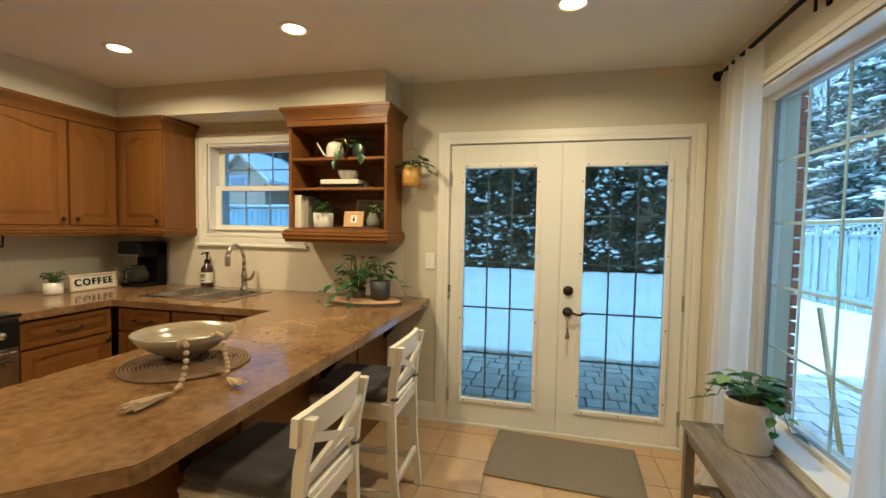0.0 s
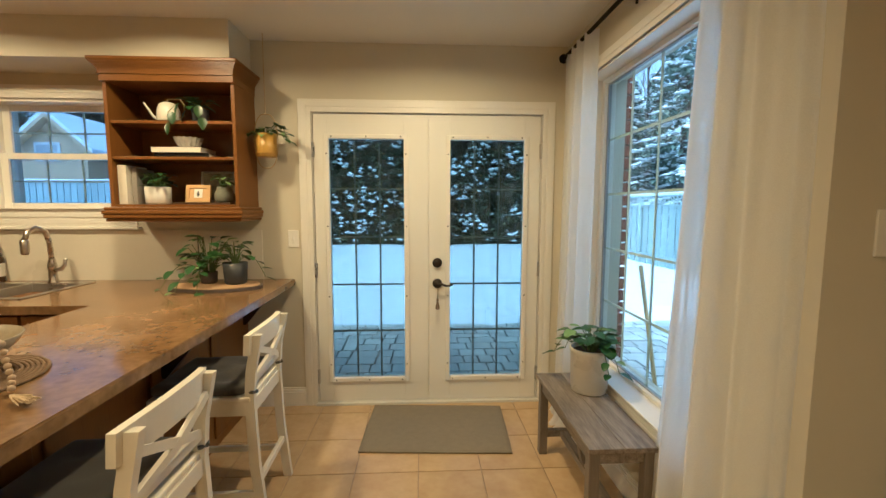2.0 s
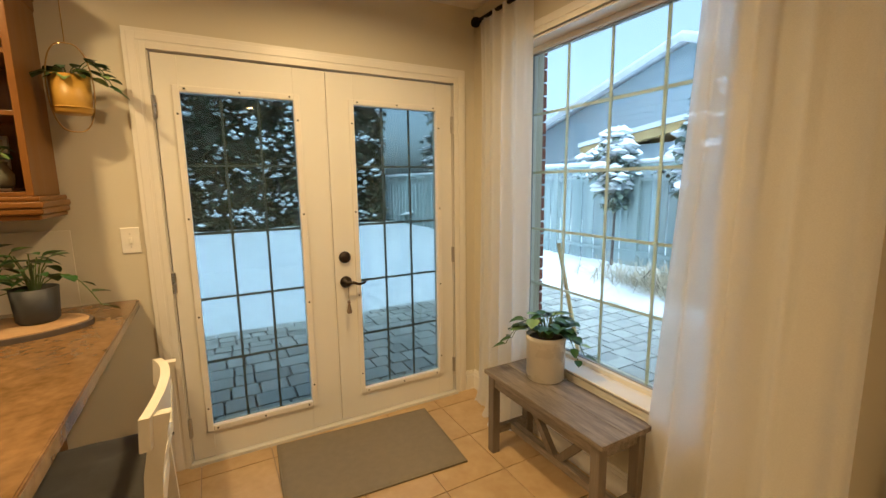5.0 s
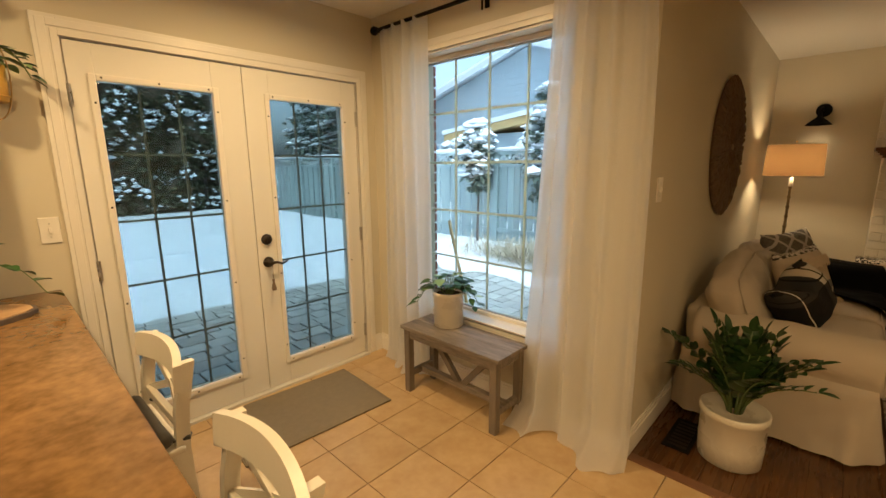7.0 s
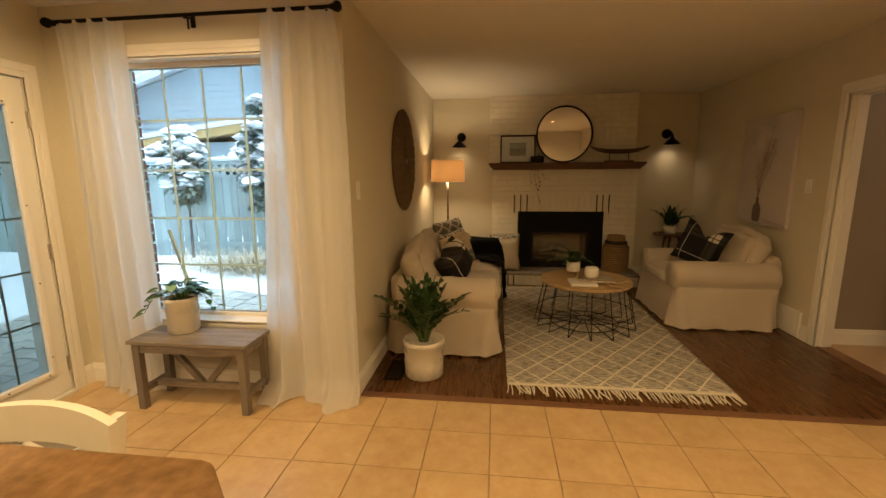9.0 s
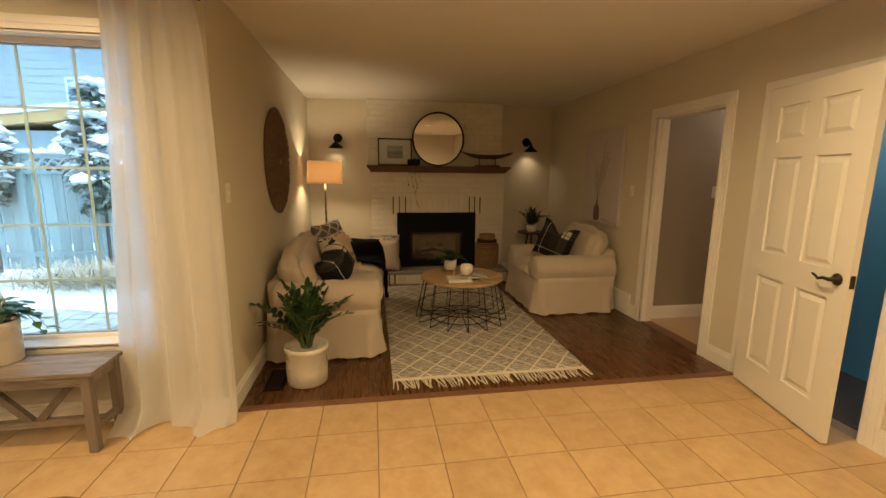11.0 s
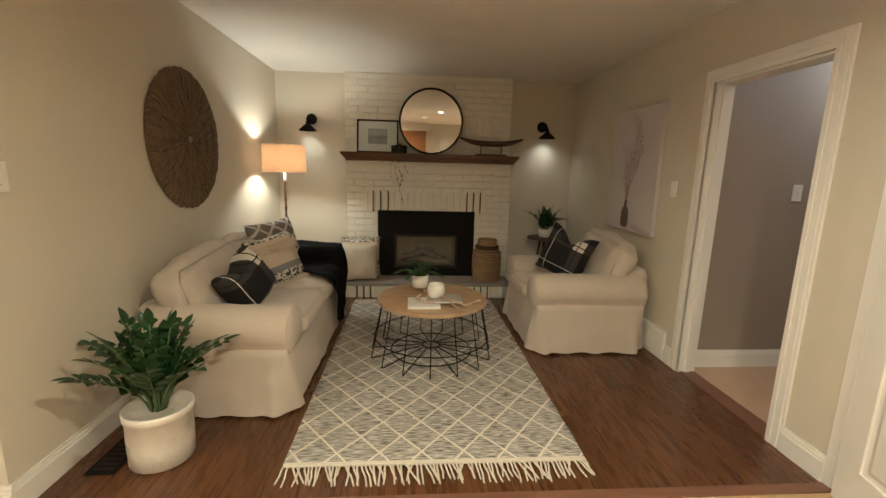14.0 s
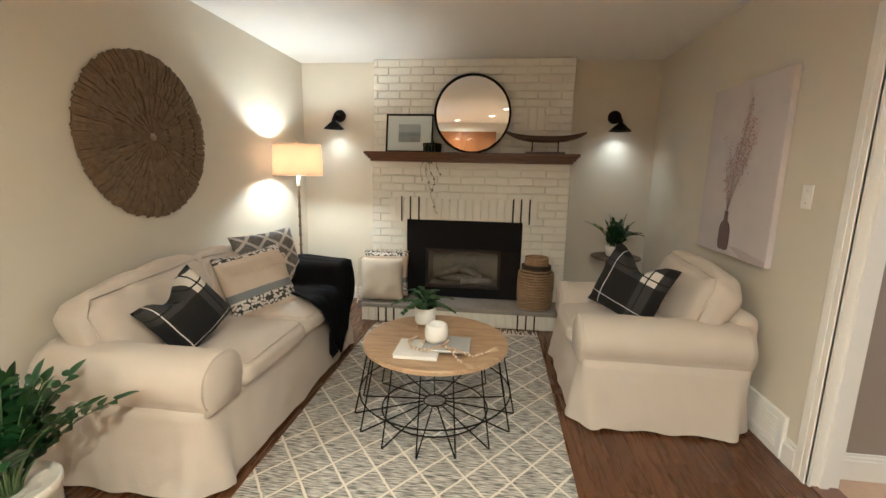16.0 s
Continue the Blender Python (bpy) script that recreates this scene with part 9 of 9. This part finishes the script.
bt = thing("boat_sculpture", "dark carved canoe on a wooden stand on mantel", "sculpture", 4.78, -1.06, 1.59)
bm = bm_new()
rows = []
nb = 26
for k in range(nb + 1):
    f = k / nb * 2 - 1
    w = 0.034 * (1 - abs(f) ** 2.4) + 0.003
    zc = 1.745 + 0.045 * abs(f) ** 2.6
    h = 0.038 * (1 - abs(f) ** 3) + 0.008
    y = -1.06 + 0.37 * f
    rows.append([bm.verts.new(c) for c in ((4.78 - w, y, zc + 0.012), (4.78 - w * 0.75, y, zc - h * 0.6), (4.78, y, zc - h), (4.78 + w * 0.75, y, zc - h * 0.6), (4.78 + w, y, zc + 0.012), (4.78, y, zc - h * 0.3))])
for a, b in zip(rows, rows[1:]):
    for q in range(6):
        bm.faces.new((a[q], a[(q + 1) % 6], b[(q + 1) % 6], b[q]))
bm.faces.new(rows[0])
bm.faces.new(list(reversed(rows[-1])))
part("hull", bm, WAL, bt, smooth=True)
bm = bm_new()
box(bm, 4.74, 4.82, -1.24, -0.88, 1.5905, 1.614, 0.004)
part("stand", bm, WAL, bt)
for yy in (-1.18, -0.94):
    bm = bm_new()
    tube(bm, [(4.78, yy, 1.612), (4.78, yy, 1.715)], 0.006, 8)
    part("post", bm, BLACKM, bt)

# ---- on the hearth ----
bk = thing("wicker_basket", "tall round wicker lantern basket on hearth", "basket", 4.53, -1.02, 0.178)
RATT = surf("brown_rattan", (0.22, 0.135, 0.055), (0.38, 0.25, 0.12), rough=0.7, scale=30, fine=120, bump=0.3, vary=0.1)
for k in range(16):
    z = 0.192 + k * 0.0245
    r = 0.150 + 0.008 * math.sin(k / 15 * math.pi)
    if k > 13:
        r = 0.150 - 0.02 * (k - 13)
    bm = bm_new()
    tube(bm, [(4.53 + (r + 0.003 * math.sin(q * 2.6 + k)) * math.cos(2 * math.pi * q / 36), -1.02 + (r + 0.003 * math.sin(q * 2.6 + k)) * math.sin(2 * math.pi * q / 36), z + 0.002 * math.sin(q * 1.3 + k)) for q in range(36)], 0.0105, 7, closed=True)
    part("coil", bm, RATT, bk, smooth=True)
for k in range(24):
    a = 2 * math.pi * k / 24
    bm = bm_new()
    tube(bm, [(4.53 + 0.139 * math.cos(a), -1.02 + 0.139 * math.sin(a), 0.18), (4.53 + 0.142 * math.cos(a), -1.02 + 0.142 * math.sin(a), 0.4), (4.53 + 0.10 * math.cos(a), -1.02 + 0.10 * math.sin(a), 0.60)], 0.005, 6)
    part("stake", bm, RATT, bk)
bm = bm_new()
for z, r in ((0.60, 0.100), (0.622, 0.098), (0.645, 0.098)):
    tube(bm, [(4.53 + r * math.cos(2 * math.pi * q / 32), -1.02 + r * math.sin(2 * math.pi * q / 32), z) for q in range(32)], 0.013, 7, closed=True)
part("neck", bm, RATT, bk, smooth=True)
bm = bm_new()
lathe(bm, [(0.0, 0.0), (0.135, 0.0), (0.135, 0.40), (0.0, 0.40)], 4.53, -1.02, 0.18, 28)
part("liner", bm, surf("dark_basket_inside", (0.03, 0.018, 0.01), (0.05, 0.03, 0.016), rough=0.9), bk)

PLAINC = surf("oatmeal_cotton", (0.50, 0.44, 0.34), (0.58, 0.52, 0.41), rough=0.95, scale=8, fine=260, bump=0.4)
hc = lay("throw_pillow", "oatmeal cushion with side tassels leaning on hearth", "pillow", pillow_mesh("throw_pillow", 0.42, 0.42, 0.14, PLAINC, 0.0, 8), leaning(4.47, 0.43, 0.385, -82, 14, 0), "cushions on the hearth")
hc2 = lay("throw_pillow", "patterned cushion with pompom edge leaning on hearth", "pillow", pillow_mesh("throw_pillow", 0.44, 0.46, 0.13, BANDS, 0.0, 9), leaning(4.60, 0.42, 0.41, -84, 8, 0), "cushions on the hearth")
bm = bm_new()
rng = random.Random(6)
for k in range(13):
    y = -0.20 + 0.40 * k / 12
    for q in range(3):
        tube(bm, [(-0.205, y, 0.0), (-0.222 - rng.uniform(0, .01), y + rng.uniform(-.01, .01), rng.uniform(-.012, .012)), (-0.235, y - 0.028 + rng.uniform(-.01, .01), rng.uniform(-.014, .014))], 0.005, 5)
o = part("tassels", bm, FR, hc, "cream cotton tassels")
o.matrix_parent_inverse = Matrix()
bm = bm_new()
for k in range(9):
    bmesh.ops.create_uvsphere(bm, u_segments=8, v_segments=6, radius=0.014, matrix=Matrix.Translation((-0.19 + 0.38 * k / 8, 0.232, 0)))
o = part("pompoms", bm, FR, hc2, "row of cream pompoms", True)
o.matrix_parent_inverse = Matrix()


# ---- pieces of floors and paving ----
T = 0.3375
bm = bm_new()
box(bm, 0.0025, T - 0.0025, 0.0025, T - 0.0025, -0.008, 0.0, 0.0015)
TILEM = mesh_of("tile", bm, TILE)
x = 1.378 - T
while x > -2.6:
    y = 0.224 + 9 * T
    while y > YS - 0.1:
        if y < YD + 0.02:
            inside_base = (x + T < -0.84 and x > -1.24 and y > 1.25) or (x < -1.3 and y > 2.7)
            if not inside_base:
                piece("tile", TILEM, floor, x, y, 0.0)
        y -= T
    x -= T
rng = random.Random(12)
PLK = {}
for r in range(29):
    y0 = YS + 0.125 * r
    w = min(0.125, YN - 0.001 - y0) - 0.0006
    if w < 0.02:
        continue
    x = XW + 0.036 - rng.uniform(0, 0.9)
    while x < XE:
        ln = 1.22
        a, b = max(x, XW + 0.036), min(x + ln - 0.0006, XE)
        if b - a > 0.05:
            key = (round(b - a, 2), round(w, 3))
            if key not in PLK:
                bm = bm_new()
                box(bm, 0, key[0] - 0.0004, 0, key[1], -0.006, 0.0, 0.0008)
                PLK[key] = mesh_of("plank", bm, PLANK)
            piece("plank", PLK[key], wood_floor, a, y0, 0.0)
        x += ln
# patio pavers, random sizes in courses
rng = random.Random(14)
PVR = {}
y = 6.45
rowk = 0
count = 0
while y > 3.66:
    h = rng.choice((0.16, 0.22, 0.22))
    x = -1.9 + rng.uniform(-0.2, 0)
    while x < 5.0:
        w = rng.choice((0.16, 0.22, 0.30))
        key = (w, h)
        if key not in PVR:
            bm = bm_new()
            box(bm, 0.008, w - 0.008, 0.008, h - 0.008, -0.05, 0.0, 0.006)
            PVR[key] = mesh_of("paver", bm, PAVER)
        piece("paver", PVR[key], patio, x, y - h, -0.228 + rng.uniform(-0.004, 0.004))
        count += 1
        x += w
    y -= h
y = 3.64
while y > 1.75:
    h = rng.choice((0.22, 0.22, 0.30))
    x = 1.76
    while x < 5.0:
        w = rng.choice((0.22, 0.30, 0.38))
        key = (w, h)
        if key not in PVR:
            bm = bm_new()
            box(bm, 0.008, w - 0.008, 0.008, h - 0.008, -0.05, 0.0, 0.006)
            PVR[key] = mesh_of("paver", bm, PAVER)
        piece("paver", PVR[key], patio, x, y - h, -0.228 + rng.uniform(-0.004, 0.004))
        x += w
    y -= h
# brick veneer by the tall window
bm = bm_new()
box(bm, -0.03, 0.0, 0.0, 0.105, -0.032, 0.032, 0.003)
VB = mesh_of("brick", bm, BRICKR)
for k in range(36):
    for yy in (EW[1] + 0.016, EW[1] + 0.13, EW[1] + 0.245, EW[1] + 0.36):
        ob = piece("brick", VB, veneer, XW + TH + 0.042, yy, -0.2 + 0.075 * k)
    ob = piece("brick", VB, veneer, XW + TH + 0.10, EW[1] + 0.035, -0.2 + 0.075 * k, rz=-math.pi / 2)
    ob.location = (XW + TH - 0.075, EW[1] + 0.012, -0.2 + 0.075 * k)
